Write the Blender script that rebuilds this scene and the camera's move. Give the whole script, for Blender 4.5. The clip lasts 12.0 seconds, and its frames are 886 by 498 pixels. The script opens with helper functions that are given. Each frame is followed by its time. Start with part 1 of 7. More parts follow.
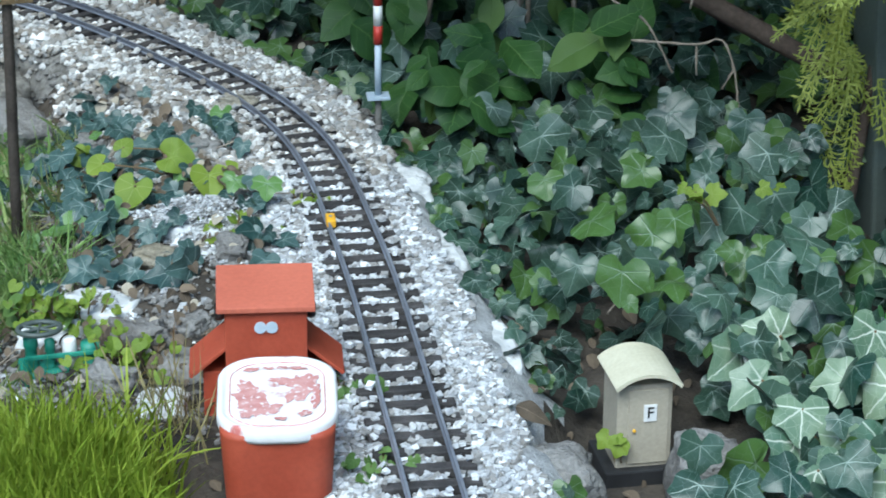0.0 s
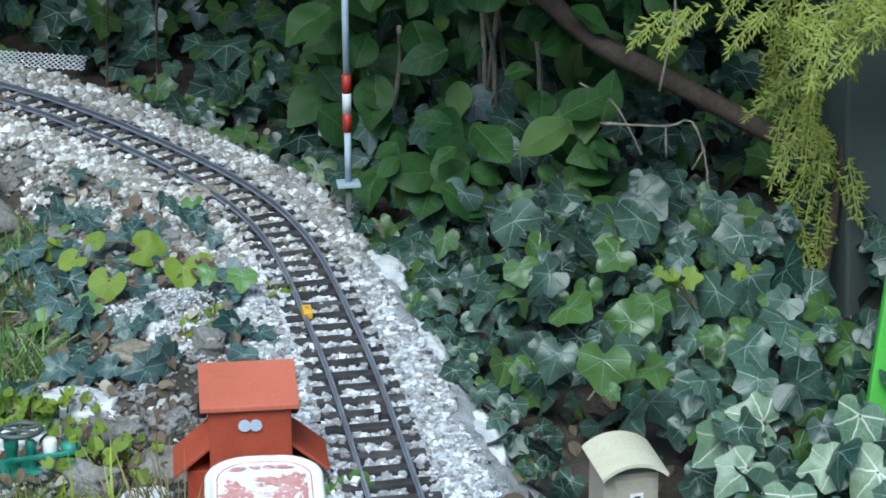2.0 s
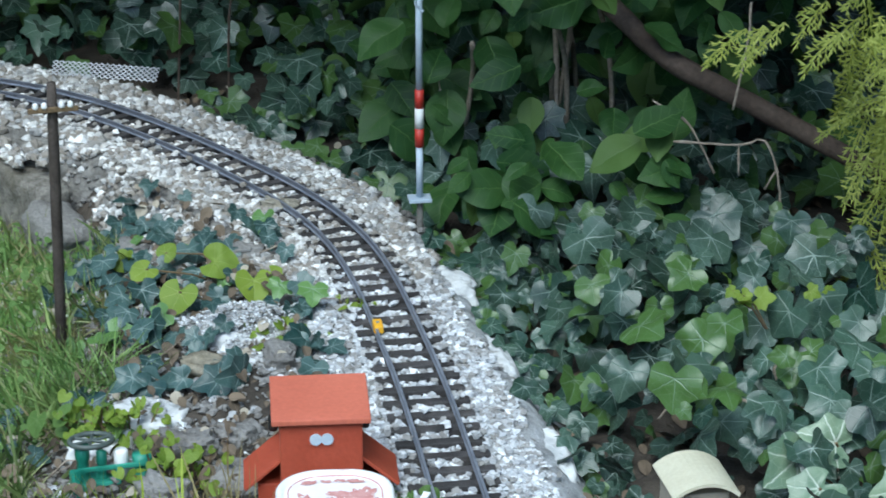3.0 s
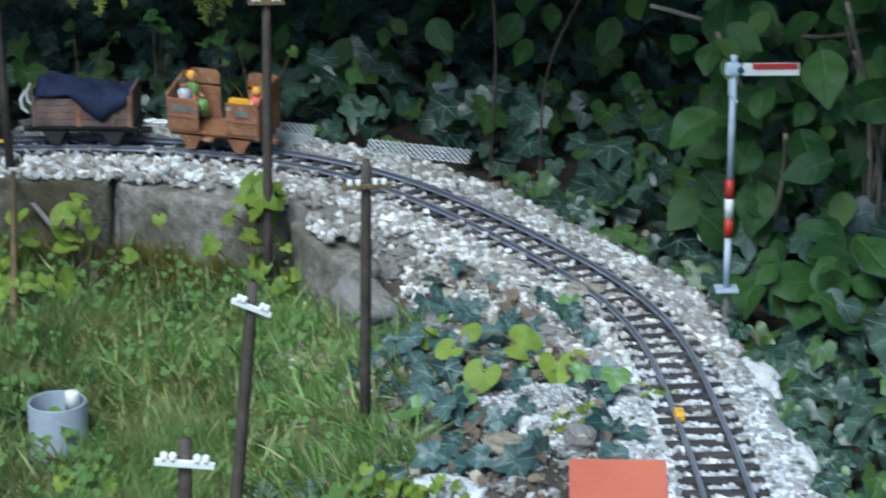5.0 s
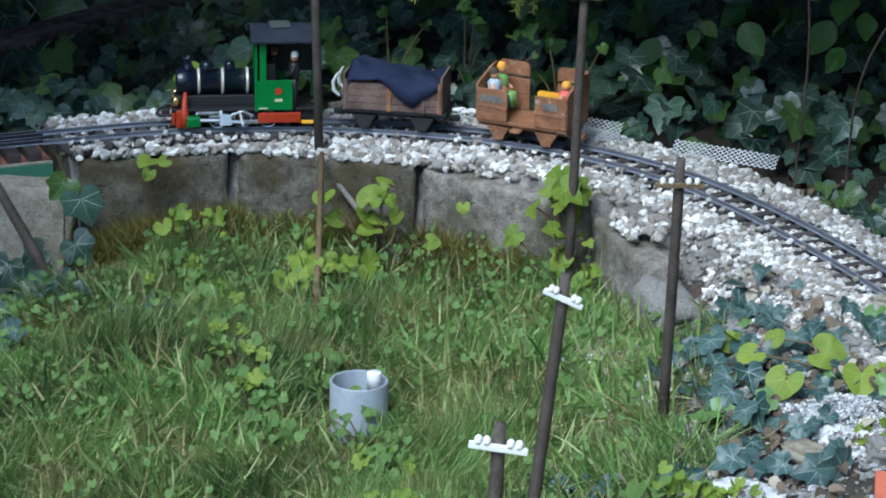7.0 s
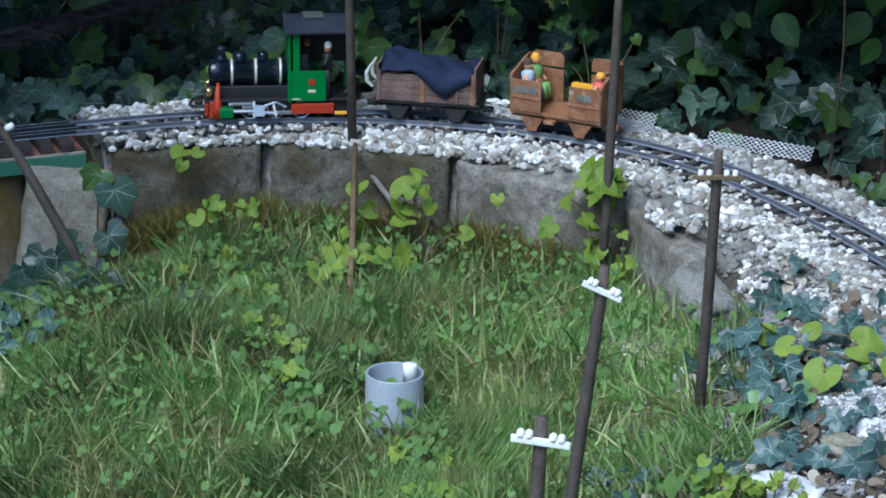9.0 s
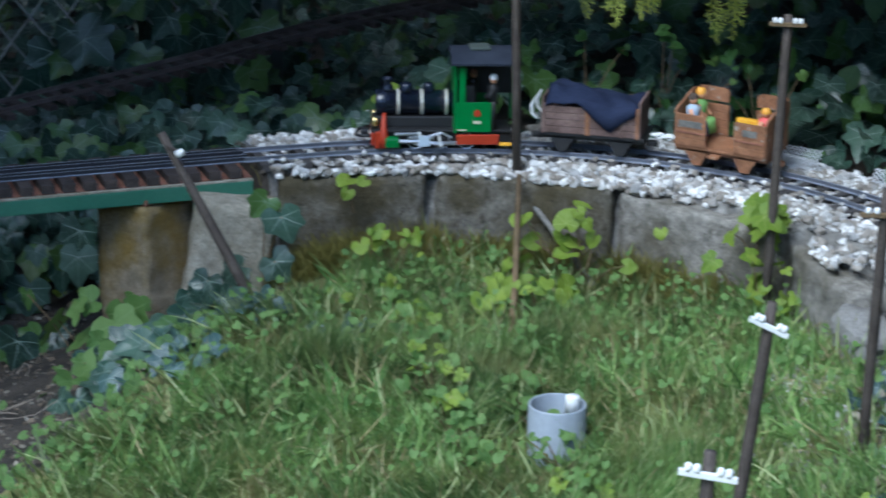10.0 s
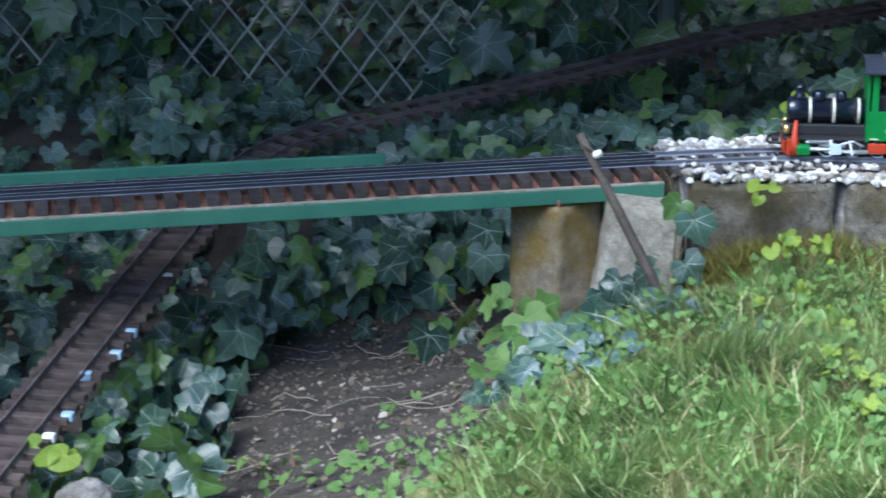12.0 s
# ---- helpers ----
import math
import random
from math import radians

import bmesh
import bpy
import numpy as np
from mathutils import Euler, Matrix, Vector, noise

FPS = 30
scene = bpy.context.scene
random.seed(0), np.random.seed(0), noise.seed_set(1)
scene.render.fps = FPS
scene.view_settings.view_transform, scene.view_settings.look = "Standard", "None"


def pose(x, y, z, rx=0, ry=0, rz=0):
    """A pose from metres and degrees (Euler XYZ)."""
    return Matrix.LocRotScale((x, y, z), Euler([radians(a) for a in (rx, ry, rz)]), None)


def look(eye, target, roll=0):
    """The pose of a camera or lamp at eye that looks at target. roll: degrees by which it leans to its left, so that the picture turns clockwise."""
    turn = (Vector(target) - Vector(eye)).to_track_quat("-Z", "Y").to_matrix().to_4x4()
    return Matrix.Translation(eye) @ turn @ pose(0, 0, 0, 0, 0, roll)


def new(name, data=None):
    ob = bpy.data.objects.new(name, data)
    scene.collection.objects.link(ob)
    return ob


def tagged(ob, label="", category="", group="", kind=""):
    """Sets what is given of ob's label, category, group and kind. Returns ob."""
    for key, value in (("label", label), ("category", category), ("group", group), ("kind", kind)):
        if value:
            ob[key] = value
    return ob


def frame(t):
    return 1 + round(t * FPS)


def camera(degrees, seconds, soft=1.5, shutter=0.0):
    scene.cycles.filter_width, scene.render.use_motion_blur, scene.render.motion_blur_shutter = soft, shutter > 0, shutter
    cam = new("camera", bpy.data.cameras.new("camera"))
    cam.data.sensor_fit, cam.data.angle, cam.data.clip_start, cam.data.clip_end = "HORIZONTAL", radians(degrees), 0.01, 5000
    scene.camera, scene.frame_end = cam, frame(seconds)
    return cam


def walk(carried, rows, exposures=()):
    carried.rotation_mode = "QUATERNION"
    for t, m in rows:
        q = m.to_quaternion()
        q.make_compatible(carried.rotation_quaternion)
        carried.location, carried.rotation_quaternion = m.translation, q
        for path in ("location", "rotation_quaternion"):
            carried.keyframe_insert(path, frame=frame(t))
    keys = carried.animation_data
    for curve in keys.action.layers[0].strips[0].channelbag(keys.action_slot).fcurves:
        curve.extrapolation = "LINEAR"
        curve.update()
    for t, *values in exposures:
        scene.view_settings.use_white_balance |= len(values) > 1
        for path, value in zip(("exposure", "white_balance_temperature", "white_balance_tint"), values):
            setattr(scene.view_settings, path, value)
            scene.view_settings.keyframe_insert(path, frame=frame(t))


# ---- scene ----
cam = camera(19.9, 12.0, soft=1.7, shutter=0.4)
PATH = [
    (0, (0.0716, 0.0075, 0.8889), (0.0648, 1.8521, 0.1161), 0.40),
    (0.5, (0.0585, 0.0123, 0.8978), (0.0876, 1.8614, 0.1363), -0.01),
    (1, (0.0503, 0.0143, 0.9061), (0.0825, 1.8749, 0.1731), -0.37),
    (1.5, (0.0482, 0.0162, 0.9071), (0.0874, 1.8751, 0.1703), -0.66),
    (2, (0.0406, 0.0196, 0.9123), (0.0789, 1.8819, 0.1842), -0.31),
    (2.5, (0.0321, 0.0240, 0.9111), (0.0496, 1.8879, 0.1859), -0.07),
    (2.7, (0.0285, 0.0236, 0.9122), (0.0385, 1.8884, 0.1895), 0.05),
    (4.3, (0.0458, 0.0085, 0.9126), (-0.1017, 1.8810, 0.2256), -1.18),
    (4.5, (0.0401, 0.0103, 0.9105), (-0.1259, 1.8824, 0.2265), -0.86),
    (5, (0.0281, 0.0125, 0.9102), (-0.2221, 1.8875, 0.2609), -0.24),
    (5.5, (0.0214, 0.0146, 0.9097), (-0.2930, 1.8856, 0.2767), 0.06),
    (6, (0.0138, 0.0128, 0.9075), (-0.3502, 1.8703, 0.2616), 0.34),
    (6.5, (0.0016, 0.0074, 0.9077), (-0.4123, 1.8554, 0.2646), 0.79),
    (7, (-0.0077, 0.0009, 0.9044), (-0.4676, 1.8356, 0.2547), 1.04),
    (7.2, (-0.0103, -0.0007, 0.9023), (-0.4715, 1.8302, 0.2426), 1.17),
    (9, (-0.0222, 0.0056, 0.9034), (-0.4991, 1.8332, 0.2458), 0.94),
    (9.5, (-0.0248, 0.0015, 0.9052), (-0.5352, 1.8245, 0.2600), 1.12),
    (10, (-0.0325, -0.0116, 0.9080), (-0.6262, 1.7893, 0.2719), 0.86),
    (10.5, (-0.0367, -0.0141, 0.9078), (-0.7385, 1.7526, 0.2861), 0.55),
    (11, (-0.0549, -0.0205, 0.9031), (-0.8528, 1.7094, 0.2943), 0.59),
    (11.5, (-0.0682, -0.0453, 0.9009), (-0.8788, 1.6700, 0.2680), 0.20),
    (12, (-0.0867, -0.0829, 0.9009), (-0.9360, 1.6168, 0.2766), -0.01),
]
walk(cam, [(t, look(eye, aim, roll)) for t, eye, aim, roll in PATH], exposures=[(0, 1.42, 5680, -3), (2.5, 1.3, 5680, -2), (4.5, 1.32, 5620, -2), (5.5, 1.38, 5600, -1), (7, 1.5, 5600, 2), (9.5, 1.45, 5320, 3), (10.5, 1.7, 5520, 3), (11.5, 2.36, 5580, 7), (12, 2.42, 5580, 7)])

# ---- light: open shade under a soft sky ----
world = bpy.data.worlds.new("sky")
scene.world = world
world.use_nodes = True
wn = world.node_tree
sky = wn.nodes.new("ShaderNodeTexSky")
sky.sky_type, sky.sun_disc = "NISHITA", False
sky.sun_elevation, sky.sun_rotation = radians(54), radians(197)
wn.links.new(sky.outputs[0], wn.nodes["Background"].inputs[0])
wn.nodes["Background"].inputs[1].default_value = 0.11
sun = new("sun", bpy.data.lights.new("sun", "SUN"))
sun.data.energy, sun.data.angle, sun.data.color = 1.5, radians(40), (1.0, 0.98, 0.95)
sun.matrix_world = look((-0.9, -0.6, 4), (0.0, 2.2, 0.0))


# ---- materials ----
def material(name, colour, rough=0.7, metal=0.0, second=None, scale=40.0, fine=300.0, bump=0.3, third=None, spots=0.0, random_tone=0.0, spread=0.5, alt=None, share=0.3):
    """A surface with coarse variation, fine grain and fine relief. Colours are base colours."""
    m = bpy.data.materials.new(name)
    m.use_nodes = True
    n, k = m.node_tree.nodes, m.node_tree.links
    b = n["Principled BSDF"]
    b.inputs["Roughness"].default_value, b.inputs["Metallic"].default_value = rough, metal
    geo = n.new("ShaderNodeNewGeometry")
    co = geo.outputs["Position"]
    big = n.new("ShaderNodeTexNoise")
    big.inputs["Scale"].default_value, big.inputs["Detail"].default_value = scale, 5.0
    k.new(co, big.inputs["Vector"])
    ramp = n.new("ShaderNodeValToRGB")
    ramp.color_ramp.elements[0].position, ramp.color_ramp.elements[1].position = 0.5 - spread * 0.4, 0.5 + spread * 0.4
    ramp.color_ramp.elements[0].color = (*colour, 1)
    ramp.color_ramp.elements[1].color = (*(second or [c * 1.25 for c in colour]), 1)
    k.new(big.outputs["Fac"], ramp.inputs["Fac"])
    out = ramp.outputs["Color"]
    small = n.new("ShaderNodeTexNoise")
    small.inputs["Scale"].default_value, small.inputs["Detail"].default_value = fine, 3.0
    k.new(co, small.inputs["Vector"])
    grain = n.new("ShaderNodeMix")
    grain.data_type, grain.blend_type = "RGBA", "OVERLAY"
    grain.inputs[0].default_value = 0.55 if bump > 0.3 else 0.18
    k.new(out, grain.inputs[6])
    k.new(small.outputs["Fac"], grain.inputs[7])
    out = grain.outputs[2]
    if third:
        vor = n.new("ShaderNodeTexNoise")
        vor.inputs["Scale"].default_value, vor.inputs["Detail"].default_value = scale * 2.3, 6.0
        k.new(co, vor.inputs["Vector"])
        cut = n.new("ShaderNodeMapRange")
        cut.inputs[1].default_value, cut.inputs[2].default_value = 0.62 - spots, 0.68 - spots
        k.new(vor.outputs["Fac"], cut.inputs[0])
        mix = n.new("ShaderNodeMix")
        mix.data_type = "RGBA"
        k.new(cut.outputs[0], mix.inputs[0])
        k.new(out, mix.inputs[6])
        mix.inputs[7].default_value = (*third, 1)
        out = mix.outputs[2]
    if random_tone:
        info = n.new("ShaderNodeObjectInfo")
        add = n.new("ShaderNodeMath")
        k.new(info.outputs["Random"], add.inputs[0])
        k.new(geo.outputs["Random Per Island"], add.inputs[1])
        wrap = n.new("ShaderNodeMath")
        wrap.operation = "FRACT"
        k.new(add.outputs[0], wrap.inputs[0])
        tone = n.new("ShaderNodeMapRange")
        tone.inputs[3].default_value, tone.inputs[4].default_value = 1 - random_tone, 1 + random_tone * 0.6
        k.new(wrap.outputs[0], tone.inputs[0])
        hsv = n.new("ShaderNodeHueSaturation")
        k.new(tone.outputs[0], hsv.inputs["Value"])
        k.new(out, hsv.inputs["Color"])
        out = hsv.outputs[0]
        if alt:
            other = n.new("ShaderNodeMath")
            other.operation = "MULTIPLY"
            k.new(wrap.outputs[0], other.inputs[0])
            other.inputs[1].default_value = 13.7
            fr = n.new("ShaderNodeMath")
            fr.operation = "FRACT"
            k.new(other.outputs[0], fr.inputs[0])
            less = n.new("ShaderNodeMapRange")
            less.inputs[1].default_value, less.inputs[2].default_value = share + 0.15, share - 0.15
            less.inputs[3].default_value, less.inputs[4].default_value = 0.0, 0.85
            k.new(fr.outputs[0], less.inputs[0])
            am = n.new("ShaderNodeMix")
            am.data_type = "RGBA"
            k.new(less.outputs[0], am.inputs[0])
            k.new(out, am.inputs[6])
            am.inputs[7].default_value = (*alt, 1)
            out = am.outputs[2]
    k.new(out, b.inputs["Base Color"])
    if bump:
        bp = n.new("ShaderNodeBump")
        bp.inputs["Strength"].default_value, bp.inputs["Distance"].default_value = bump, 0.004 if bump > 0.6 else 0.002
        k.new(small.outputs["Fac"], bp.inputs["Height"])
        k.new(bp.outputs[0], b.inputs["Normal"])
    return m


def concrete_material(name, dark, light, stain, spots=0.5, pits=0.5):
    """Weathered cast concrete: wide damp stains, sandy mottling, pits and coarse relief."""
    m = bpy.data.materials.new(name)
    m.use_nodes = True
    n, k = m.node_tree.nodes, m.node_tree.links
    b = n["Principled BSDF"]
    b.inputs["Roughness"].default_value = 0.95
    b.inputs["Specular IOR Level"].default_value = 0.25
    co = n.new("ShaderNodeNewGeometry").outputs["Position"]

    def noise_at(scale, detail, rough=0.6):
        t = n.new("ShaderNodeTexNoise")
        t.inputs["Scale"].default_value, t.inputs["Detail"].default_value, t.inputs["Roughness"].default_value = scale, detail, rough
        k.new(co, t.inputs["Vector"])
        return t.outputs["Fac"]

    def ranged(v, a, c, lo=0.0, hi=1.0):
        q = n.new("ShaderNodeMapRange")
        for slot, value in zip(q.inputs[1:5], (a, c, lo, hi)):
            slot.default_value = value
        k.new(v, q.inputs[0])
        return q.outputs[0]

    def mixed(f, a, c):
        q = n.new("ShaderNodeMix")
        q.data_type = "RGBA"
        k.new(f, q.inputs[0])
        for slot, v in ((q.inputs[6], a), (q.inputs[7], c)):
            if isinstance(v, tuple):
                slot.default_value = (*v, 1)
            else:
                k.new(v, slot)
        return q.outputs[2]

    mottle, wide, sand = noise_at(70, 6, 0.75), noise_at(9, 5), noise_at(420, 3)
    out = mixed(ranged(mottle, 0.3, 0.7), dark, light)
    out = mixed(ranged(wide, 0.62 - spots * 0.3, 0.78 - spots * 0.3, 0.0, 0.85), out, stain)
    cells = n.new("ShaderNodeTexVoronoi")
    cells.inputs["Scale"].default_value = 150
    k.new(co, cells.inputs["Vector"])
    hole = ranged(cells.outputs["Distance"], 0.12, 0.28, 1.0, 0.0)
    some = ranged(noise_at(38, 2), 0.5, 0.6, 0.0, pits)
    pit = n.new("ShaderNodeMath")
    pit.operation = "MULTIPLY"
    k.new(hole, pit.inputs[0])
    k.new(some, pit.inputs[1])
    out = mixed(pit.outputs[0], out, tuple(c * 0.35 for c in dark))
    grit = n.new("ShaderNodeMix")
    grit.data_type, grit.blend_type = "RGBA", "OVERLAY"
    grit.inputs[0].default_value = 0.6
    k.new(out, grit.inputs[6])
    k.new(sand, grit.inputs[7])
    k.new(grit.outputs[2], b.inputs["Base Color"])
    high = n.new("ShaderNodeMath")
    high.operation = "SUBTRACT"
    k.new(mottle, high.inputs[0])
    k.new(pit.outputs[0], high.inputs[1])
    bp = n.new("ShaderNodeBump")
    bp.inputs["Strength"].default_value, bp.inputs["Distance"].default_value = 0.8, 0.006
    k.new(high.outputs[0], bp.inputs["Height"])
    k.new(bp.outputs[0], b.inputs["Normal"])
    return m


def polished_head(m, dull):
    """Rails that wheels keep bright on top, with tarnished flanks."""
    n, k = m.node_tree.nodes, m.node_tree.links
    b = n["Principled BSDF"]
    bright = b.inputs["Base Color"].links[0].from_socket
    geo = n.new("ShaderNodeNewGeometry")
    sep = n.new("ShaderNodeSeparateXYZ")
    k.new(geo.outputs["Normal"], sep.inputs[0])
    top = n.new("ShaderNodeMapRange")
    top.inputs[1].default_value, top.inputs[2].default_value = 0.55, 0.85
    k.new(sep.outputs[2], top.inputs[0])
    mix = n.new("ShaderNodeMix")
    mix.data_type = "RGBA"
    mix.inputs[6].default_value = (*dull, 1)
    k.new(top.outputs[0], mix.inputs[0])
    k.new(bright, mix.inputs[7])
    k.new(mix.outputs[2], b.inputs["Base Color"])


def leaf_material(name, low, high, vein, rough=0.4, tone=0.35, ribs=((0, 1), (52, 0.9), (-52, 0.9), (100, 0.8), (-100, 0.8)), width=0.018, young=None, share=0.0, patch=0.0, through_light=0.0, sides=0.15, dry=None, netted=False):
    """A leaf: blade colour that differs from leaf to leaf, pale ribs that run from the stalk, a soft gloss."""
    m = bpy.data.materials.new(name)
    m.use_nodes = True
    n, k = m.node_tree.nodes, m.node_tree.links
    b = n["Principled BSDF"]
    b.inputs["Roughness"].default_value = rough
    b.inputs["Specular IOR Level"].default_value = 0.4

    def math_node(op, a, c=None, d=None):
        q = n.new("ShaderNodeMath")
        q.operation = op
        for slot, v in zip(q.inputs, (a, c, d)):
            if v is None:
                continue
            if isinstance(v, (int, float)):
                slot.default_value = v
            else:
                k.new(v, slot)
        return q.outputs[0]

    uv = n.new("ShaderNodeUVMap")
    sep = n.new("ShaderNodeSeparateXYZ")
    k.new(uv.outputs[0], sep.inputs[0])
    crook = n.new("ShaderNodeTexNoise")
    crook.inputs["Scale"].default_value = 5.0
    k.new(uv.outputs[0], crook.inputs["Vector"])
    x = math_node("ADD", sep.outputs[0], math_node("MULTIPLY", math_node("SUBTRACT", crook.outputs["Fac"], 0.5), 0.14))
    y = sep.outputs[1]
    best = None
    for angle, reach in ribs:
        dx, dy = math.sin(radians(angle)), math.cos(radians(angle))
        along = math_node("ADD", math_node("MULTIPLY", x, dx), math_node("MULTIPLY", y, dy))
        across = math_node("ABSOLUTE", math_node("SUBTRACT", math_node("MULTIPLY", x, dy), math_node("MULTIPLY", y, dx)))
        behind = math_node("LESS_THAN", along, 0.0)
        thin = math_node("ADD", across, math_node("MULTIPLY", along, 0.012))
        v = math_node("ADD", thin, behind)
        best = v if best is None else math_node("MINIMUM", best, v)
    # side ribs off the midrib
    side = math_node("ABSOLUTE", math_node("SUBTRACT", math_node("FRACT", math_node("MULTIPLY", math_node("SUBTRACT", y, math_node("MULTIPLY", math_node("ABSOLUTE", x), 0.8)), 5.0)), 0.5))
    sidev = math_node("MULTIPLY", math_node("LESS_THAN", side, 0.05), sides)
    if netted:
        net = n.new("ShaderNodeTexVoronoi")
        net.feature = "DISTANCE_TO_EDGE"
        net.inputs["Scale"].default_value = 4.2
        place = n.new("ShaderNodeNewGeometry")
        shift = n.new("ShaderNodeVectorMath")
        k.new(uv.outputs[0], shift.inputs[0])
        k.new(place.outputs["Random Per Island"], shift.inputs[1])
        k.new(shift.outputs[0], net.inputs["Vector"])
        sidev = math_node("MULTIPLY", math_node("LESS_THAN", net.outputs["Distance"], 0.03), 0.2)
    mask = n.new("ShaderNodeMapRange")
    mask.inputs[1].default_value, mask.inputs[2].default_value = width * 0.4, width * 1.6
    mask.inputs[3].default_value, mask.inputs[4].default_value = 1.0, 0.0
    k.new(best, mask.inputs[0])
    ribmask = math_node("MAXIMUM", mask.outputs[0], sidev)
    geo = n.new("ShaderNodeNewGeometry")
    info = n.new("ShaderNodeObjectInfo")
    rnd = math_node("FRACT", math_node("ADD", geo.outputs["Random Per Island"], info.outputs["Random"]))
    rnd2 = math_node("FRACT", math_node("MULTIPLY", rnd, 7.31))
    noise_t = n.new("ShaderNodeTexNoise")
    noise_t.inputs["Scale"].default_value, noise_t.inputs["Detail"].default_value = 60.0, 4.0
    k.new(geo.outputs["Position"], noise_t.inputs["Vector"])
    blade = n.new("ShaderNodeMix")
    blade.data_type = "RGBA"
    k.new(math_node("ADD", math_node("MULTIPLY", rnd, 0.7), math_node("MULTIPLY", math_node("SUBTRACT", noise_t.outputs["Fac"], 0.35), 0.8)), blade.inputs[0])
    blade.inputs[6].default_value, blade.inputs[7].default_value = (*low, 1), (*high, 1)
    out = blade.outputs[2]
    if patch:
        wide = n.new("ShaderNodeTexNoise")
        wide.inputs["Scale"].default_value, wide.inputs["Detail"].default_value = 7.0, 3.0
        k.new(geo.outputs["Position"], wide.inputs["Vector"])
        tone = n.new("ShaderNodeMapRange")
        tone.inputs[1].default_value, tone.inputs[2].default_value = 0.35, 0.65
        tone.inputs[3].default_value, tone.inputs[4].default_value = 1 - patch, 1 + patch
        k.new(wide.outputs["Fac"], tone.inputs[0])
        hsv = n.new("ShaderNodeHueSaturation")
        k.new(tone.outputs[0], hsv.inputs["Value"])
        k.new(out, hsv.inputs["Color"])
        out = hsv.outputs[0]
    if dry:
        spot = n.new("ShaderNodeTexNoise")
        spot.inputs["Scale"].default_value, spot.inputs["Detail"].default_value = 11.0, 4.0
        k.new(geo.outputs["Position"], spot.inputs["Vector"])
        ramp = n.new("ShaderNodeMapRange")
        ramp.inputs[1].default_value, ramp.inputs[2].default_value = 0.48, 0.66
        ramp.inputs[3].default_value, ramp.inputs[4].default_value = 0.0, 0.55
        k.new(spot.outputs["Fac"], ramp.inputs[0])
        dm = n.new("ShaderNodeMix")
        dm.data_type = "RGBA"
        k.new(ramp.outputs[0], dm.inputs[0])
        k.new(out, dm.inputs[6])
        dm.inputs[7].default_value = (*dry, 1)
        out = dm.outputs[2]
    if young:
        yo = n.new("ShaderNodeMix")
        yo.data_type = "RGBA"
        k.new(math_node("LESS_THAN", rnd2, share), yo.inputs[0])
        k.new(out, yo.inputs[6])
        yo.inputs[7].default_value = (*young, 1)
        out = yo.outputs[2]
    mix = n.new("ShaderNodeMix")
    mix.data_type = "RGBA"
    k.new(math_node("MULTIPLY", ribmask, math_node("ADD", math_node("MULTIPLY", rnd2, 0.55), 0.3)), mix.inputs[0])
    k.new(out, mix.inputs[6])
    mix.inputs[7].default_value = (*vein, 1)
    k.new(mix.outputs[2], b.inputs["Base Color"])
    bp = n.new("ShaderNodeBump")
    bp.inputs["Strength"].default_value, bp.inputs["Distance"].default_value = 0.35, 0.002
    k.new(math_node("ADD", math_node("MULTIPLY", ribmask, -0.6), noise_t.outputs["Fac"]), bp.inputs["Height"])
    k.new(bp.outputs[0], b.inputs["Normal"])
    if through_light:
        thin_leaf = n.new("ShaderNodeBsdfTranslucent")
        k.new(mix.outputs[2], thin_leaf.inputs["Color"])
        both = n.new("ShaderNodeMixShader")
        both.inputs[0].default_value = through_light
        k.new(b.outputs[0], both.inputs[1])
        k.new(thin_leaf.outputs[0], both.inputs[2])
        k.new(both.outputs[0], n["Material Output"].inputs["Surface"])
    return m


M = {}
M["earth"] = material("earth", (0.018, 0.0145, 0.011), 0.95, second=(0.078, 0.063, 0.048), scale=14, fine=160, bump=0.8)
M["clod"] = material("clod", (0.05, 0.038, 0.026), 0.95, second=(0.15, 0.125, 0.095), scale=30, fine=300, bump=0.7, random_tone=0.5, alt=(0.3, 0.27, 0.21), share=0.12)
M["thatch"] = material("thatch", (0.085, 0.105, 0.028), 0.95, second=(0.24, 0.235, 0.085), scale=12, fine=260, bump=0.9)
M["ballast"] = material("ballast", (0.42, 0.415, 0.405), 0.85, second=(0.76, 0.75, 0.725), scale=40, fine=500, bump=0.5, random_tone=0.6, alt=(0.22, 0.19, 0.155), share=0.42)
M["white_ballast"] = material("white_ballast", (0.46, 0.47, 0.49), 0.85, second=(0.76, 0.77, 0.78), scale=40, fine=500, bump=0.5, random_tone=0.45, alt=(0.26, 0.245, 0.225), share=0.36)
M["bed"] = material("bed", (0.09, 0.082, 0.072), 0.95, second=(0.26, 0.25, 0.23), scale=60, fine=300, bump=0.8)
M["concrete"] = concrete_material("concrete", (0.09, 0.082, 0.07), (0.36, 0.335, 0.295), (0.1, 0.088, 0.062), 0.45)
M["sandy"] = concrete_material("sandy", (0.2, 0.18, 0.14), (0.44, 0.405, 0.33), (0.17, 0.14, 0.08), 0.4, 0.3)
M["pale_stone"] = material("pale_stone", (0.46, 0.47, 0.47), 0.9, second=(0.74, 0.74, 0.73), scale=28, fine=95, bump=0.7, third=(0.25, 0.24, 0.22), spots=0.0)
M["grey_rock"] = material("grey_rock", (0.14, 0.13, 0.12), 0.9, second=(0.27, 0.26, 0.245), scale=18, fine=250, bump=0.9)
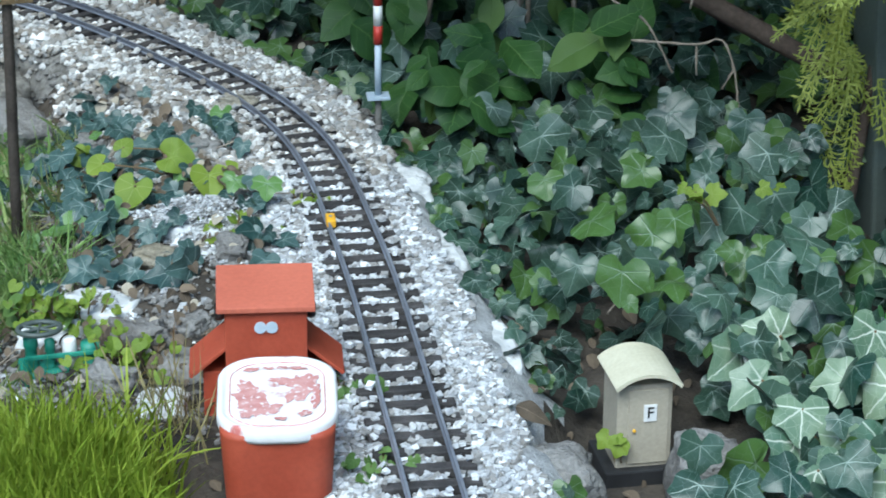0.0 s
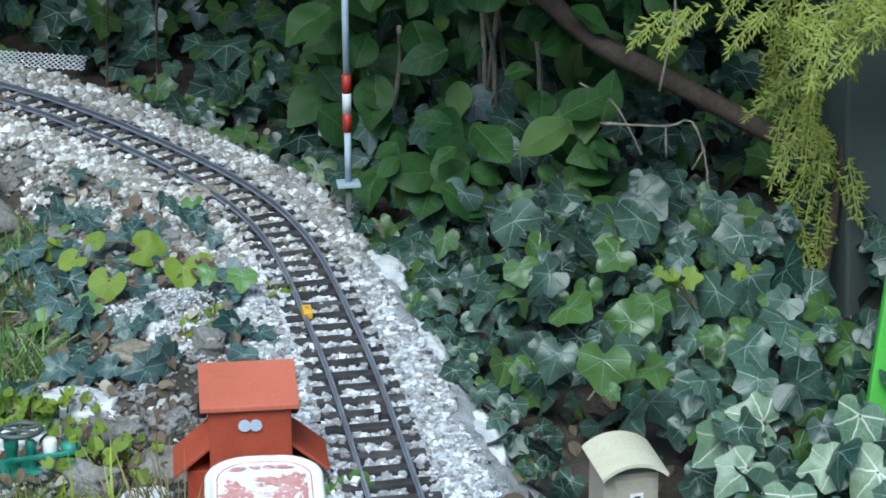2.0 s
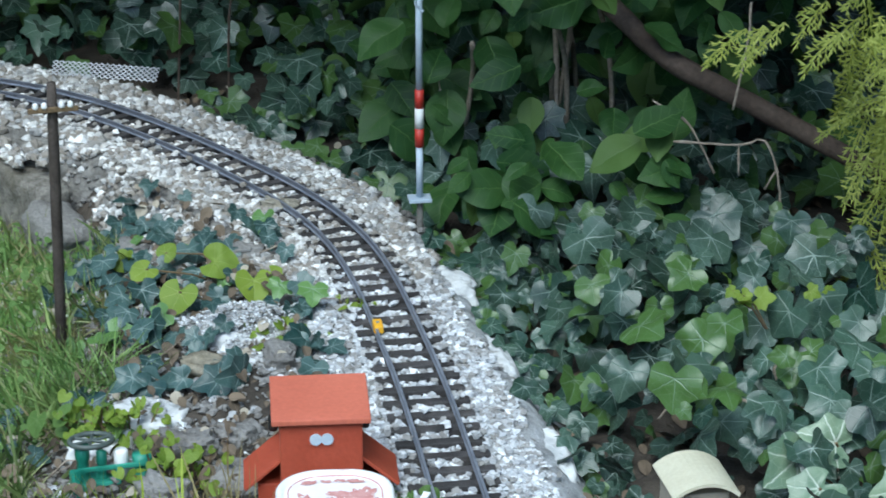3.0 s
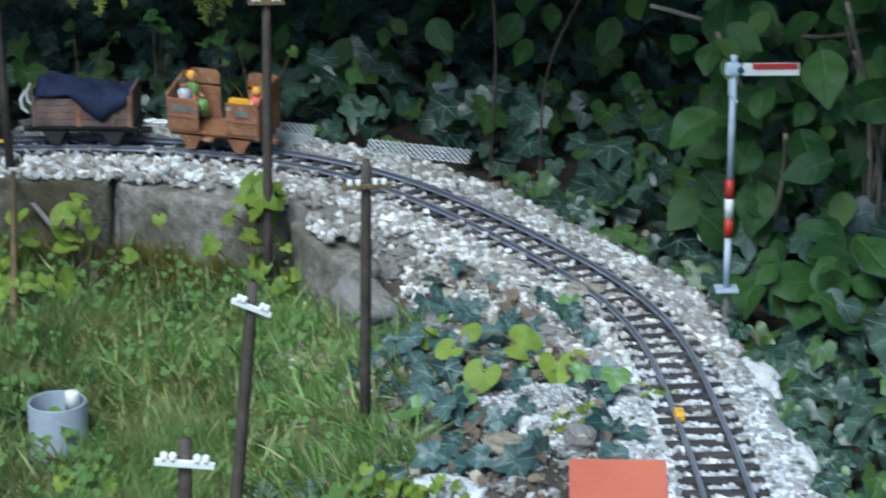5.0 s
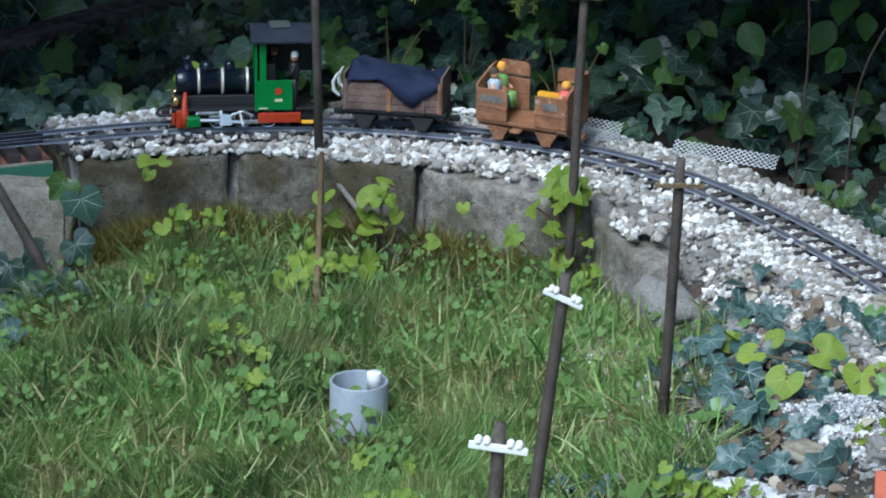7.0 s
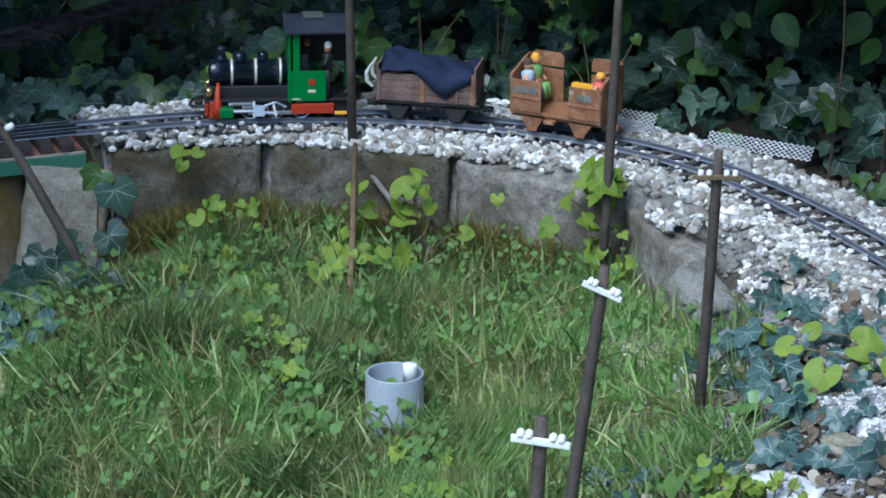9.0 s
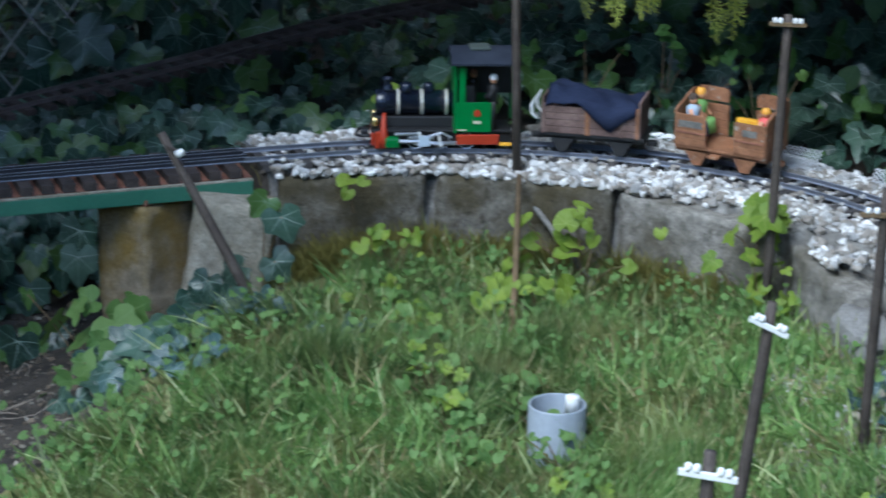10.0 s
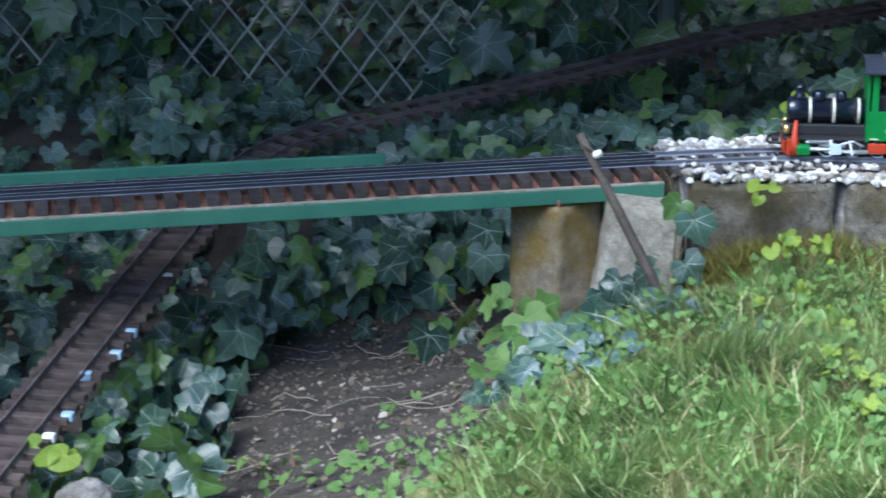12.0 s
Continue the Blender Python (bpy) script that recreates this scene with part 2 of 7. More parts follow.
M["mossy"] = concrete_material("mossy", (0.15, 0.12, 0.08), (0.34, 0.29, 0.21), (0.19, 0.125, 0.02), 0.75, 0.3)
M["rail"] = material("rail", (0.24, 0.26, 0.31), 0.36, metal=0.45, second=(0.4, 0.43, 0.5), scale=25, fine=300, bump=0.1)
M["sleeper"] = material("sleeper", (0.03, 0.027, 0.027), 0.75, second=(0.075, 0.068, 0.066), scale=50, fine=400, bump=0.4, random_tone=0.3)
M["brown_sleeper"] = material("brown_sleeper", (0.034, 0.023, 0.02), 0.75, second=(0.095, 0.068, 0.06), scale=50, fine=400, bump=0.4, random_tone=0.3)
M["dark_sleeper"] = material("dark_sleeper", (0.02, 0.015, 0.014), 0.75, second=(0.055, 0.042, 0.038), scale=50, fine=400, bump=0.4, random_tone=0.35)
M["bridge_rail"] = material("bridge_rail", (0.24, 0.27, 0.34), 0.32, metal=0.5, second=(0.42, 0.46, 0.55), scale=25, fine=300, bump=0.1)
polished_head(M["rail"], (0.2, 0.215, 0.26))
polished_head(M["bridge_rail"], (0.055, 0.06, 0.075))
M["old_rail"] = material("old_rail", (0.09, 0.072, 0.068), 0.45, metal=0.4, second=(0.19, 0.155, 0.145), scale=25)
M["mortar"] = material("mortar", (0.22, 0.22, 0.22), 0.92, second=(0.54, 0.55, 0.56), scale=34, fine=420, bump=0.9, third=(0.13, 0.115, 0.09), spots=-0.02)
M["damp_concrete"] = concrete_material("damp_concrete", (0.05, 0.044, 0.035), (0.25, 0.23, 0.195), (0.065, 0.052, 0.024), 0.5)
M["bridge_green"] = material("bridge_green", (0.03, 0.125, 0.08), 0.5, second=(0.055, 0.165, 0.11), scale=12, fine=200, bump=0.15)
M["deck"] = material("deck", (0.13, 0.055, 0.036), 0.9, second=(0.3, 0.13, 0.08), scale=30, fine=250, bump=0.5)
M["pole_wood"] = material("pole_wood", (0.045, 0.034, 0.028), 0.8, second=(0.085, 0.068, 0.056), scale=40, fine=300, bump=0.5)
M["stick"] = material("stick", (0.11, 0.075, 0.035), 0.85, second=(0.19, 0.13, 0.07), scale=40, fine=300, bump=0.5)
M["grey_stick"] = material("grey_stick", (0.11, 0.105, 0.095), 0.85, second=(0.2, 0.19, 0.17), scale=40, fine=300, bump=0.5)
M["white_plastic"] = material("white_plastic", (0.74, 0.74, 0.72), 0.45, second=(0.82, 0.82, 0.8), scale=20, bump=0.05)
M["grey_pipe"] = material("grey_pipe", (0.25, 0.28, 0.32), 0.5, second=(0.31, 0.34, 0.38), scale=14, fine=150, bump=0.08)
M["red_paint"] = material("red_paint", (0.34, 0.055, 0.025), 0.6, second=(0.42, 0.08, 0.04), scale=25, fine=250, bump=0.2)
M["roof_red"] = material("roof_red", (0.47, 0.12, 0.07), 0.7, second=(0.55, 0.15, 0.09), scale=18, fine=250, bump=0.15)
M["worn_lid"] = material("worn_lid", (0.8, 0.77, 0.77), 0.55, second=(0.86, 0.84, 0.84), scale=14, fine=220, bump=0.2, third=(0.52, 0.17, 0.15), spots=0.0)
M["worn_red"] = material("worn_red", (0.5, 0.19, 0.17), 0.6, second=(0.66, 0.38, 0.35), scale=90, fine=300, bump=0.2, third=(0.8, 0.75, 0.74), spots=0.05)
M["cream"] = material("cream", (0.56, 0.52, 0.38), 0.6, second=(0.64, 0.6, 0.45), scale=25, bump=0.1)
M["taupe"] = material("taupe", (0.38, 0.335, 0.26), 0.65, second=(0.45, 0.4, 0.31), scale=30, bump=0.1)
M["black"] = material("black", (0.012, 0.012, 0.013), 0.55, second=(0.025, 0.025, 0.027), scale=30, bump=0.1)
M["mast"] = material("mast", (0.42, 0.50, 0.58), 0.5, second=(0.52, 0.6, 0.68), scale=40, bump=0.1)
M["signal_red"] = material("signal_red", (0.42, 0.03, 0.02), 0.5, second=(0.5, 0.045, 0.03), scale=40, bump=0.1)
M["yellow"] = material("yellow", (0.75, 0.38, 0.02), 0.5, second=(0.85, 0.47, 0.04), scale=40, bump=0.1)
M["bark"] = material("bark", (0.045, 0.03, 0.022), 0.9, second=(0.11, 0.08, 0.06), scale=20, fine=180, bump=0.55)
M["twig"] = material("twig", (0.2, 0.165, 0.125), 0.85, second=(0.36, 0.3, 0.24), scale=60, fine=300, bump=0.5)
M["post_green"] = material("post_green", (0.06, 0.075, 0.068), 0.5, second=(0.09, 0.11, 0.098), scale=10, bump=0.15)
M["lime"] = material("lime", (0.12, 0.5, 0.06), 0.5, second=(0.16, 0.56, 0.09), scale=12, bump=0.1)
M["wire"] = material("wire", (0.32, 0.32, 0.3), 0.5, metal=0.3, second=(0.5, 0.5, 0.47), scale=60, bump=0.1)
M["mesh_grey"] = material("mesh_grey", (0.5, 0.51, 0.53), 0.4, metal=0.3, second=(0.66, 0.67, 0.68), scale=60, bump=0.1)
# patch puts uneven light over the bank into the ivy colour
M["ivy"] = leaf_material("ivy", (0.008, 0.03, 0.02), (0.064, 0.106, 0.074), (0.29, 0.36, 0.31), rough=0.31, width=0.015, netted=True, young=(0.06, 0.115, 0.028), share=0.2, patch=0.35)
M["pale"] = leaf_material("pale", (0.05, 0.11, 0.07), (0.24, 0.31, 0.19), (0.6, 0.64, 0.54), width=0.024, rough=0.36, netted=True)
M["blue_ivy"] = leaf_material("blue_ivy", (0.014, 0.04, 0.036), (0.07, 0.12, 0.11), (0.28, 0.35, 0.33), rough=0.34, netted=True, young=(0.1, 0.19, 0.05), share=0.08)
M["hedge"] = material("hedge", (0.015, 0.04, 0.012), 0.7, second=(0.05, 0.1, 0.03), scale=20, fine=120, bump=1.0)
M["young"] = leaf_material("young", (0.12, 0.2, 0.02), (0.26, 0.34, 0.045), (0.3, 0.37, 0.1), rough=0.6, through_light=0.3)
M["soft"] = leaf_material("soft", (0.07, 0.15, 0.03), (0.17, 0.27, 0.075), (0.2, 0.3, 0.11), rough=0.65, through_light=0.3)
M["broad"] = leaf_material("broad", (0.01, 0.04, 0.01), (0.045, 0.1, 0.022), (0.09, 0.155, 0.045), rough=0.55, ribs=((0, 1),), width=0.016, sides=0.4, young=(0.075, 0.13, 0.03), share=0.12)
M["grass"] = leaf_material("grass", (0.045, 0.125, 0.028), (0.31, 0.44, 0.14), (0.36, 0.48, 0.2), rough=0.5, ribs=((0, 1),), width=0.01, young=(0.5, 0.56, 0.27), share=0.1, patch=0.5, through_light=0.35, dry=(0.34, 0.29, 0.12))
M["plank"] = material("plank", (0.17, 0.074, 0.034), 0.6, second=(0.32, 0.15, 0.075), scale=45, fine=320, bump=0.4, third=(0.34, 0.29, 0.24), spots=-0.02)
M["red_wood"] = material("red_wood", (0.1, 0.06, 0.05), 0.8, second=(0.19, 0.125, 0.108), scale=45, fine=320, bump=0.4)
M["tarp"] = material("tarp", (0.014, 0.019, 0.042), 0.9, second=(0.026, 0.034, 0.068), scale=30, fine=500, bump=0.4)
M["loco_black"] = material("loco_black", (0.006, 0.008, 0.016), 0.22, second=(0.011, 0.015, 0.03), scale=30, bump=0.03)
M["loco_green"] = material("loco_green", (0.01, 0.15, 0.03), 0.35, second=(0.014, 0.19, 0.04), scale=30, bump=0.03)
M["loco_red"] = material("loco_red", (0.33, 0.028, 0.008), 0.45, second=(0.42, 0.045, 0.012), scale=30, bump=0.03)
M["loco_roof"] = material("loco_roof", (0.018, 0.022, 0.034), 0.7, second=(0.034, 0.04, 0.056), scale=30, bump=0.1)
M["brass"] = material("brass", (0.75, 0.55, 0.22), 0.25, metal=0.9, second=(0.82, 0.63, 0.3), scale=50, bump=0.03)
M["band_white"] = material("band_white", (0.72, 0.68, 0.56), 0.25, metal=0.3, second=(0.8, 0.77, 0.66), scale=50, bump=0.03)
M["steel"] = material("steel", (0.5, 0.5, 0.52), 0.3, metal=0.8, second=(0.65, 0.65, 0.67), scale=50, bump=0.05)
M["skin"] = material("skin", (0.62, 0.3, 0.16), 0.6, second=(0.68, 0.34, 0.19), scale=50, bump=0.02)
M["blonde"] = material("blonde", (0.75, 0.33, 0.03), 0.6, second=(0.8, 0.4, 0.06), scale=50, bump=0.05)
M["dress"] = material("dress", (0.14, 0.3, 0.07), 0.65, second=(0.25, 0.45, 0.14), scale=50, bump=0.05)
M["shirt"] = material("shirt", (0.22, 0.36, 0.55), 0.65, second=(0.5, 0.55, 0.6), scale=50, bump=0.05)
M["denim"] = material("denim", (0.03, 0.05, 0.13), 0.8, second=(0.05, 0.075, 0.17), scale=50, bump=0.05)
M["pink"] = material("pink", (0.68, 0.1, 0.09), 0.6, second=(0.74, 0.15, 0.13), scale=50, bump=0.05)
M["teal"] = material("teal", (0.015, 0.15, 0.1), 0.5, second=(0.06, 0.3, 0.21), scale=40, bump=0.05)
M["straw"] = leaf_material("straw", (0.2, 0.17, 0.07), (0.36, 0.31, 0.16), (0.36, 0.31, 0.16), rough=0.7, ribs=((0, 1),), width=0.01)
M["moss"] = leaf_material("moss", (0.13, 0.12, 0.025), (0.27, 0.24, 0.06), (0.27, 0.24, 0.06), rough=0.8, ribs=((0, 1),), width=0.01)
M["bright_grass"] = leaf_material("bright_grass", (0.19, 0.29, 0.02), (0.40, 0.47, 0.06), (0.4, 0.46, 0.1), rough=0.6, ribs=((0, 1),), width=0.01, through_light=0.3)
M["dead_leaf"] = leaf_material("dead_leaf", (0.04, 0.03, 0.02), (0.19, 0.145, 0.1), (0.19, 0.145, 0.1), rough=0.85, ribs=((0, 1),), young=(0.36, 0.32, 0.25), share=0.12)
M["blue_clip"] = material("blue_clip", (0.25, 0.42, 0.55), 0.5, second=(0.5, 0.6, 0.68), scale=50, bump=0.05)
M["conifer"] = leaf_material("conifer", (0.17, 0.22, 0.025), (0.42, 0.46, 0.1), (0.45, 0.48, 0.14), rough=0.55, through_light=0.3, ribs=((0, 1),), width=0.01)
# darkened copy of the conifer green, only for unseen leaves that block light
M["shade_canopy"] = leaf_material("shade_canopy", (0.012, 0.035, 0.01), (0.03, 0.06, 0.018), (0.03, 0.06, 0.018), rough=0.7, ribs=((0, 1),), width=0.01)


M["broad"].node_tree.nodes["Principled BSDF"].inputs["Specular IOR Level"].default_value = 0.25
for dull in ("loco_roof", "tarp"):
    M[dull].node_tree.nodes["Principled BSDF"].inputs["Specular IOR Level"].default_value = 0.12


# ---- mesh helpers ----
def part(name, bm, mat, parent=None, label=""):
    me = bpy.data.meshes.new(name)
    bm.normal_update()
    bm.to_mesh(me)
    bm.free()
    me.materials.append(mat)
    ob = new(name, me)
    ob.parent = parent
    if label:
        ob["label"] = label
    return ob


def shared(name, me, parent, m):
    ob = new(name, me)
    ob.parent = parent
    ob.matrix_basis = m
    return ob


def thing(name, label, category, at=None, group="", kind=""):
    e = new(name)
    e.empty_display_size = 0.02
    if at is not None:
        e.matrix_basis = at
    return tagged(e, label, category, group, kind)


def smooth(ob):
    ob.data.polygons.foreach_set("use_smooth", [True] * len(ob.data.polygons))
    return ob


def box(bm, cx, cy, cz, sx, sy, sz, bevel=0.0, m=None):
    """A bevelled block about a centre."""
    r = bmesh.ops.create_cube(bm, size=1.0)
    vs = r["verts"]
    bmesh.ops.scale(bm, vec=(sx, sy, sz), verts=vs)
    bmesh.ops.translate(bm, vec=(cx, cy, cz), verts=vs)
    if bevel:
        es = list({e for v in vs for e in v.link_edges})
        out = bmesh.ops.bevel(bm, geom=es, offset=bevel, segments=2, affect="EDGES", profile=0.6)
        vs = list({v for f in out["faces"] for v in f.verts} | {v for v in vs if v.is_valid})
    if m is not None:
        bmesh.ops.transform(bm, matrix=m, verts=vs)
    return vs


def tube(bm, points, radii, sides=10, cap=True, wobble=0.0):
    """A round bar along a line of points, with a radius at each."""
    pts = [Vector(p) for p in points]
    if isinstance(radii, (int, float)):
        radii = [radii] * len(pts)
    rings = []
    side = None
    for i, p in enumerate(pts):
        d = (pts[min(i + 1, len(pts) - 1)] - pts[max(i - 1, 0)]).normalized()
        if side is None:
            side = d.orthogonal().normalized()
        side = (side - d * side.dot(d)).normalized()
        up = d.cross(side)
        ring = []
        for s in range(sides):
            a = 2 * math.pi * s / sides
            r = radii[i] * (1 + wobble * (random.random() - 0.5))
            ring.append(bm.verts.new(p + side * (r * math.cos(a)) + up * (r * math.sin(a))))
        rings.append(ring)
    for a, b in zip(rings, rings[1:]):
        for s in range(sides):
            bm.faces.new((a[s], a[(s + 1) % sides], b[(s + 1) % sides], b[s]))
    if cap:
        bm.faces.new(list(reversed(rings[0])))
        bm.faces.new(rings[-1])
    return rings


def lathe(bm, profile, sides=24, centre=(0, 0, 0), close=False):
    """Turned shape: (radius, height) pairs about a vertical axis."""
    rings = []
    for r, z in profile:
        rings.append([bm.verts.new((centre[0] + r * math.cos(2 * math.pi * s / sides), centre[1] + r * math.sin(2 * math.pi * s / sides), centre[2] + z)) for s in range(sides)])
    for a, b in zip(rings, rings[1:]):
        for s in range(sides):
            bm.faces.new((a[s], a[(s + 1) % sides], b[(s + 1) % sides], b[s]))
    if close:
        bm.faces.new(list(reversed(rings[0])))
        bm.faces.new(rings[-1])
    return rings


def spline(points, step):
    """A smooth line through a few points, in even steps."""
    p = [np.array(q, float) for q in points]
    p = [2 * p[0] - p[1]] + p + [2 * p[-1] - p[-2]]
    out = []
    for a, b, c, d in zip(p, p[1:], p[2:], p[3:]):
        for t in np.linspace(0, 1, 60, endpoint=False):
            out.append(0.5 * (2 * b + (c - a) * t + (2 * a - 5 * b + 4 * c - d) * t * t + (3 * b - a - 3 * c + d) * t**3))
    out.append(p[-2])
    out = np.array(out)
    length = np.r_[0, np.cumsum(np.linalg.norm(np.diff(out, axis=0), axis=1))]
    at = np.arange(0, length[-1], step)
    return np.stack([np.interp(at, length, out[:, i]) for i in range(out.shape[1])], 1)


def sweep(bm, line, offset, profile, z=0.0):
    """A profile of (across, up) pairs carried along a flat line at a sideways offset (positive to the line's right)."""
    rings = []
    n = len(line)
    for i in range(n):
        d = line[min(i + 1, n - 1)] - line[max(i - 1, 0)]
        d = d / np.linalg.norm(d[:2])
        side = np.array([d[1], -d[0]])
        zz = line[i][2] if len(line[i]) > 2 else 0.0
        rings.append([bm.verts.new((*(line[i][:2] + side * (offset + a)), z + zz + u)) for a, u in profile])
    k = len(profile)
    for a, b in zip(rings, rings[1:]):
        for s in range(k):
            bm.faces.new((a[s], b[s], b[(s + 1) % k], a[(s + 1) % k]))
    bm.faces.new(rings[0])
    bm.faces.new(list(reversed(rings[-1])))


# ---- the lie of the land ----
GAUGE = 0.042
MAIN = spline([(0.13, 1.2), (0.047, 1.765), (-0.0145, 2.155), (-0.09, 2.458), (-0.235, 2.69), (-0.44, 2.905), (-0.651, 3.0), (-0.878, 3.003), (-1.085, 2.935), (-1.25, 2.825)], 0.01)
BRIDGE_A, BRIDGE_B = np.array([-1.238, 2.836]), np.array([-2.55, 1.826])
LOWER = spline([(-1.49, 1.45, -0.17), (-1.70, 2.1, -0.168), (-1.905, 2.75, -0.16), (-1.965, 3.03, -0.148), (-1.93, 3.2, -0.133), (-1.802, 3.385, -0.115), (-1.674, 3.583, -0.1), (-1.528, 3.86, -0.085), (-1.331, 4.144, -0.07), (-0.93, 4.75, -0.05)], 0.01)
WALL_ENDS = [(-0.43, 2.655), (-0.535, 2.815), (-0.772, 2.918), (-1.012, 2.903), (-1.19, 2.815)]
WALL = np.concatenate([np.linspace(a, b, 40) for a, b in zip(WALL_ENDS, WALL_ENDS[1:])])


def near_line(x, y, line):
    """Distance to a line, its nearest index, and the side (+1: right of travel)."""
    best = np.full(x.shape, 1e9)
    at = np.zeros(x.shape, int)
    for i in range(0, len(line), 2):
        d = (x - line[i, 0]) ** 2 + (y - line[i, 1]) ** 2
        closer = d < best
        best[closer] = d[closer]
        at[closer] = i
    j = np.minimum(at + 1, len(line) - 1)
    i0 = np.maximum(at - 1, 0)
    dx, dy = line[j, 0] - line[i0, 0], line[j, 1] - line[i0, 1]
    side = np.sign(dy * (x - line[at, 0]) - dx * (y - line[at, 1]))
    return np.sqrt(best), at, side


def step(v, a, b):
    t = np.clip((v - a) / (b - a), 0, 1)
    return t * t * (3 - 2 * t)


def bumps(x, y, size, seed=0.0):
    return (np.sin(x * 6.1 / size + 1.3 + seed) * np.cos(y * 5.3 / size + seed * 2.1) + 0.5 * np.sin(x * 13.7 / size + y * 9.1 / size + seed) + 0.3 * np.cos(y * 21.0 / size - x * 17.0 / size)) / 1.8


def shoulder(y):
    """How far the ballast reaches outside the curve."""
    return np.interp(y, [1.8, 2.0, 2.3, 2.45, 2.55, 3.1], [0.086, 0.08, 0.07, 0.072, 0.09, 0.104])


def land(x, y):
    """Height of the ground."""
    x, y = np.asarray(x, float), np.asarray(y, float)
    d, at, side = near_line(x, y, MAIN)
    end = at >= len(MAIN) - 3
    inner = side < 0
    # the hollow under the bridge
    hollow = step(-x, 1.10, 1.75) * (0.13 + 0.025 * step(y, 2.3, 3.0) + 0.07 * step(y, 3.3, 3.7)) + step(-x, 1.06, 1.3) * 0.055
    # behind the bridge the bank climbs again
    hollow = hollow * (1 - 0.55 * step(y, 2.98, 3.18) * (1 - step(y, 3.25, 3.6)) * step(-x, 1.3, 1.45))
    lawn = -0.098 - 0.03 * step(y, 2.4, 2.8) + 0.012 * bumps(x, y, 0.9) - hollow
    # the rockery rises from the lawn to the line
    lawn = lawn + step(x, -0.46, -0.2) * (0.065 + 0.012 * bumps(x, y, 0.25, 1.0))
    back = -0.075 + 0.02 * bumps(x, y, 0.6, 2.0) - 0.05 * step(y, 2.8, 4.0) - hollow
    side_part = step(-x, 1.05, 1.5)
    back = back * (1 - side_part) + (-0.115 - hollow + 0.01 * bumps(x, y, 0.3)) * side_part
    lawn = lawn * (1 - side_part) + (-0.115 - hollow + 0.01 * bumps(x, y, 0.3)) * side_part
    wd, wat, ws = near_line(x, y, WALL)
    walled = inner & (x < -0.43) & (x > -1.2) & (y > 2.3)
    top = -0.016
    shoulder_in = top + (lawn - top) * step(d, 0.075, 0.16)
    shoulder_out = top + (back - top) * step(d - shoulder(y), 0.0, 0.07)
    ground = np.where(inner, shoulder_in, shoulder_out)
    # behind the wall the bed is level, in front of it the lawn begins at once
    wall_in = np.where((ws > 0) & (wd > 0.02) & (d < 0.2), top, lawn)
    ground = np.where(walled, wall_in, ground)
    # a level spot for the cabinet
    spot = 1 - step(np.hypot((x - 0.222) / 0.085, (y - 1.845) / 0.1), 0.75, 1.15)
    ground = ground * (1 - spot) + np.minimum(ground, -0.086) * spot
    # the old line runs on a bed of its own
    dl, il, _ = near_line(x, y, LOWER)
    under = 1 - step(dl, 0.075, 0.13)
    ground = ground * (1 - under) + np.minimum(ground, LOWER[il, 2] - 0.075) * under
    # the bed stops where the bridge begins
    past = step(-(x - BRIDGE_A[0]) * 0.793 - (y - BRIDGE_A[1]) * 0.61, -0.012, 0.012) * (x < -1.1)
    return ground * (1 - past) + lawn * past


def axis(a, b, fine):
    core = np.arange(a, b + fine / 2, fine)
    grow = np.cumsum(np.geomspace(fine * 1.5, 22, 40))
    return np.r_[(a - grow)[::-1], core, b + grow]


def grid_mesh(name, xs, ys, height, mats, pick=None):
    gx, gy = np.meshgrid(xs, ys)
    gz = height(gx, gy)
    co = np.stack([gx, gy, gz], -1).reshape(-1, 3)
    nx, ny = len(xs), len(ys)
    i = np.arange(nx * ny).reshape(ny, nx)
    quads = np.stack([i[:-1, :-1], i[:-1, 1:], i[1:, 1:], i[1:, :-1]], -1).reshape(-1, 4)
    me = bpy.data.meshes.new(name)
    me.from_pydata(co.tolist(), [], quads.tolist())
    for m in mats:
        me.materials.append(m)
    if pick is not None:
        me.polygons.foreach_set("material_index", pick(co[quads].mean(1)).astype(int).tolist())
    me.polygons.foreach_set("use_smooth", [True] * len(quads))
    me.update()
    return new(name, me)


def bedding(c):
    d, at, side = near_line(c[:, 0], c[:, 1], MAIN)
    end = at >= len(MAIN) - 3
    bed = (d < np.where(side > 0, shoulder(c[:, 1]) + 0.025, 0.115) + 0.015 * bumps(c[:, 0], c[:, 1], 0.1)) & ~end
    wd, wat, ws = near_line(c[:, 0], c[:, 1], WALL)
    bed |= (side < 0) & (ws > 0) & (wd < 0.13) & (c[:, 0] < -0.43) & (c[:, 0] > -1.2) & (c[:, 1] > 2.6)
    slope = (side > 0) & ~end & (c[:, 1] < 2.5) & (d > 0.03) & (d < shoulder(c[:, 1]) + 0.05 + 0.012 * bumps(c[:, 0], c[:, 1], 0.1))
    turf = (side < 0) & (c[:, 0] < -0.38) & (c[:, 0] > -1.16) & ~((ws > 0) & (c[:, 1] > 2.6))
    turf |= c[:, 1] < 1.42 + 0.12 * bumps(c[:, 0], c[:, 1], 0.5)
    return np.where(turf, 2, np.where(slope, 3, np.where(bed, 1, 0)))


ground = grid_mesh("ground", axis(-3.0, 1.2, 0.018), axis(1.0, 5.2, 0.018), land, [M["earth"], M["bed"], M["thatch"], M["mortar"]], bedding)
tagged(ground, "dark garden soil with a gravelled railway bed and hollow", "ground", kind="structure")


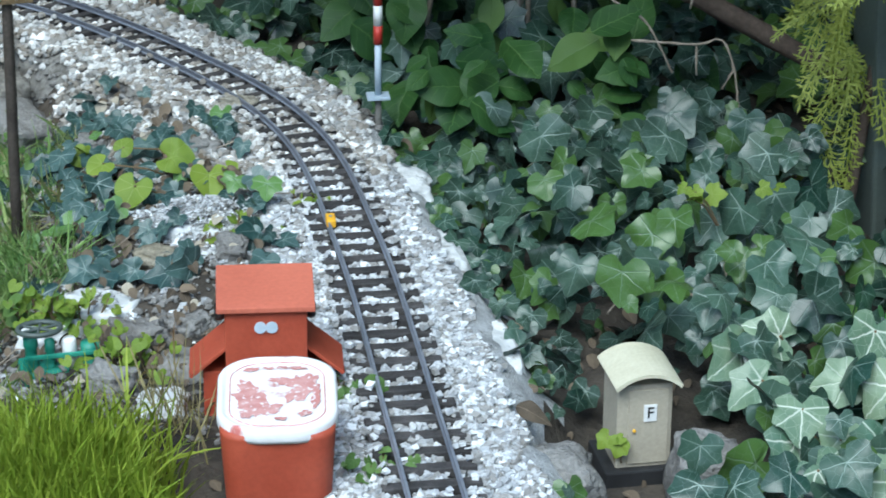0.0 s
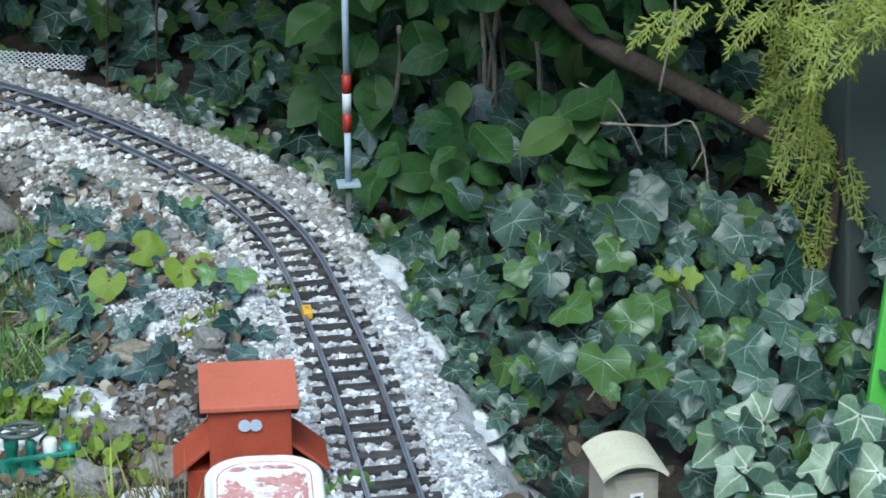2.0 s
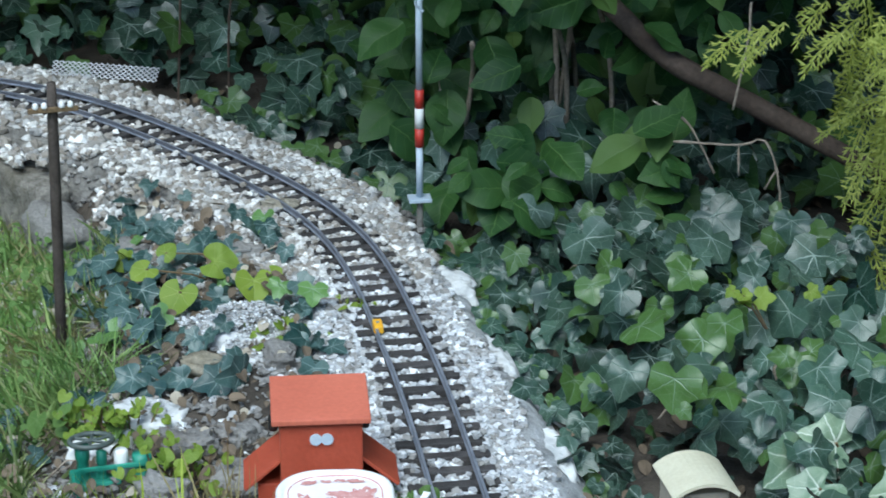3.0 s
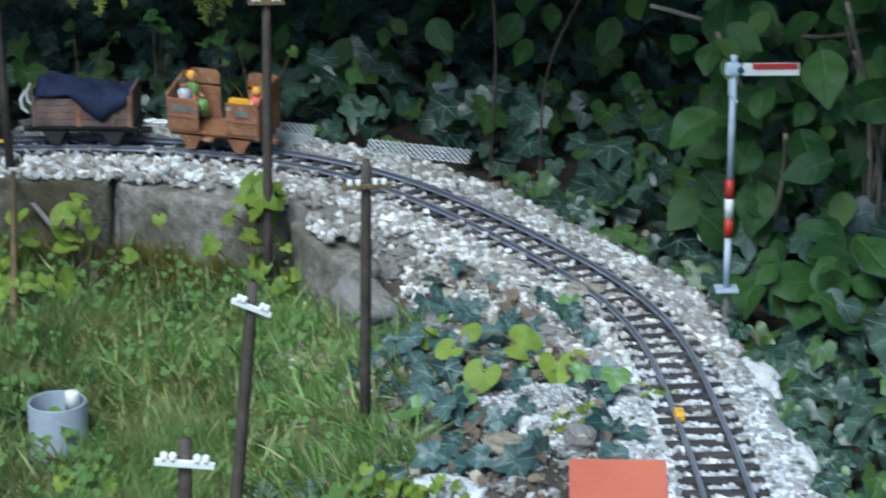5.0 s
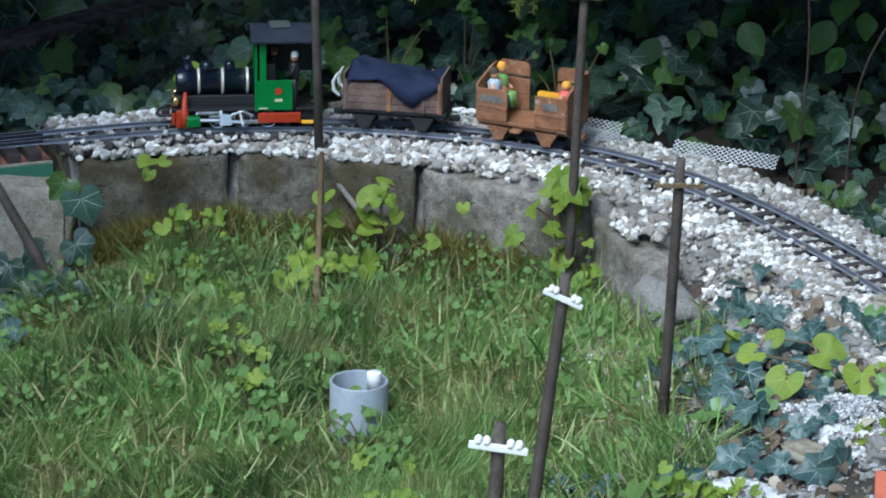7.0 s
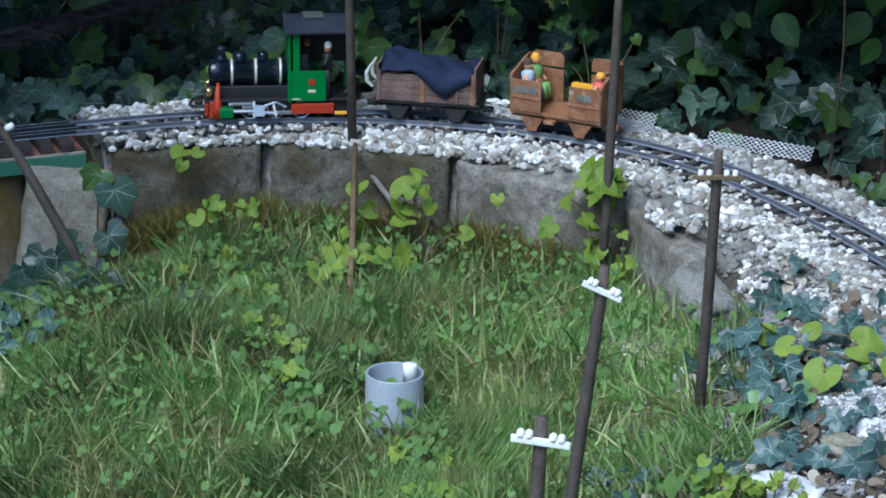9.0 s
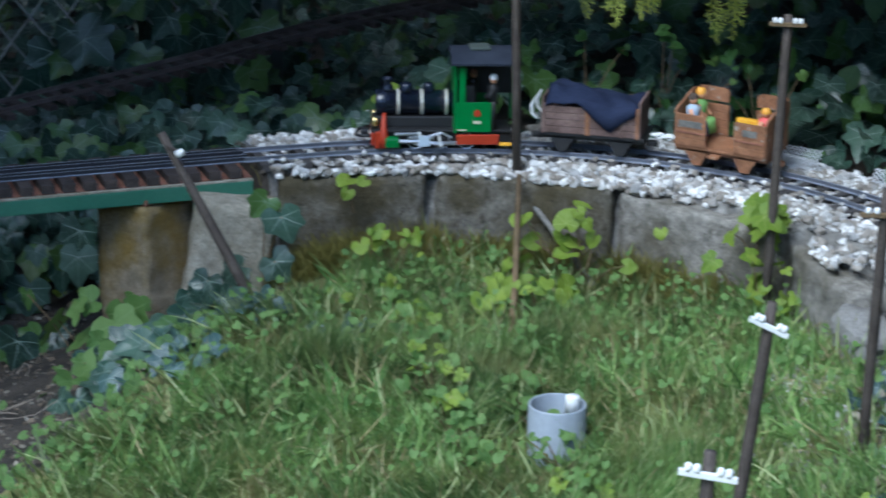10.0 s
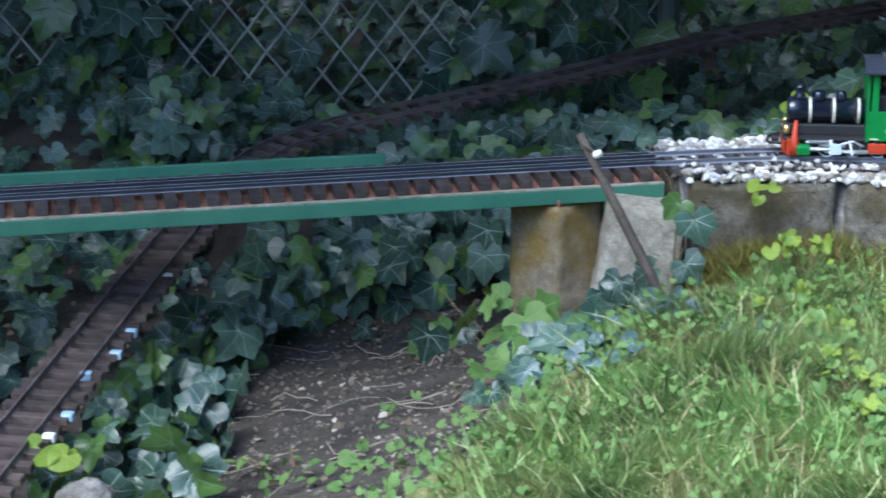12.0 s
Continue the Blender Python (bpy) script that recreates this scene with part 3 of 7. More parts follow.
# ---- railway track ----
RAIL = [(-0.0018, -0.0065), (0.0018, -0.0065), (0.0018, -0.0056), (0.0006, -0.0048), (0.0006, -0.0022), (0.0013, -0.0016), (0.0012, 0.0), (-0.0012, 0.0), (-0.0013, -0.0016), (-0.0006, -0.0022), (-0.0006, -0.0048), (-0.0018, -0.0056)]


def block_mesh(name, sx, sy, sz, bevel, mat):
    bm = bmesh.new()
    box(bm, 0, 0, 0, sx, sy, sz, bevel)
    me = bpy.data.meshes.new(name)
    bm.to_mesh(me)
    bm.free()
    me.materials.append(mat)
    return me


def track(label, line, offsets, rail_mat, tie_mat, pitch, tie, name="railway_track", lower=0.0, jitter=0.0):
    """Rails at the given offsets along a line, and sleepers that are objects of their own."""
    t = thing(name, label, "railway track")
    for o in offsets:
        bm = bmesh.new()
        sweep(bm, line, o, RAIL, lower)
        part("rail", bm, rail_mat, t)
    me = block_mesh("sleeper", tie[0], tie[1], tie[2], 0.0012, tie_mat)
    length = np.r_[0, np.cumsum(np.linalg.norm(np.diff(line[:, :2], axis=0), axis=1))]
    rng = random.Random(4)
    for s in np.arange(pitch, length[-1], pitch):
        i = min(int(np.searchsorted(length, s)), len(line) - 2)
        p = np.array([np.interp(s, length, line[:, q]) for q in range(line.shape[1])])
        d = line[i + 1] - line[max(i - 1, 0)]
        z = (p[2] if len(p) > 2 else 0.0) + lower - 0.0065 - tie[2] / 2
        yaw = math.degrees(math.atan2(d[1], d[0])) - 90 + rng.uniform(-jitter, jitter)
        shared("sleeper", me, t, pose(p[0], p[1], z, 0, 0, yaw))
    return t


G = GAUGE / 2
track("curved narrow gauge model track with dark sleepers on white ballast", MAIN, (-G, G), M["rail"], M["sleeper"], 0.0275, (0.077, 0.0112, 0.009), jitter=2.5)
bridge_line = np.array([BRIDGE_A + (BRIDGE_B - BRIDGE_A) * s for s in np.linspace(0, 1, 120)])
track("straight track with check rails across the green bridge", bridge_line, (-G, -G + 0.012, G - 0.012, G), M["bridge_rail"], M["dark_sleeper"], 0.0262, (0.106, 0.0165, 0.011))
track("rusty disused track running under the bridge into ivy", LOWER, (-0.0235, 0.0235), M["old_rail"], M["brown_sleeper"], 0.034, (0.088, 0.016, 0.009))

# rail joint clip, brass yellow
j = thing("rail_joiner", "yellow rail joint clip clamped on the inner rail", "rail joiner", pose(-0.042, 2.201, 0, 0, 0, 8))
bm = bmesh.new()
box(bm, 0, 0, -0.002, 0.009, 0.02, 0.008, 0.0018)
part("clamp", bm, M["yellow"], j)
bm = bmesh.new()
lathe(bm, [(0.0, 0.0015), (0.0018, 0.0015), (0.0018, 0.003), (0.0, 0.003)], 8)
part("screw", bm, M["wire"], j)

# ---- ballast: loose crushed stone ----
def pebbles(name, centres, sizes, mat, label, flat=0.75, seed=1, round_stones=False):
    rng = np.random.default_rng(seed)
    if round_stones:
        g = (1 + 5**0.5) / 2
        base = np.array([[-1, g, 0], [1, g, 0], [-1, -g, 0], [1, -g, 0], [0, -1, g], [0, 1, g], [0, -1, -g], [0, 1, -g], [g, 0, -1], [g, 0, 1], [-g, 0, -1], [-g, 0, 1]]) * 0.29
        faces = np.array([[0, 11, 5], [0, 5, 1], [0, 1, 7], [0, 7, 10], [0, 10, 11], [1, 5, 9], [5, 11, 4], [11, 10, 2], [10, 7, 6], [7, 1, 8], [3, 9, 4], [3, 4, 2], [3, 2, 6], [3, 6, 8], [3, 8, 9], [4, 9, 5], [2, 4, 11], [6, 2, 10], [8, 6, 7], [9, 8, 1]])
    else:
        base = np.array([[-1, -1, -1], [1, -1, -1], [1, 1, -1], [-1, 1, -1], [-1, -1, 1], [1, -1, 1], [1, 1, 1], [-1, 1, 1]], float) * 0.42
        faces = np.array([[0, 3, 2, 1], [4, 5, 6, 7], [0, 1, 5, 4], [1, 2, 6, 5], [2, 3, 7, 6], [3, 0, 4, 7]])
    k, corners = len(base), faces.shape[1]
    n = len(centres)
    v = base[None] * rng.uniform(0.6 if round_stones else 0.55, 1.28 if round_stones else 1.2, (n, k, 3))
    v *= np.asarray(sizes)[:, None, None] * np.stack([np.ones(n), rng.uniform(0.6, 1, n), rng.uniform(0.45, 1, n) * flat], -1)[:, None]
    a, b = rng.uniform(0, 6.28, n), rng.normal(0, 0.5, n)
    ca, sa, cb, sb = np.cos(a), np.sin(a), np.cos(b), np.sin(b)
    x, y, z = v[..., 0], v[..., 1], v[..., 2]
    y, z = y * cb[:, None] - z * sb[:, None], y * sb[:, None] + z * cb[:, None]
    x, y = x * ca[:, None] - y * sa[:, None], x * sa[:, None] + y * ca[:, None]
    v = np.stack([x, y, z], -1) + np.asarray(centres)[:, None]
    f = faces[None] + (np.arange(n) * k)[:, None, None]
    me = bpy.data.meshes.new(name)
    me.from_pydata(v.reshape(-1, 3).tolist(), [], f.reshape(-1, corners).tolist())
    me.materials.append(mat)
    return tagged(new(name, me), label, "gravel", kind="stuff")


def lay_ballast(count, x0, x1, y0, y1, small, big, seed):
    g = np.random.default_rng(seed)
    pts = np.stack([g.uniform(x0, x1, count), g.uniform(y0, y1, count)], -1)
    d, at, side = near_line(pts[:, 0], pts[:, 1], MAIN)
    inner_w = np.where(pts[:, 0] < -0.5, 0.1, 0.08) + 0.012 * bumps(pts[:, 0], pts[:, 1], 0.06)
    outer_w = shoulder(pts[:, 1]) + 0.012 * bumps(pts[:, 0], pts[:, 1], 0.08, 3.0)
    keep = (d < np.where(side < 0, inner_w, outer_w)) & (at < len(MAIN) - 4)
    wd, wat, ws = near_line(pts[:, 0], pts[:, 1], WALL)
    keep &= ~((side < 0) & (pts[:, 0] < -0.46) & ((ws <= 0) | (wd < 0.001)))
    # a fan of ballast has run down among the rockery stones
    patch = 0.5 + 0.5 * bumps(pts[:, 0], pts[:, 1], 0.16, 5.0)
    keep |= (side < 0) & (pts[:, 0] > -0.5) & (d < 0.34) & (pts[:, 1] > 1.9) & (g.random(count) < np.clip(patch * 1.7 - 0.75 + 0.12 * step(pts[:, 1], 2.38, 2.5) - 0.3 * step(-pts[:, 1], -2.3, -2.15), 0.01, 0.75))
    # stones fill the gaps between the sleepers and lie thinly over their ends
    way = MAIN[np.minimum(at + 1, len(MAIN) - 1)] - MAIN[np.maximum(at - 1, 0)]
    way /= np.linalg.norm(way, axis=1, keepdims=True)
    along = at * 0.01 + ((pts - MAIN[at]) * way).sum(1)
    phase = np.abs((along / 0.0275 + 0.5) % 1 - 0.5)
    on_sleeper = (phase < 0.23) & (d < 0.0385)
    keep &= ~on_sleeper | (g.random(count) < np.where(d > 0.024, 0.16, 0.012))
    pts, d, on_sleeper, wd, ws, side = pts[keep], d[keep], on_sleeper[keep], wd[keep], ws[keep], side[keep]
    z = land(pts[:, 0], pts[:, 1])
    z = np.where((side < 0) & (ws > 0) & (wd < 0.03) & (pts[:, 0] < -0.46) & (pts[:, 1] > 2.6), -0.022, z)
    between = d < 0.042
    size = g.uniform(small, big, len(pts))
    size = np.where(between, np.minimum(size, 0.0085), size)
    z = np.where(between, np.where(on_sleeper, -0.006, -0.0125), z) + size * g.uniform(0.0, 0.5, len(pts))
    free = np.abs(d - G) > 0.0055
    return np.c_[pts, z][free], size[free]


near_c, near_s = lay_ballast(88000, -0.45, 0.35, 1.3, 2.35, 0.0035, 0.0088, 7)
mid_c, mid_s = lay_ballast(34000, -0.5, 0.2, 2.35, 2.75, 0.0055, 0.012, 8)
far_c, far_s = lay_ballast(30000, -1.3, 0.0, 2.75, 3.25, 0.0075, 0.0155, 9)
pebbles("ballast", near_c, near_s, M["white_ballast"], "fine white crushed stone ballast round the track")
pebbles("ballast", np.r_[mid_c, far_c], np.r_[mid_s, far_s], M["ballast"], "white, grey and beige pebble ballast round the track", flat=0.95, seed=2, round_stones=True)
# white crumbled mortar heaped on the rockery stones
heap = np.random.default_rng(12)
hc, hs = [], []
for x, y, rx, ry, top, n in ((-0.172, 2.245, 0.062, 0.042, 0.0, 4200), (-0.24, 2.067, 0.035, 0.03, -0.022, 500), (-0.118, 2.085, 0.03, 0.035, -0.022, 500), (-0.16, 2.02, 0.03, 0.025, -0.03, 300)):
    u, a = np.sqrt(heap.random(n)), heap.uniform(0, 6.28, n)
    k = 1 + 0.16 * np.sin(2 * a + 31 * x) + 0.12 * np.sin(3 * a + 17 * y) + 0.07 * np.sin(7 * a)
    px, py = x + rx * u * k * np.cos(a), y + ry * u * k * np.sin(a)
    hc.append(np.stack([px, py, top - 0.032 * u**2 + 0.006 * bumps(px, py, 0.03) + heap.normal(0, 0.001, n)], -1))
    hs.append(heap.uniform(0.0012, 0.0045, n) * heap.uniform(0.6, 1.2, n))
pebbles("mortar_crumbs", np.concatenate(hc), np.concatenate(hs), M["white_ballast"], "white crumbled mortar heaped on rockery stones", seed=14, round_stones=True)
crumbs = np.random.default_rng(10)
c = np.stack([crumbs.uniform(-0.48, 0.0, 5000), crumbs.uniform(1.8, 2.75, 5000)], -1)
c = c[near_line(c[:, 0], c[:, 1], MAIN)[0] > 0.09]
pebbles("soil_crumbs", np.c_[c, land(c[:, 0], c[:, 1]) + 0.002], crumbs.uniform(0.003, 0.011, len(c)), M["grey_rock"], "brown grey stone chips and soil crumbs in the rockery", seed=4, round_stones=True)

# ---- the retaining wall of concrete edging blocks ----
wall = thing("retaining_wall", "curved low retaining wall of rough grey concrete blocks", "wall", kind="structure")


def rough_block(name, length, deep, high, mat, parent, m, seed, bevel=0.004, rough=0.0032):
    bm = bmesh.new()
    nx, ny, nz = max(6, int(length / 0.01)), max(4, int(deep / 0.01)), max(6, int(high / 0.01))
    made = {}

    def corner(i, jj, q):
        key = (i, jj, q)
        if key not in made:
            p = [(i / nx - 0.5) * length, (jj / ny - 0.5) * deep, (q / nz - 0.5) * high]
            half = (length / 2 - bevel, deep / 2 - bevel, high / 2 - bevel)
            core = Vector([max(-h, min(h, c)) for c, h in zip(p, half)])
            off = Vector(p) - core
            if off.length > 1e-9:
                off = off.normalized() * bevel
            made[key] = bm.verts.new(core + off + Vector((0, 0, -high / 2)))
        return made[key]

    for i in range(nx):
        for jj in range(ny):
            bm.faces.new((corner(i, jj, nz), corner(i + 1, jj, nz), corner(i + 1, jj + 1, nz), corner(i, jj + 1, nz)))
            bm.faces.new((corner(i, jj + 1, 0), corner(i + 1, jj + 1, 0), corner(i + 1, jj, 0), corner(i, jj, 0)))
        for q in range(nz):
            bm.faces.new((corner(i, 0, q), corner(i + 1, 0, q), corner(i + 1, 0, q + 1), corner(i, 0, q + 1)))
            bm.faces.new((corner(i + 1, ny, q), corner(i, ny, q), corner(i, ny, q + 1), corner(i + 1, ny, q + 1)))
    for jj in range(ny):
        for q in range(nz):
            bm.faces.new((corner(0, jj + 1, q), corner(0, jj, q), corner(0, jj, q + 1), corner(0, jj + 1, q + 1)))
            bm.faces.new((corner(nx, jj, q), corner(nx, jj + 1, q), corner(nx, jj + 1, q + 1), corner(nx, jj, q + 1)))
    for v in bm.verts:
        v.co += Vector(noise.noise_vector(v.co * 28 + Vector((seed, 0, 0)))) * rough
        v.co += Vector(noise.noise_vector(v.co * 90 + Vector((seed, 3, 0)))) * rough * 0.35
        v.co += Vector(noise.noise_vector(v.co * 200 + Vector((seed, 6, 0)))) * rough * 0.3
    ob = smooth(part(name, bm, mat, parent))
    ob.matrix_basis = m
    return ob


for n, (a, b) in enumerate(zip(WALL_ENDS, WALL_ENDS[1:])):
    a, b = Vector(a), Vector(b)
    mid, d2 = (a + b) / 2, b - a
    yaw = math.degrees(math.atan2(d2.y, d2.x))
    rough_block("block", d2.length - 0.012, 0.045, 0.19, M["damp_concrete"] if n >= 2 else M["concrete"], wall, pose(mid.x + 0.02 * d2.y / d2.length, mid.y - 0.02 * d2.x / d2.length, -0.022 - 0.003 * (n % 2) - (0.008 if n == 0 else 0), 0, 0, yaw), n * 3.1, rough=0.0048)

# ---- the bridge ----
bridge = thing("bridge", "green painted timber bridge deck carrying the track", "bridge")
bd = (BRIDGE_B - BRIDGE_A) / np.linalg.norm(BRIDGE_B - BRIDGE_A)
bn = np.array([-bd[1], bd[0]])
if bn[1] > 0:
    bn = -bn
start = BRIDGE_A + bd * 0.005
blen = np.linalg.norm(BRIDGE_B - BRIDGE_A)
byaw = math.degrees(math.atan2(bd[1], bd[0]))
mid = start + bd * blen / 2
bm = bmesh.new()
box(bm, 0, 0, 0, blen, 0.098, 0.012, 0.001)
ob = part("deck", bm, M["deck"], bridge, "reddish brown deck board")
ob.matrix_basis = pose(*mid, -0.0235, 0, 0, byaw)
for sgn, name, zc in ((1, "near", -0.03), (-1, "far", -0.018)):
    bm = bmesh.new()
    cut = 0.0 if sgn > 0 else 0.34
    box(bm, 0, 0, 0, blen - cut, 0.008, 0.019 if sgn > 0 else 0.05, 0.0015)
    ob = part("girder", bm, M["bridge_green"], bridge)
    c = mid + bn * sgn * 0.0545 + bd * cut / 2
    ob.matrix_basis = pose(*c, zc, 0, 0, byaw)

bm = bmesh.new()
box(bm, 0, 0, 0, blen, 0.007, 0.0022, 0.0006)
ob = part("edge_strip", bm, M["sandy"], bridge, "weathered pale strip along the deck edge")
ob.matrix_basis = pose(*(mid + bn * 0.0545), -0.0192, 0, 0, byaw)

# bridge pier: a stubby post and a broken slab
pier = thing("bridge_pier", "stout weathered concrete post with yellow moss under the bridge", "pier")
rough_block("post", 0.09, 0.084, 0.36, M["mossy"], pier, pose(-1.338, 2.75, -0.043, 0, 0, -22), 21.0)
bm = bmesh.new()
box(bm, 0, 0, -0.002, 0.08, 0.074, 0.008, 0.001)
part("packing_board", bm, M["deck"], pier).matrix_basis = pose(-1.338, 2.75, -0.036, 0, 0, -22)
slab = thing("concrete_slab", "broken pale concrete slab leaning beside the pier", "slab")
rough_block("slab_body", 0.10, 0.07, 0.20, M["sandy"], slab, pose(-1.215, 2.755, -0.035, 0, 9, 24), 9.0)


# ---- poles, pipe and sticks on the lawn ----
def telegraph_pole(top, foot, arm_yaw, arm_drop, radius=0.0055, arm=0.075, knobs=4, arm_roll=0.0, arm_mat="white_plastic", label="dark wooden model telegraph pole with a white insulator arm"):
    p = thing("telegraph_pole", label, "telegraph pole", group="telegraph poles")
    bm = bmesh.new()
    f, t = Vector(foot), Vector(top)
    tube(bm, [f.lerp(t, s) for s in (0, 0.3, 0.6, 0.9, 1)], [radius * 1.1, radius, radius, radius * 0.95, radius * 0.8], 10, wobble=0.08)
    smooth(part("pole", bm, M["pole_wood"], p))
    if arm:
        at = t.lerp(f, arm_drop / (t - f).length)
        m = pose(at.x, at.y, at.z, 0, arm_roll, arm_yaw)
        bm = bmesh.new()
        box(bm, 0, -radius - 0.002, 0, arm, 0.0035, 0.005, 0.0008)
        a = part("crossarm", bm, M[arm_mat], p)
        a.matrix_basis = m
        for n in range(knobs):
            bm = bmesh.new()
            x = (-0.46 + 0.92 * (n + 0.5) / knobs) * arm
            if abs(x) < radius * 1.2:
                x = math.copysign(radius * 1.5, x)
            lathe(bm, [(0.0, 0.0015), (0.0024, 0.0015), (0.003, 0.0035), (0.0026, 0.0045), (0.0028, 0.006), (0.0016, 0.0075), (0.0, 0.0078)], 10, (x, -radius - 0.002, 0))
            k = smooth(part("insulator", bm, M["white_plastic"], p))
            k.matrix_basis = m
    return p


telegraph_pole((-0.541, 2.77, 0.255), (-0.55, 2.77, -0.16), 10, 0.01, arm=0.042, knobs=4, arm_mat="stick", label="tall brown telegraph pole with white insulators at its top")
telegraph_pole((-0.394, 1.97, 0.196), (-0.43, 1.965, -0.16), 12, 0.02, arm=0.036, arm_roll=24)
telegraph_pole((-0.355, 1.556, 0.232), (-0.37, 1.55, -0.16), 10, 0.015, arm=0.041, arm_roll=6)
telegraph_pole((-0.351, 2.30, 0.205), (-0.362, 2.33, -0.13), 15, 0.025, arm=0.048, knobs=4, arm_mat="stick", label="short dark telegraph pole with small pale insulators")
telegraph_pole((-0.915, 2.925, 0.40), (-0.905, 2.928, -0.025), 10, 0.02, arm=0.036, knobs=3, label="tall dark telegraph pole standing on the wall")

rod = thing("stake", "thin brown bamboo stake stuck in the lawn", "stake")
bm = bmesh.new()
tube(bm, [(-0.765, 2.43, -0.16), (-0.83, 2.68, -0.075), (-0.893, 2.90, -0.012)], [0.004, 0.004, 0.0035], 8, wobble=0.15)
smooth(part("cane", bm, M["stick"], rod))
rod = thing("stake", "grey stick leaning against the concrete wall", "stake")
bm = bmesh.new()
tube(bm, [(-0.775, 2.84, -0.125), (-0.88, 2.915, -0.05), (-0.985, 2.985, 0.004)], [0.0045, 0.004, 0.0045], 8, wobble=0.15)
smooth(part("cane", bm, M["grey_stick"], rod))
rod = thing("telegraph_pole", "dark telegraph pole leaning askew by the bridge", "telegraph pole")
bm = bmesh.new()
tube(bm, [(-1.085, 2.58, -0.17), (-1.147, 2.58, -0.058), (-1.19, 2.58, 0.016), (-1.236, 2.58, 0.094)], [0.0065, 0.0065, 0.006, 0.0052], 10, wobble=0.1)
smooth(part("pole", bm, M["pole_wood"], rod))
bm = bmesh.new()
tube(bm, [(-1.226, 2.574, 0.082), (-1.209, 2.572, 0.074)], 0.002, 8)
part("cross_arm", bm, M["pole_wood"], rod)
bm = bmesh.new()
lathe(bm, [(0.0, 0.0), (0.0042, 0.0), (0.005, 0.004), (0.0042, 0.006), (0.0045, 0.009), (0.0, 0.011)], 12)
ob = smooth(part("insulator", bm, M["white_plastic"], rod, "white plastic insulator"))
ob.matrix_basis = pose(-1.211, 2.568, 0.073, 0, 60, 0)

pipe = thing("drain_pipe", "short grey plastic pipe standing upright in the grass", "pipe", pose(-0.655, 2.249, -0.0385))
bm = bmesh.new()
lathe(bm, [(0.0293, -0.15), (0.0293, -0.001), (0.0288, 0.0), (0.0268, 0.0), (0.0263, -0.001), (0.0263, -0.13)], 40)
smooth(part("pipe_wall", bm, M["grey_pipe"], pipe))
bm = bmesh.new()
lathe(bm, [(0.0, 0.009), (0.0066, 0.009), (0.0073, 0.008), (0.0073, -0.009), (0.0, -0.009)], 18, (0.0145, 0.004, 0))
smooth(part("plug", bm, M["white_plastic"], pipe, "white plastic stub"))

# ---- signal ----
sig = thing("signal_mast", "pale blue semaphore signal with red and white bands", "railway signal", pose(-0.007, 2.52, 0, 0, 0, 8))
bm = bmesh.new()
tube(bm, [(0, 0, -0.06), (0, 0, 0.008)], 0.0035, 10)
smooth(part("foot", bm, M["grey_stick"], sig))
bm = bmesh.new()
box(bm, 0, 0, 0.010, 0.024, 0.02, 0.004, 0.001)
part("base_plate", bm, M["mast"], sig)
for a, b, mat in ((0.012, 0.068, "mast"), (0.068, 0.088, "signal_red"), (0.088, 0.110, "white_plastic"), (0.110, 0.130, "signal_red"), (0.130, 0.252, "mast")):
    bm = bmesh.new()
    r = 0.0048 if mat != "mast" else 0.0036
    tube(bm, [(0, 0, a), (0, 0, b)], r, 12)
    smooth(part("band" if mat != "mast" else "mast", bm, M[mat], sig))
bm = bmesh.new()
box(bm, -0.001, -0.002, 0.2485, 0.017, 0.009, 0.014, 0.004)
part("arm_bracket", bm, M["mast"], sig)
bm = bmesh.new()
lathe(bm, [(0.0, 0.252), (0.0036, 0.252), (0.0036, 0.262), (0.0, 0.263)], 12)
smooth(part("mast_top", bm, M["mast"], sig))
bm = bmesh.new()
lathe(bm, [(0.0, 0.0), (0.0032, 0.0), (0.0032, 0.0025), (0.0, 0.003)], 14)
ob = smooth(part("lens", bm, M["denim"], sig))
ob.matrix_basis = pose(0.006, -0.0075, 0.2485, 90, 0, 0)
bm = bmesh.new()
tube(bm, [(-0.004, -0.003, 0.238), (-0.004, -0.003, 0.222), (0.004, -0.003, 0.214)], 0.0016, 8)
part("lever", bm, M["mast"], sig)
bm = bmesh.new()
box(bm, 0.037, -0.006, 0.249, 0.058, 0.003, 0.013, 0.0008)
a = part("arm", bm, M["white_plastic"], sig, "white signal arm with a red stripe")
bm = bmesh.new()
box(bm, 0.041, -0.0082, 0.2525, 0.046, 0.001, 0.006, 0.0003)
part("stripe", bm, M["signal_red"], a)

# ---- red hut and tub ----
hut = thing("signal_hut", "small red wooden hut with a sloping roof", "hut", pose(-0.078, 1.865, 0, 0, 0, 5))
bm = bmesh.new()
box(bm, 0, 0.012, 0.003, 0.066, 0.07, 0.126, 0.0015)
part("hut_body", bm, M["red_paint"], hut)
bm = bmesh.new()
box(bm, 0, 0.012, 0.0, 0.079, 0.08, 0.005, 0.001, pose(0, 0, 0.0695, 3, 0, 0))
part("roof", bm, M["roof_red"], hut)
for s in (-1, 1):
    bm = bmesh.new()
    box(bm, 0, 0, 0, 0.042, 0.054, 0.003, 0.0008, pose(s * 0.046, 0.012, 0.018, 0, s * 40, 0))
    part("side_roof", bm, M["red_paint"], hut)
    bm = bmesh.new()
    box(bm, s * 0.0415, 0.014, -0.027, 0.02, 0.044, 0.066, 0.001)
    part("side_bay", bm, M["red_paint"], hut)
bm = bmesh.new()
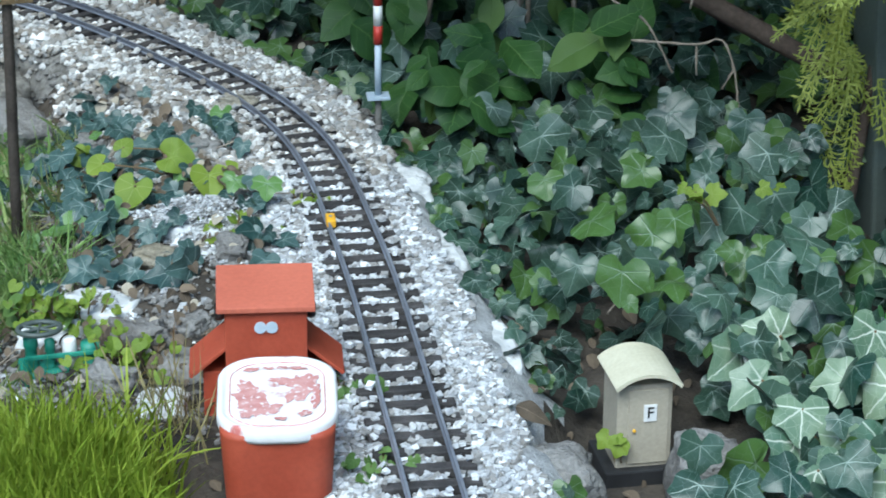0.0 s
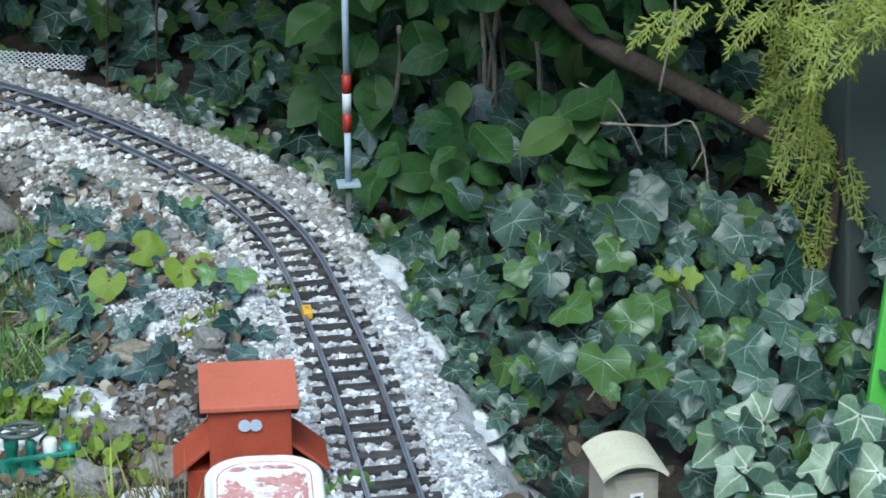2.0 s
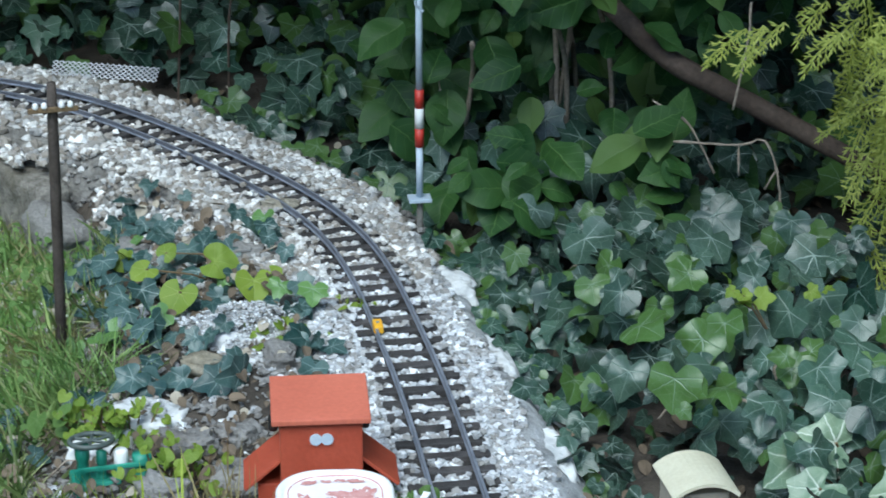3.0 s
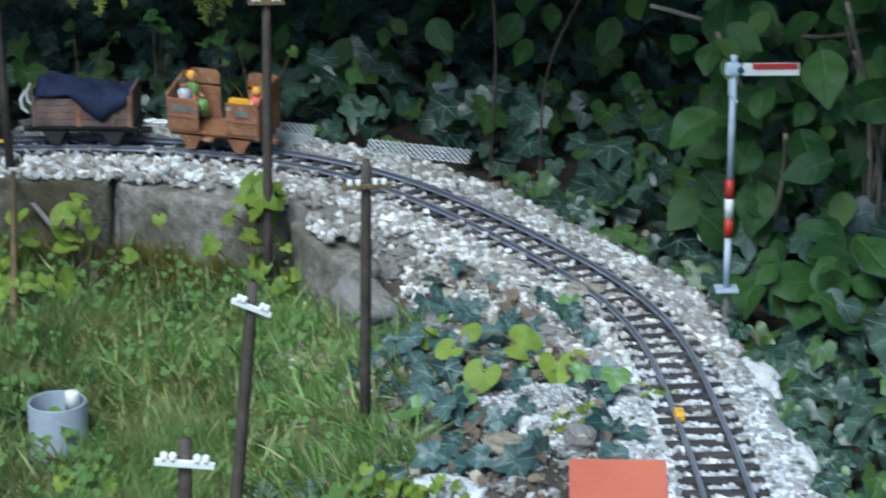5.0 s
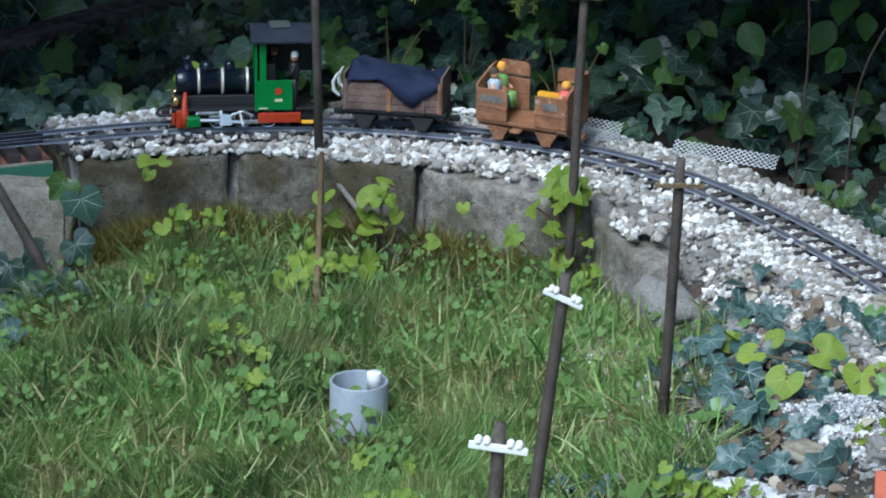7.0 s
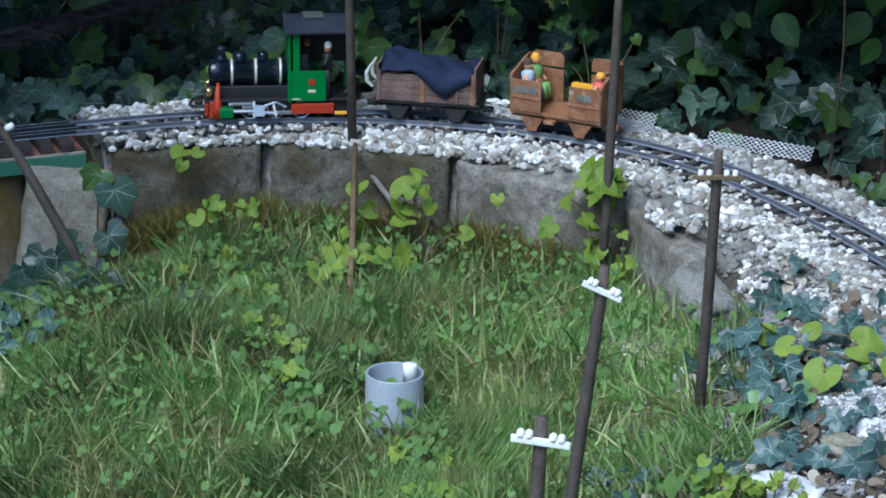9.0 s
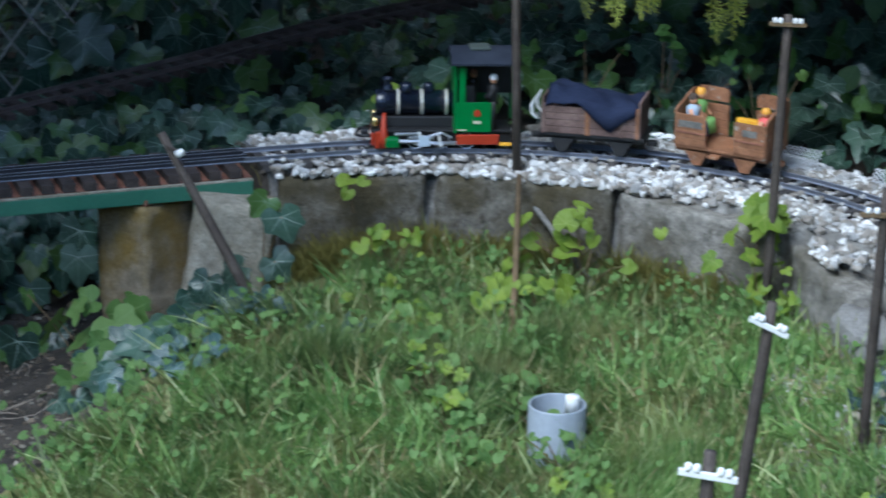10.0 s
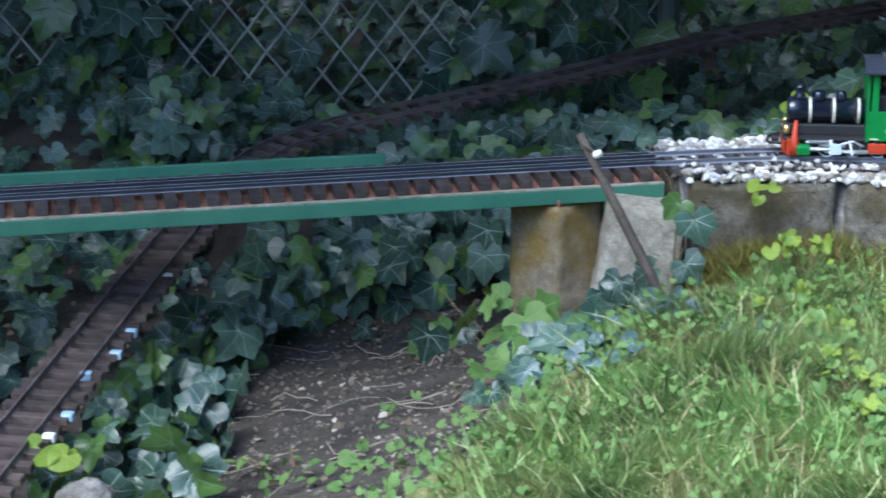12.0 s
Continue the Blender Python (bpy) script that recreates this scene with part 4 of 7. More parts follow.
for s in (-1, 1):
    lathe(bm, [(0.0, 0.0), (0.0048, 0.0), (0.005, 0.0015), (0.0, 0.0016)], 16, (s * 0.0045, 0, 0))
pl = part("plate", bm, M["mast"], hut, "pale grey double round plate")
pl.matrix_basis = pose(0, -0.0232, 0.0515, 90, 0, 0)
# black knobs stand in for the dark gaps at the hut's rear corners
for s in (-1, 1):
    bm = bmesh.new()
    lathe(bm, [(0.0, 0.0), (0.0035, 0.0), (0.0042, 0.003), (0.0042, 0.012), (0.002, 0.016), (0.0, 0.017)], 14, (s * 0.0375, 0.035, 0.034))
    smooth(part("dark_gap", bm, M["black"], hut))

tub = thing("plastic_tub", "red plastic tub with a worn white lid", "tub", pose(-0.0595, 1.729, 0.003, 0, 0, 4))


def rounded(w, d, r, n=10):
    pts = []
    for cx, cy, a0 in ((w - r, d - r, 0), (-w + r, d - r, 90), (-w + r, -d + r, 180), (w - r, -d + r, 270)):
        pts += [(cx + r * math.cos(radians(a0 + 90 * s / n)), cy + r * math.sin(radians(a0 + 90 * s / n))) for s in range(n + 1)]
    return pts


def stack(bm, levels, caps=True):
    rings = [[bm.verts.new((x, y, z)) for x, y in rounded(w, d, r)] for w, d, r, z in levels]
    k = len(rings[0])
    for a, b in zip(rings, rings[1:]):
        for s in range(k):
            bm.faces.new((a[s], a[(s + 1) % k], b[(s + 1) % k], b[s]))
    if caps:
        bm.faces.new(list(reversed(rings[0])))
        bm.faces.new(rings[-1])


bm = bmesh.new()
stack(bm, [(0.036, 0.05, 0.014, -0.075), (0.037, 0.051, 0.014, -0.07), (0.043, 0.061, 0.018, 0.035), (0.043, 0.061, 0.018, 0.04)])
smooth(part("tub_body", bm, M["red_paint"], tub))
bm = bmesh.new()
stack(bm, [(0.0445, 0.063, 0.034, 0.034), (0.0455, 0.064, 0.035, 0.037), (0.0455, 0.064, 0.035, 0.044), (0.044, 0.0625, 0.034, 0.0465), (0.041, 0.0595, 0.032, 0.0465), (0.0395, 0.058, 0.031, 0.0445), (0.038, 0.0565, 0.03, 0.0445)])
lid = smooth(part("lid", bm, M["worn_lid"], tub, "white lid with the paint flaking to red"))
bm = bmesh.new()
ring = [Vector((x, y, 0.0447)) for x, y in rounded(0.036, 0.0545, 0.028)]
tube(bm, ring + ring[:1], 0.0006, 6, cap=False)
part("rim_line", bm, M["worn_red"], lid, "worn red line inside the rim")
for n, (x, y, wide, deep, turn) in enumerate(((-0.019, -0.004, 0.026, 0.05, 14), (-0.012, -0.026, 0.03, 0.018, 10), (0.019, 0.012, 0.026, 0.044, -12), (0.005, 0.02, 0.022, 0.014, 0), (0.029, -0.008, 0.007, 0.034, -4), (-0.02, 0.042, 0.012, 0.006, 12), (-0.006, 0.0435, 0.008, 0.005, 0), (0.004, 0.044, 0.009, 0.005, 0), (0.016, 0.0425, 0.012, 0.006, -10), (0.02, -0.036, 0.012, 0.007, 20), (0.002, -0.044, 0.009, 0.005, 0), (-0.024, -0.038, 0.008, 0.01, 20))):
    bm = bmesh.new()
    rim = []
    for a in np.linspace(0, 2 * math.pi, 60, endpoint=False):
        c, d = math.cos(a), math.sin(a)
        k = 1 + 0.6 * noise.noise(Vector((c * 1.8, d * 1.8, n * 3.0))) + 0.35 * noise.noise(Vector((c * 5, d * 5, n * 5.0 + 1))) + 0.2 * noise.noise(Vector((c * 11, d * 11, n * 7.0)))
        rim.append(bm.verts.new((0.5 * wide * c * k, 0.5 * deep * d * k, 0)))
    bm.faces.new(rim)
    flake = part("bare_patch", bm, M["worn_red"], lid, "bare red patch where paint flaked off")
    flake.matrix_basis = pose(x, y, 0.0449 + n * 0.00012, 0, 0, turn)

# ---- line-side cabinet with letter F ----
cab = thing("telephone_cabinet", "taupe line side cabinet with a cream curved roof", "cabinet", pose(0.225, 1.868, 0.022, 0, 0, 11))
bm = bmesh.new()
box(bm, 0, 0, -0.058, 0.046, 0.046, 0.075, 0.0015)
part("cabinet_body", bm, M["taupe"], cab)
bm = bmesh.new()
box(bm, 0.003, -0.0235, -0.058, 0.034, 0.002, 0.066, 0.0008)
door = part("door", bm, M["taupe"], cab)
bm = bmesh.new()
prof = [(math.sin(radians(a)) * 0.041, math.cos(radians(a)) * 0.041 - 0.041) for a in np.linspace(-43, 43, 13)]
lo = [bm.verts.new((x, -0.032, z)) for x, z in prof]
hi = [bm.verts.new((x, 0.032, z)) for x, z in prof]
lo2 = [bm.verts.new((x * 0.96, -0.032, z - 0.003)) for x, z in prof]
hi2 = [bm.verts.new((x * 0.96, 0.032, z - 0.003)) for x, z in prof]
for i in range(12):
    bm.faces.new((lo[i], lo[i + 1], hi[i + 1], hi[i]))
    bm.faces.new((lo2[i + 1], lo2[i], hi2[i], hi2[i + 1]))
    bm.faces.new((lo[i + 1], lo[i], lo2[i], lo2[i + 1]))
    bm.faces.new((hi[i], hi[i + 1], hi2[i + 1], hi2[i]))
bm.faces.new((lo[0], hi[0], hi2[0], lo2[0]))
bm.faces.new((hi[12], lo[12], lo2[12], hi2[12]))
ob = part("roof", bm, M["cream"], cab, "cream barrel roof")
ob.matrix_basis = pose(0, -0.003, -0.006)
bm = bmesh.new()
box(bm, 0.004, -0.0252, -0.045, 0.011, 0.001, 0.015, 0.0002)
sign = part("sign", bm, M["white_plastic"], door, "white letter plate")
bm = bmesh.new()
lathe(bm, [(0.0, 0.0), (0.0012, 0.0), (0.0015, 0.002), (0.0, 0.0026)], 10)
ob = part("knob", bm, M["yellow"], door)
ob.matrix_basis = pose(-0.009, -0.0245, -0.06, 90, 0, 0)
fc = bpy.data.curves.new("letter", "FONT")
fc.body, fc.size, fc.align_x, fc.align_y, fc.extrude = "F", 0.014, "CENTER", "CENTER", 0.0002
fo = new("letter", fc)
fo.data.materials.append(M["black"])
fo.parent = sign
fo.matrix_basis = pose(0.004, -0.0261, -0.045, 90, 0, 0)
bm = bmesh.new()
box(bm, 0, 0, -0.102, 0.066, 0.062, 0.016, 0.002)
part("base_slab", bm, M["black"], cab, "black base slab")


# small clips under the ends of the old sleepers
for n, (x, y) in enumerate(((-1.805, 2.58), (-1.703, 2.305), (-1.641, 2.113), (-1.623, 2.051), (-1.728, 2.377), (-1.696, 2.23))):
    clip = thing("track_clip", "small pale blue plastic clip under a sleeper", "clip", pose(x - 0.02, y, -0.176, 0, 0, 20), group="track clips")
    bm = bmesh.new()
    box(bm, 0, 0, 0, 0.014, 0.012, 0.010, 0.002)
    part("clip_body", bm, M["blue_clip"] if n % 3 else M["white_plastic"], clip)
    bm = bmesh.new()
    tube(bm, [(-0.004, 0, -0.003), (-0.02, 0, -0.001)], 0.0025, 8)
    part("tongue", bm, M["black"], clip)


# ---- the train ----
def on_line(x, y):
    """Pose on the main line at the place nearest to (x, y), +x ahead along the direction of travel."""
    d, at, side = near_line(np.array([x]), np.array([y]), MAIN)
    i = int(at[0])
    a, b = MAIN[max(i - 3, 0)], MAIN[min(i + 3, len(MAIN) - 1)]
    return pose(MAIN[i][0], MAIN[i][1], 0, 0, 0, math.degrees(math.atan2(b[1] - a[1], b[0] - a[0])))


def wheel(parent, x, y, r, mat, name="wheel"):
    bm = bmesh.new()
    s = 1 if y > 0 else -1
    lathe(bm, [(0.0, -0.002), (r * 0.3, -0.002), (r * 0.3, -0.001), (r * 0.75, -0.001), (r * 0.8, -0.002), (r, -0.002), (r, 0.0018), (r * 1.12, 0.002), (r * 1.12, 0.003), (0, 0.003)], 18)
    w = smooth(part(name, bm, mat, parent))
    w.matrix_basis = pose(x, y, r, 90 * s, 0, 0)
    return w


def doll(name, label, m, hair, torso, legs, skin="skin", tall=1.0, seated=True):
    """A small seated or standing toy figure: one plain mesh in several colours."""
    bm = bmesh.new()
    mats = [M[hair], M[torso], M[legs], M[skin]]
    mark = []

    def add(fn, index):
        before = set(bm.faces)
        fn()
        for f in bm.faces:
            if f not in before:
                f.material_index = index

    k = tall
    add(lambda: lathe(bm, [(0, 0.026 * k), (0.0034, 0.0265 * k), (0.0042, 0.030 * k), (0.0036, 0.0335 * k), (0, 0.0345 * k)], 12), 3)
    add(lambda: lathe(bm, [(0.0045, 0.0305 * k), (0.0046, 0.033 * k), (0.0032, 0.0358 * k), (0, 0.0365 * k)], 12, (-0.0006, 0, 0)), 0)
    add(lambda: lathe(bm, [(0.0, 0.006), (0.0058, 0.006), (0.0052, 0.014 * k), (0.0066, 0.0225 * k), (0.003, 0.0258 * k), (0, 0.0262 * k)], 12), 1)
    for s in (-1, 1):
        if seated:
            add(lambda: tube(bm, [(0.0, s * 0.003, 0.0075), (0.011, s * 0.0035, 0.0085), (0.013, s * 0.0035, -0.004)], [0.0032, 0.0028, 0.0022], 8), 2)
        else:
            add(lambda: tube(bm, [(0.0, s * 0.003, 0.009), (0.0, s * 0.003, -0.012), (0.001, s * 0.003, -0.026)], [0.0034, 0.003, 0.0026], 8), 2)
        add(lambda: tube(bm, [(0.0, s * 0.0062, 0.022 * k), (0.003, s * 0.0075, 0.015 * k), (0.009, s * 0.004, 0.0125)], [0.0022, 0.002, 0.0017], 8), 1 if not seated else 3)
    me = bpy.data.meshes.new(name)
    bm.normal_update()
    bm.to_mesh(me)
    bm.free()
    for q in mats:
        me.materials.append(q)
    ob = smooth(new(name, me))
    ob.matrix_world = m
    return tagged(ob, label, "toy figure")


def locomotive(m):
    t = thing("steam_locomotive", "green and black model steam locomotive with red frames", "locomotive", m)
    bm = bmesh.new()
    box(bm, -0.002, 0, 0.013, 0.165, 0.036, 0.012, 0.001)
    part("frame", bm, M["black"], t)
    bm = bmesh.new()
    box(bm, 0.0, 0, 0.022, 0.166, 0.048, 0.003, 0.0008)
    part("running_board", bm, M["black"], t)
    bm = bmesh.new()
    box(bm, 0.081, 0, 0.012, 0.004, 0.05, 0.015, 0.001)
    part("buffer_beam", bm, M["loco_red"], t, "bright red buffer beam")
    bm = bmesh.new()
    box(bm, 0.09, 0, 0.016, 0.01, 0.012, 0.008, 0.003)
    part("coupling", bm, M["black"], t)
    # boiler, lying along +x
    bm = bmesh.new()
    lathe(bm, [(0, -0.002), (0.0148, -0.002), (0.0148, 0.072), (0.0157, 0.073), (0.0157, 0.088), (0.0145, 0.09), (0, 0.091)], 28)
    b = smooth(part("boiler", bm, M["loco_black"], t, "gloss black boiler"))
    b.matrix_basis = pose(-0.013, 0, 0.0515, 0, 90, 0)
    for x in (-0.001, 0.028, 0.056):
        bm = bmesh.new()
        lathe(bm, [(0.0149, 0), (0.0158, 0), (0.0158, 0.003), (0.0149, 0.003)], 28)
        q = smooth(part("band", bm, M["band_white"], b, "pale polished boiler band"))
        q.matrix_basis = pose(0, 0, x + 0.006)
    bm = bmesh.new()
    lathe(bm, [(0.0, 0), (0.008, 0), (0.0075, 0.004), (0.0055, 0.008), (0.0052, 0.012), (0.0068, 0.015), (0.0068, 0.017), (0.0042, 0.017), (0.0042, 0.011), (0, 0.011)], 18, (0.063, 0, 0.0645))
    smooth(part("chimney", bm, M["loco_black"], t))
    for x, r in ((0.041, 0.0095), (0.014, 0.0075)):
        bm = bmesh.new()
        lathe(bm, [(0, 0), (r, 0), (r * 0.9, 0.004), (r * 0.85, 0.008), (r * 0.7, 0.0105), (0, 0.0118)], 18, (x, 0, 0.0645))
        smooth(part("dome", bm, M["loco_black"], t))
    bm = bmesh.new()
    tube(bm, [(0.068, 0.027, 0.004), (0.068, 0.027, 0.018), (0.068, 0.022, 0.03), (0.067, 0.018, 0.043)], [0.007, 0.005, 0.0035, 0.002], 10)
    smooth(part("lubricator", bm, M["loco_red"], t))
    bm = bmesh.new()
    box(bm, 0.071, 0.026, 0.012, 0.014, 0.006, 0.02, 0.001)
    part("front_step", bm, M["loco_red"], t)
    # cab
    bm = bmesh.new()
    box(bm, -0.016, 0, 0.064, 0.003, 0.062, 0.086, 0.0008)
    part("cab_front", bm, M["loco_green"], t)
    for s in (-1, 1):
        bm = bmesh.new()
        box(bm, -0.038, s * 0.0298, 0.041, 0.041, 0.0022, 0.036, 0.0006)
        side_panel = part("cab_side", bm, M["loco_green"], t, "bright green cab side sheet")
        bm = bmesh.new()
        lathe(bm, [(0, 0), (0.0042, 0), (0.0042, 0.0006), (0, 0.0007)], 16)
        e = part("crest", bm, M["loco_red"], side_panel)
        e.matrix_basis = pose(-0.042, s * 0.0311, 0.046, -90 * s, 0, 0)
        bm = bmesh.new()
        box(bm, -0.042, s * 0.0312, 0.035, 0.009, 0.0006, 0.0035, 0.0001)
        part("number_bar", bm, M["cream"], side_panel)
        bm = bmesh.new()
        box(bm, -0.024, s * 0.0298, 0.083, 0.008, 0.0022, 0.05, 0.0006)
        part("cab_post", bm, M["loco_green"], t)
        bm = bmesh.new()
        box(bm, -0.086, s * 0.0298, 0.066, 0.004, 0.003, 0.086, 0.0006)
        part("cab_post", bm, M["loco_green"], t)
        bm = bmesh.new()
        box(bm, -0.043, s * 0.029, 0.0135, 0.05, 0.004, 0.012, 0.001)
        part("valance", bm, M["loco_red"], t, "red side valance")
        bm = bmesh.new()
        box(bm, 0.058, s * 0.028, 0.010, 0.017, 0.012, 0.013, 0.003)
        part("cylinder", bm, M["loco_green"], t)
        for x in (0.03, 0.0, -0.03):
            wheel(t, x, s * 0.02, 0.0105, M["black"])
        bm = bmesh.new()
        tube(bm, [(0.054, s * 0.031, 0.012), (0.03, s * 0.0315, 0.012), (-0.002, s * 0.0315, 0.0085)], 0.0022, 8)
        part("connecting_rod", bm, M["steel"], t)
        bm = bmesh.new()
        box(bm, 0.0, s * 0.028, 0.0085, 0.066, 0.0018, 0.004, 0.0006)
        part("crosshead_plate", bm, M["steel"], t)
        bm = bmesh.new()
        box(bm, 0.026, s * 0.032, 0.015, 0.003, 0.002, 0.018, 0.0006)
        part("crosshead", bm, M["white_plastic"], t)
        bm = bmesh.new()
        box(bm, -0.076, s * 0.03, 0.008, 0.014, 0.006, 0.003, 0.0006)
        part("step_plate", bm, M["yellow"], t)
        bm = bmesh.new()
        box(bm, 0.0, s * 0.0255, 0.0085, 0.066, 0.0018, 0.0035, 0.0006)
        part("coupling_rod", bm, M["steel"], t)
        bm = bmesh.new()
        tube(bm, [(0.055, s * 0.027, 0.019), (0.035, s * 0.028, 0.02), (0.018, s * 0.028, 0.016), (0.012, s * 0.028, 0.008)], 0.002, 8)
        part("valve_rod", bm, M["steel"], t)
        bm = bmesh.new()
        tube(bm, [(-0.09, s * 0.026, 0.006), (-0.0935, s * 0.026, 0.016), (-0.09, s * 0.026, 0.036)], 0.0009, 6)
        part("handrail", bm, M["steel"], t)
    # roof, gently arched
    bm = bmesh.new()
    n, rows = 9, []
    for x in (-0.088, -0.01):
        rows.append([[bm.verts.new((x, 0.039 * (2 * i / (n - 1) - 1), 0.119 - 0.011 * (2 * i / (n - 1) - 1) ** 2 - dz)) for i in range(n)] for dz in (0, 0.0025)])
    (a, a2), (c, c2) = rows
    for i in range(n - 1):
        bm.faces.new((a[i], a[i + 1], c[i + 1], c[i]))
        bm.faces.new((a2[i + 1], a2[i], c2[i], c2[i + 1]))
        bm.faces.new((a[i + 1], a[i], a2[i], a2[i + 1]))
        bm.faces.new((c[i], c[i + 1], c2[i + 1], c2[i]))
    bm.faces.new((a[0], c[0], c2[0], a2[0]))
    bm.faces.new((c[-1], a[-1], a2[-1], c2[-1]))
    roof = part("cab_roof", bm, M["loco_roof"], t, "dark slate grey cab roof")
    bm = bmesh.new()
    box(bm, -0.045, 0.004, 0.1195, 0.024, 0.026, 0.003, 0.0008, pose(0, 0, 0, 0, 0, 3))
    part("roof_hatch", bm, M["post_green"], roof, "dull grey sliding roof hatch")
    bm = bmesh.new()
    tube(bm, [(0.084, -0.022, 0.016), (0.098, -0.014, 0.014), (0.1, 0.0, 0.013), (0.098, 0.014, 0.014), (0.084, 0.022, 0.016)], 0.002, 8)
    smooth(part("front_bar", bm, M["black"], t, "black bowed bar before the buffer beam"))
    for s in (-1, 1):
        bm = bmesh.new()
        box(bm, 0.024, s * 0.0325, 0.0165, 0.03, 0.0016, 0.003, 0.0005)
        part("slide_bar", bm, M["steel"], t)
        bm = bmesh.new()
        box(bm, 0.02, s * 0.0335, 0.0125, 0.013, 0.0016, 0.013, 0.0005)
        part("guide_bracket", bm, M["mast"], t, "pale blue grey bracket plate")
        bm = bmesh.new()
        tube(bm, [(0.014, s * 0.0335, 0.019), (0.0, s * 0.0335, 0.023), (-0.012, s * 0.0335, 0.017)], 0.0014, 8)
        part("reversing_rod", bm, M["steel"], t)
        bm = bmesh.new()
        box(bm, -0.001, s * 0.0335, 0.0145, 0.0026, 0.0016, 0.019, 0.0006, pose(0, 0, 0, 0, 12, 0))
        part("return_crank", bm, M["white_plastic"], t)
        bm = bmesh.new()
        box(bm, 0.04, s * 0.031, 0.021, 0.026, 0.003, 0.0028, 0.0008)
        part("valve_chest_rod", bm, M["steel"], t)
        bm = bmesh.new()
        box(bm, -0.024, s * 0.0312, 0.0255, 0.01, 0.0006, 0.0016, 0.0001)
        part("lining_bar", bm, M["cream"], t)
        bm = bmesh.new()
        lathe(bm, [(0, 0), (0.0034, 0), (0.0044, 0.003), (0.0044, 0.009), (0.002, 0.0115), (0, 0.012)], 12, (0.078, s * 0.017, 0.026))
        smooth(part("lamp", bm, M["brass"], t, "small brass headlamp"))
        for x in (0.03, 0.0, -0.03):
            bm = bmesh.new()
            ring = [(0.0098 * math.cos(a), 0.0098 * math.sin(a), 0) for a in np.linspace(0, 2 * math.pi, 19)]
            tube(bm, ring, 0.0007, 5, cap=False)
            part("wheel_rim", bm, M["steel"], t).matrix_basis = pose(x, s * 0.0228, 0.0105, 90, 0, 0)
    bm = bmesh.new()
    box(bm, -0.03, 0, 0.05, 0.02, 0.034, 0.052, 0.004)
    part("firebox", bm, M["black"], t)
    # black panel added across the far side, so the cab doorway looks shaded
    bm = bmesh.new()
    box(bm, -0.053, -0.0265, 0.082, 0.066, 0.002, 0.052, 0.0006)
    part("dark_cab_back", bm, M["black"], t)
    bm = bmesh.new()
    box(bm, 0.03, 0, 0.03, 0.1, 0.022, 0.014, 0.002)
    part("ash_pan", bm, M["black"], t)
    return t


def wagon_base(t, length, mat):
    bm = bmesh.new()
    box(bm, 0, 0, 0.0215, length, 0.05, 0.006, 0.001)
    part("underframe", bm, mat, t)
    for x in (-length * 0.27, length * 0.27):
        for s in (-1, 1):
            wheel(t, x, s * 0.02, 0.0105, M["black"])
            bm = bmesh.new()
            pr = [(-0.016, 0.021), (0.016, 0.021), (0.008, 0.009), (0.006, 0.0035), (-0.006, 0.0035), (-0.008, 0.009)]
            f = [bm.verts.new((x + a, s * 0.0265, z)) for a, z in pr]
            g = [bm.verts.new((x + a, s * 0.0295, z)) for a, z in pr]
            bm.faces.new(f)
            bm.faces.new(list(reversed(g)))
            for i in range(6):
                bm.faces.new((f[i], g[i], g[(i + 1) % 6], f[(i + 1) % 6]))
            bmesh.ops.recalc_face_normals(bm, faces=bm.faces)
            part("axle_guard", bm, mat, t)
    for s in (-1, 1):
        bm = bmesh.new()
        box(bm, s * (length / 2 + 0.006), 0, 0.015, 0.014, 0.01, 0.007, 0.002)
        part("buffer", bm, mat, t)


def board(t, name, cx, cy, cz, sx, sy, sz, mat, label=""):
    bm = bmesh.new()
    box(bm, cx, cy, cz, sx, sy, sz, 0.0008)
    return part(name, bm, mat, t, label)


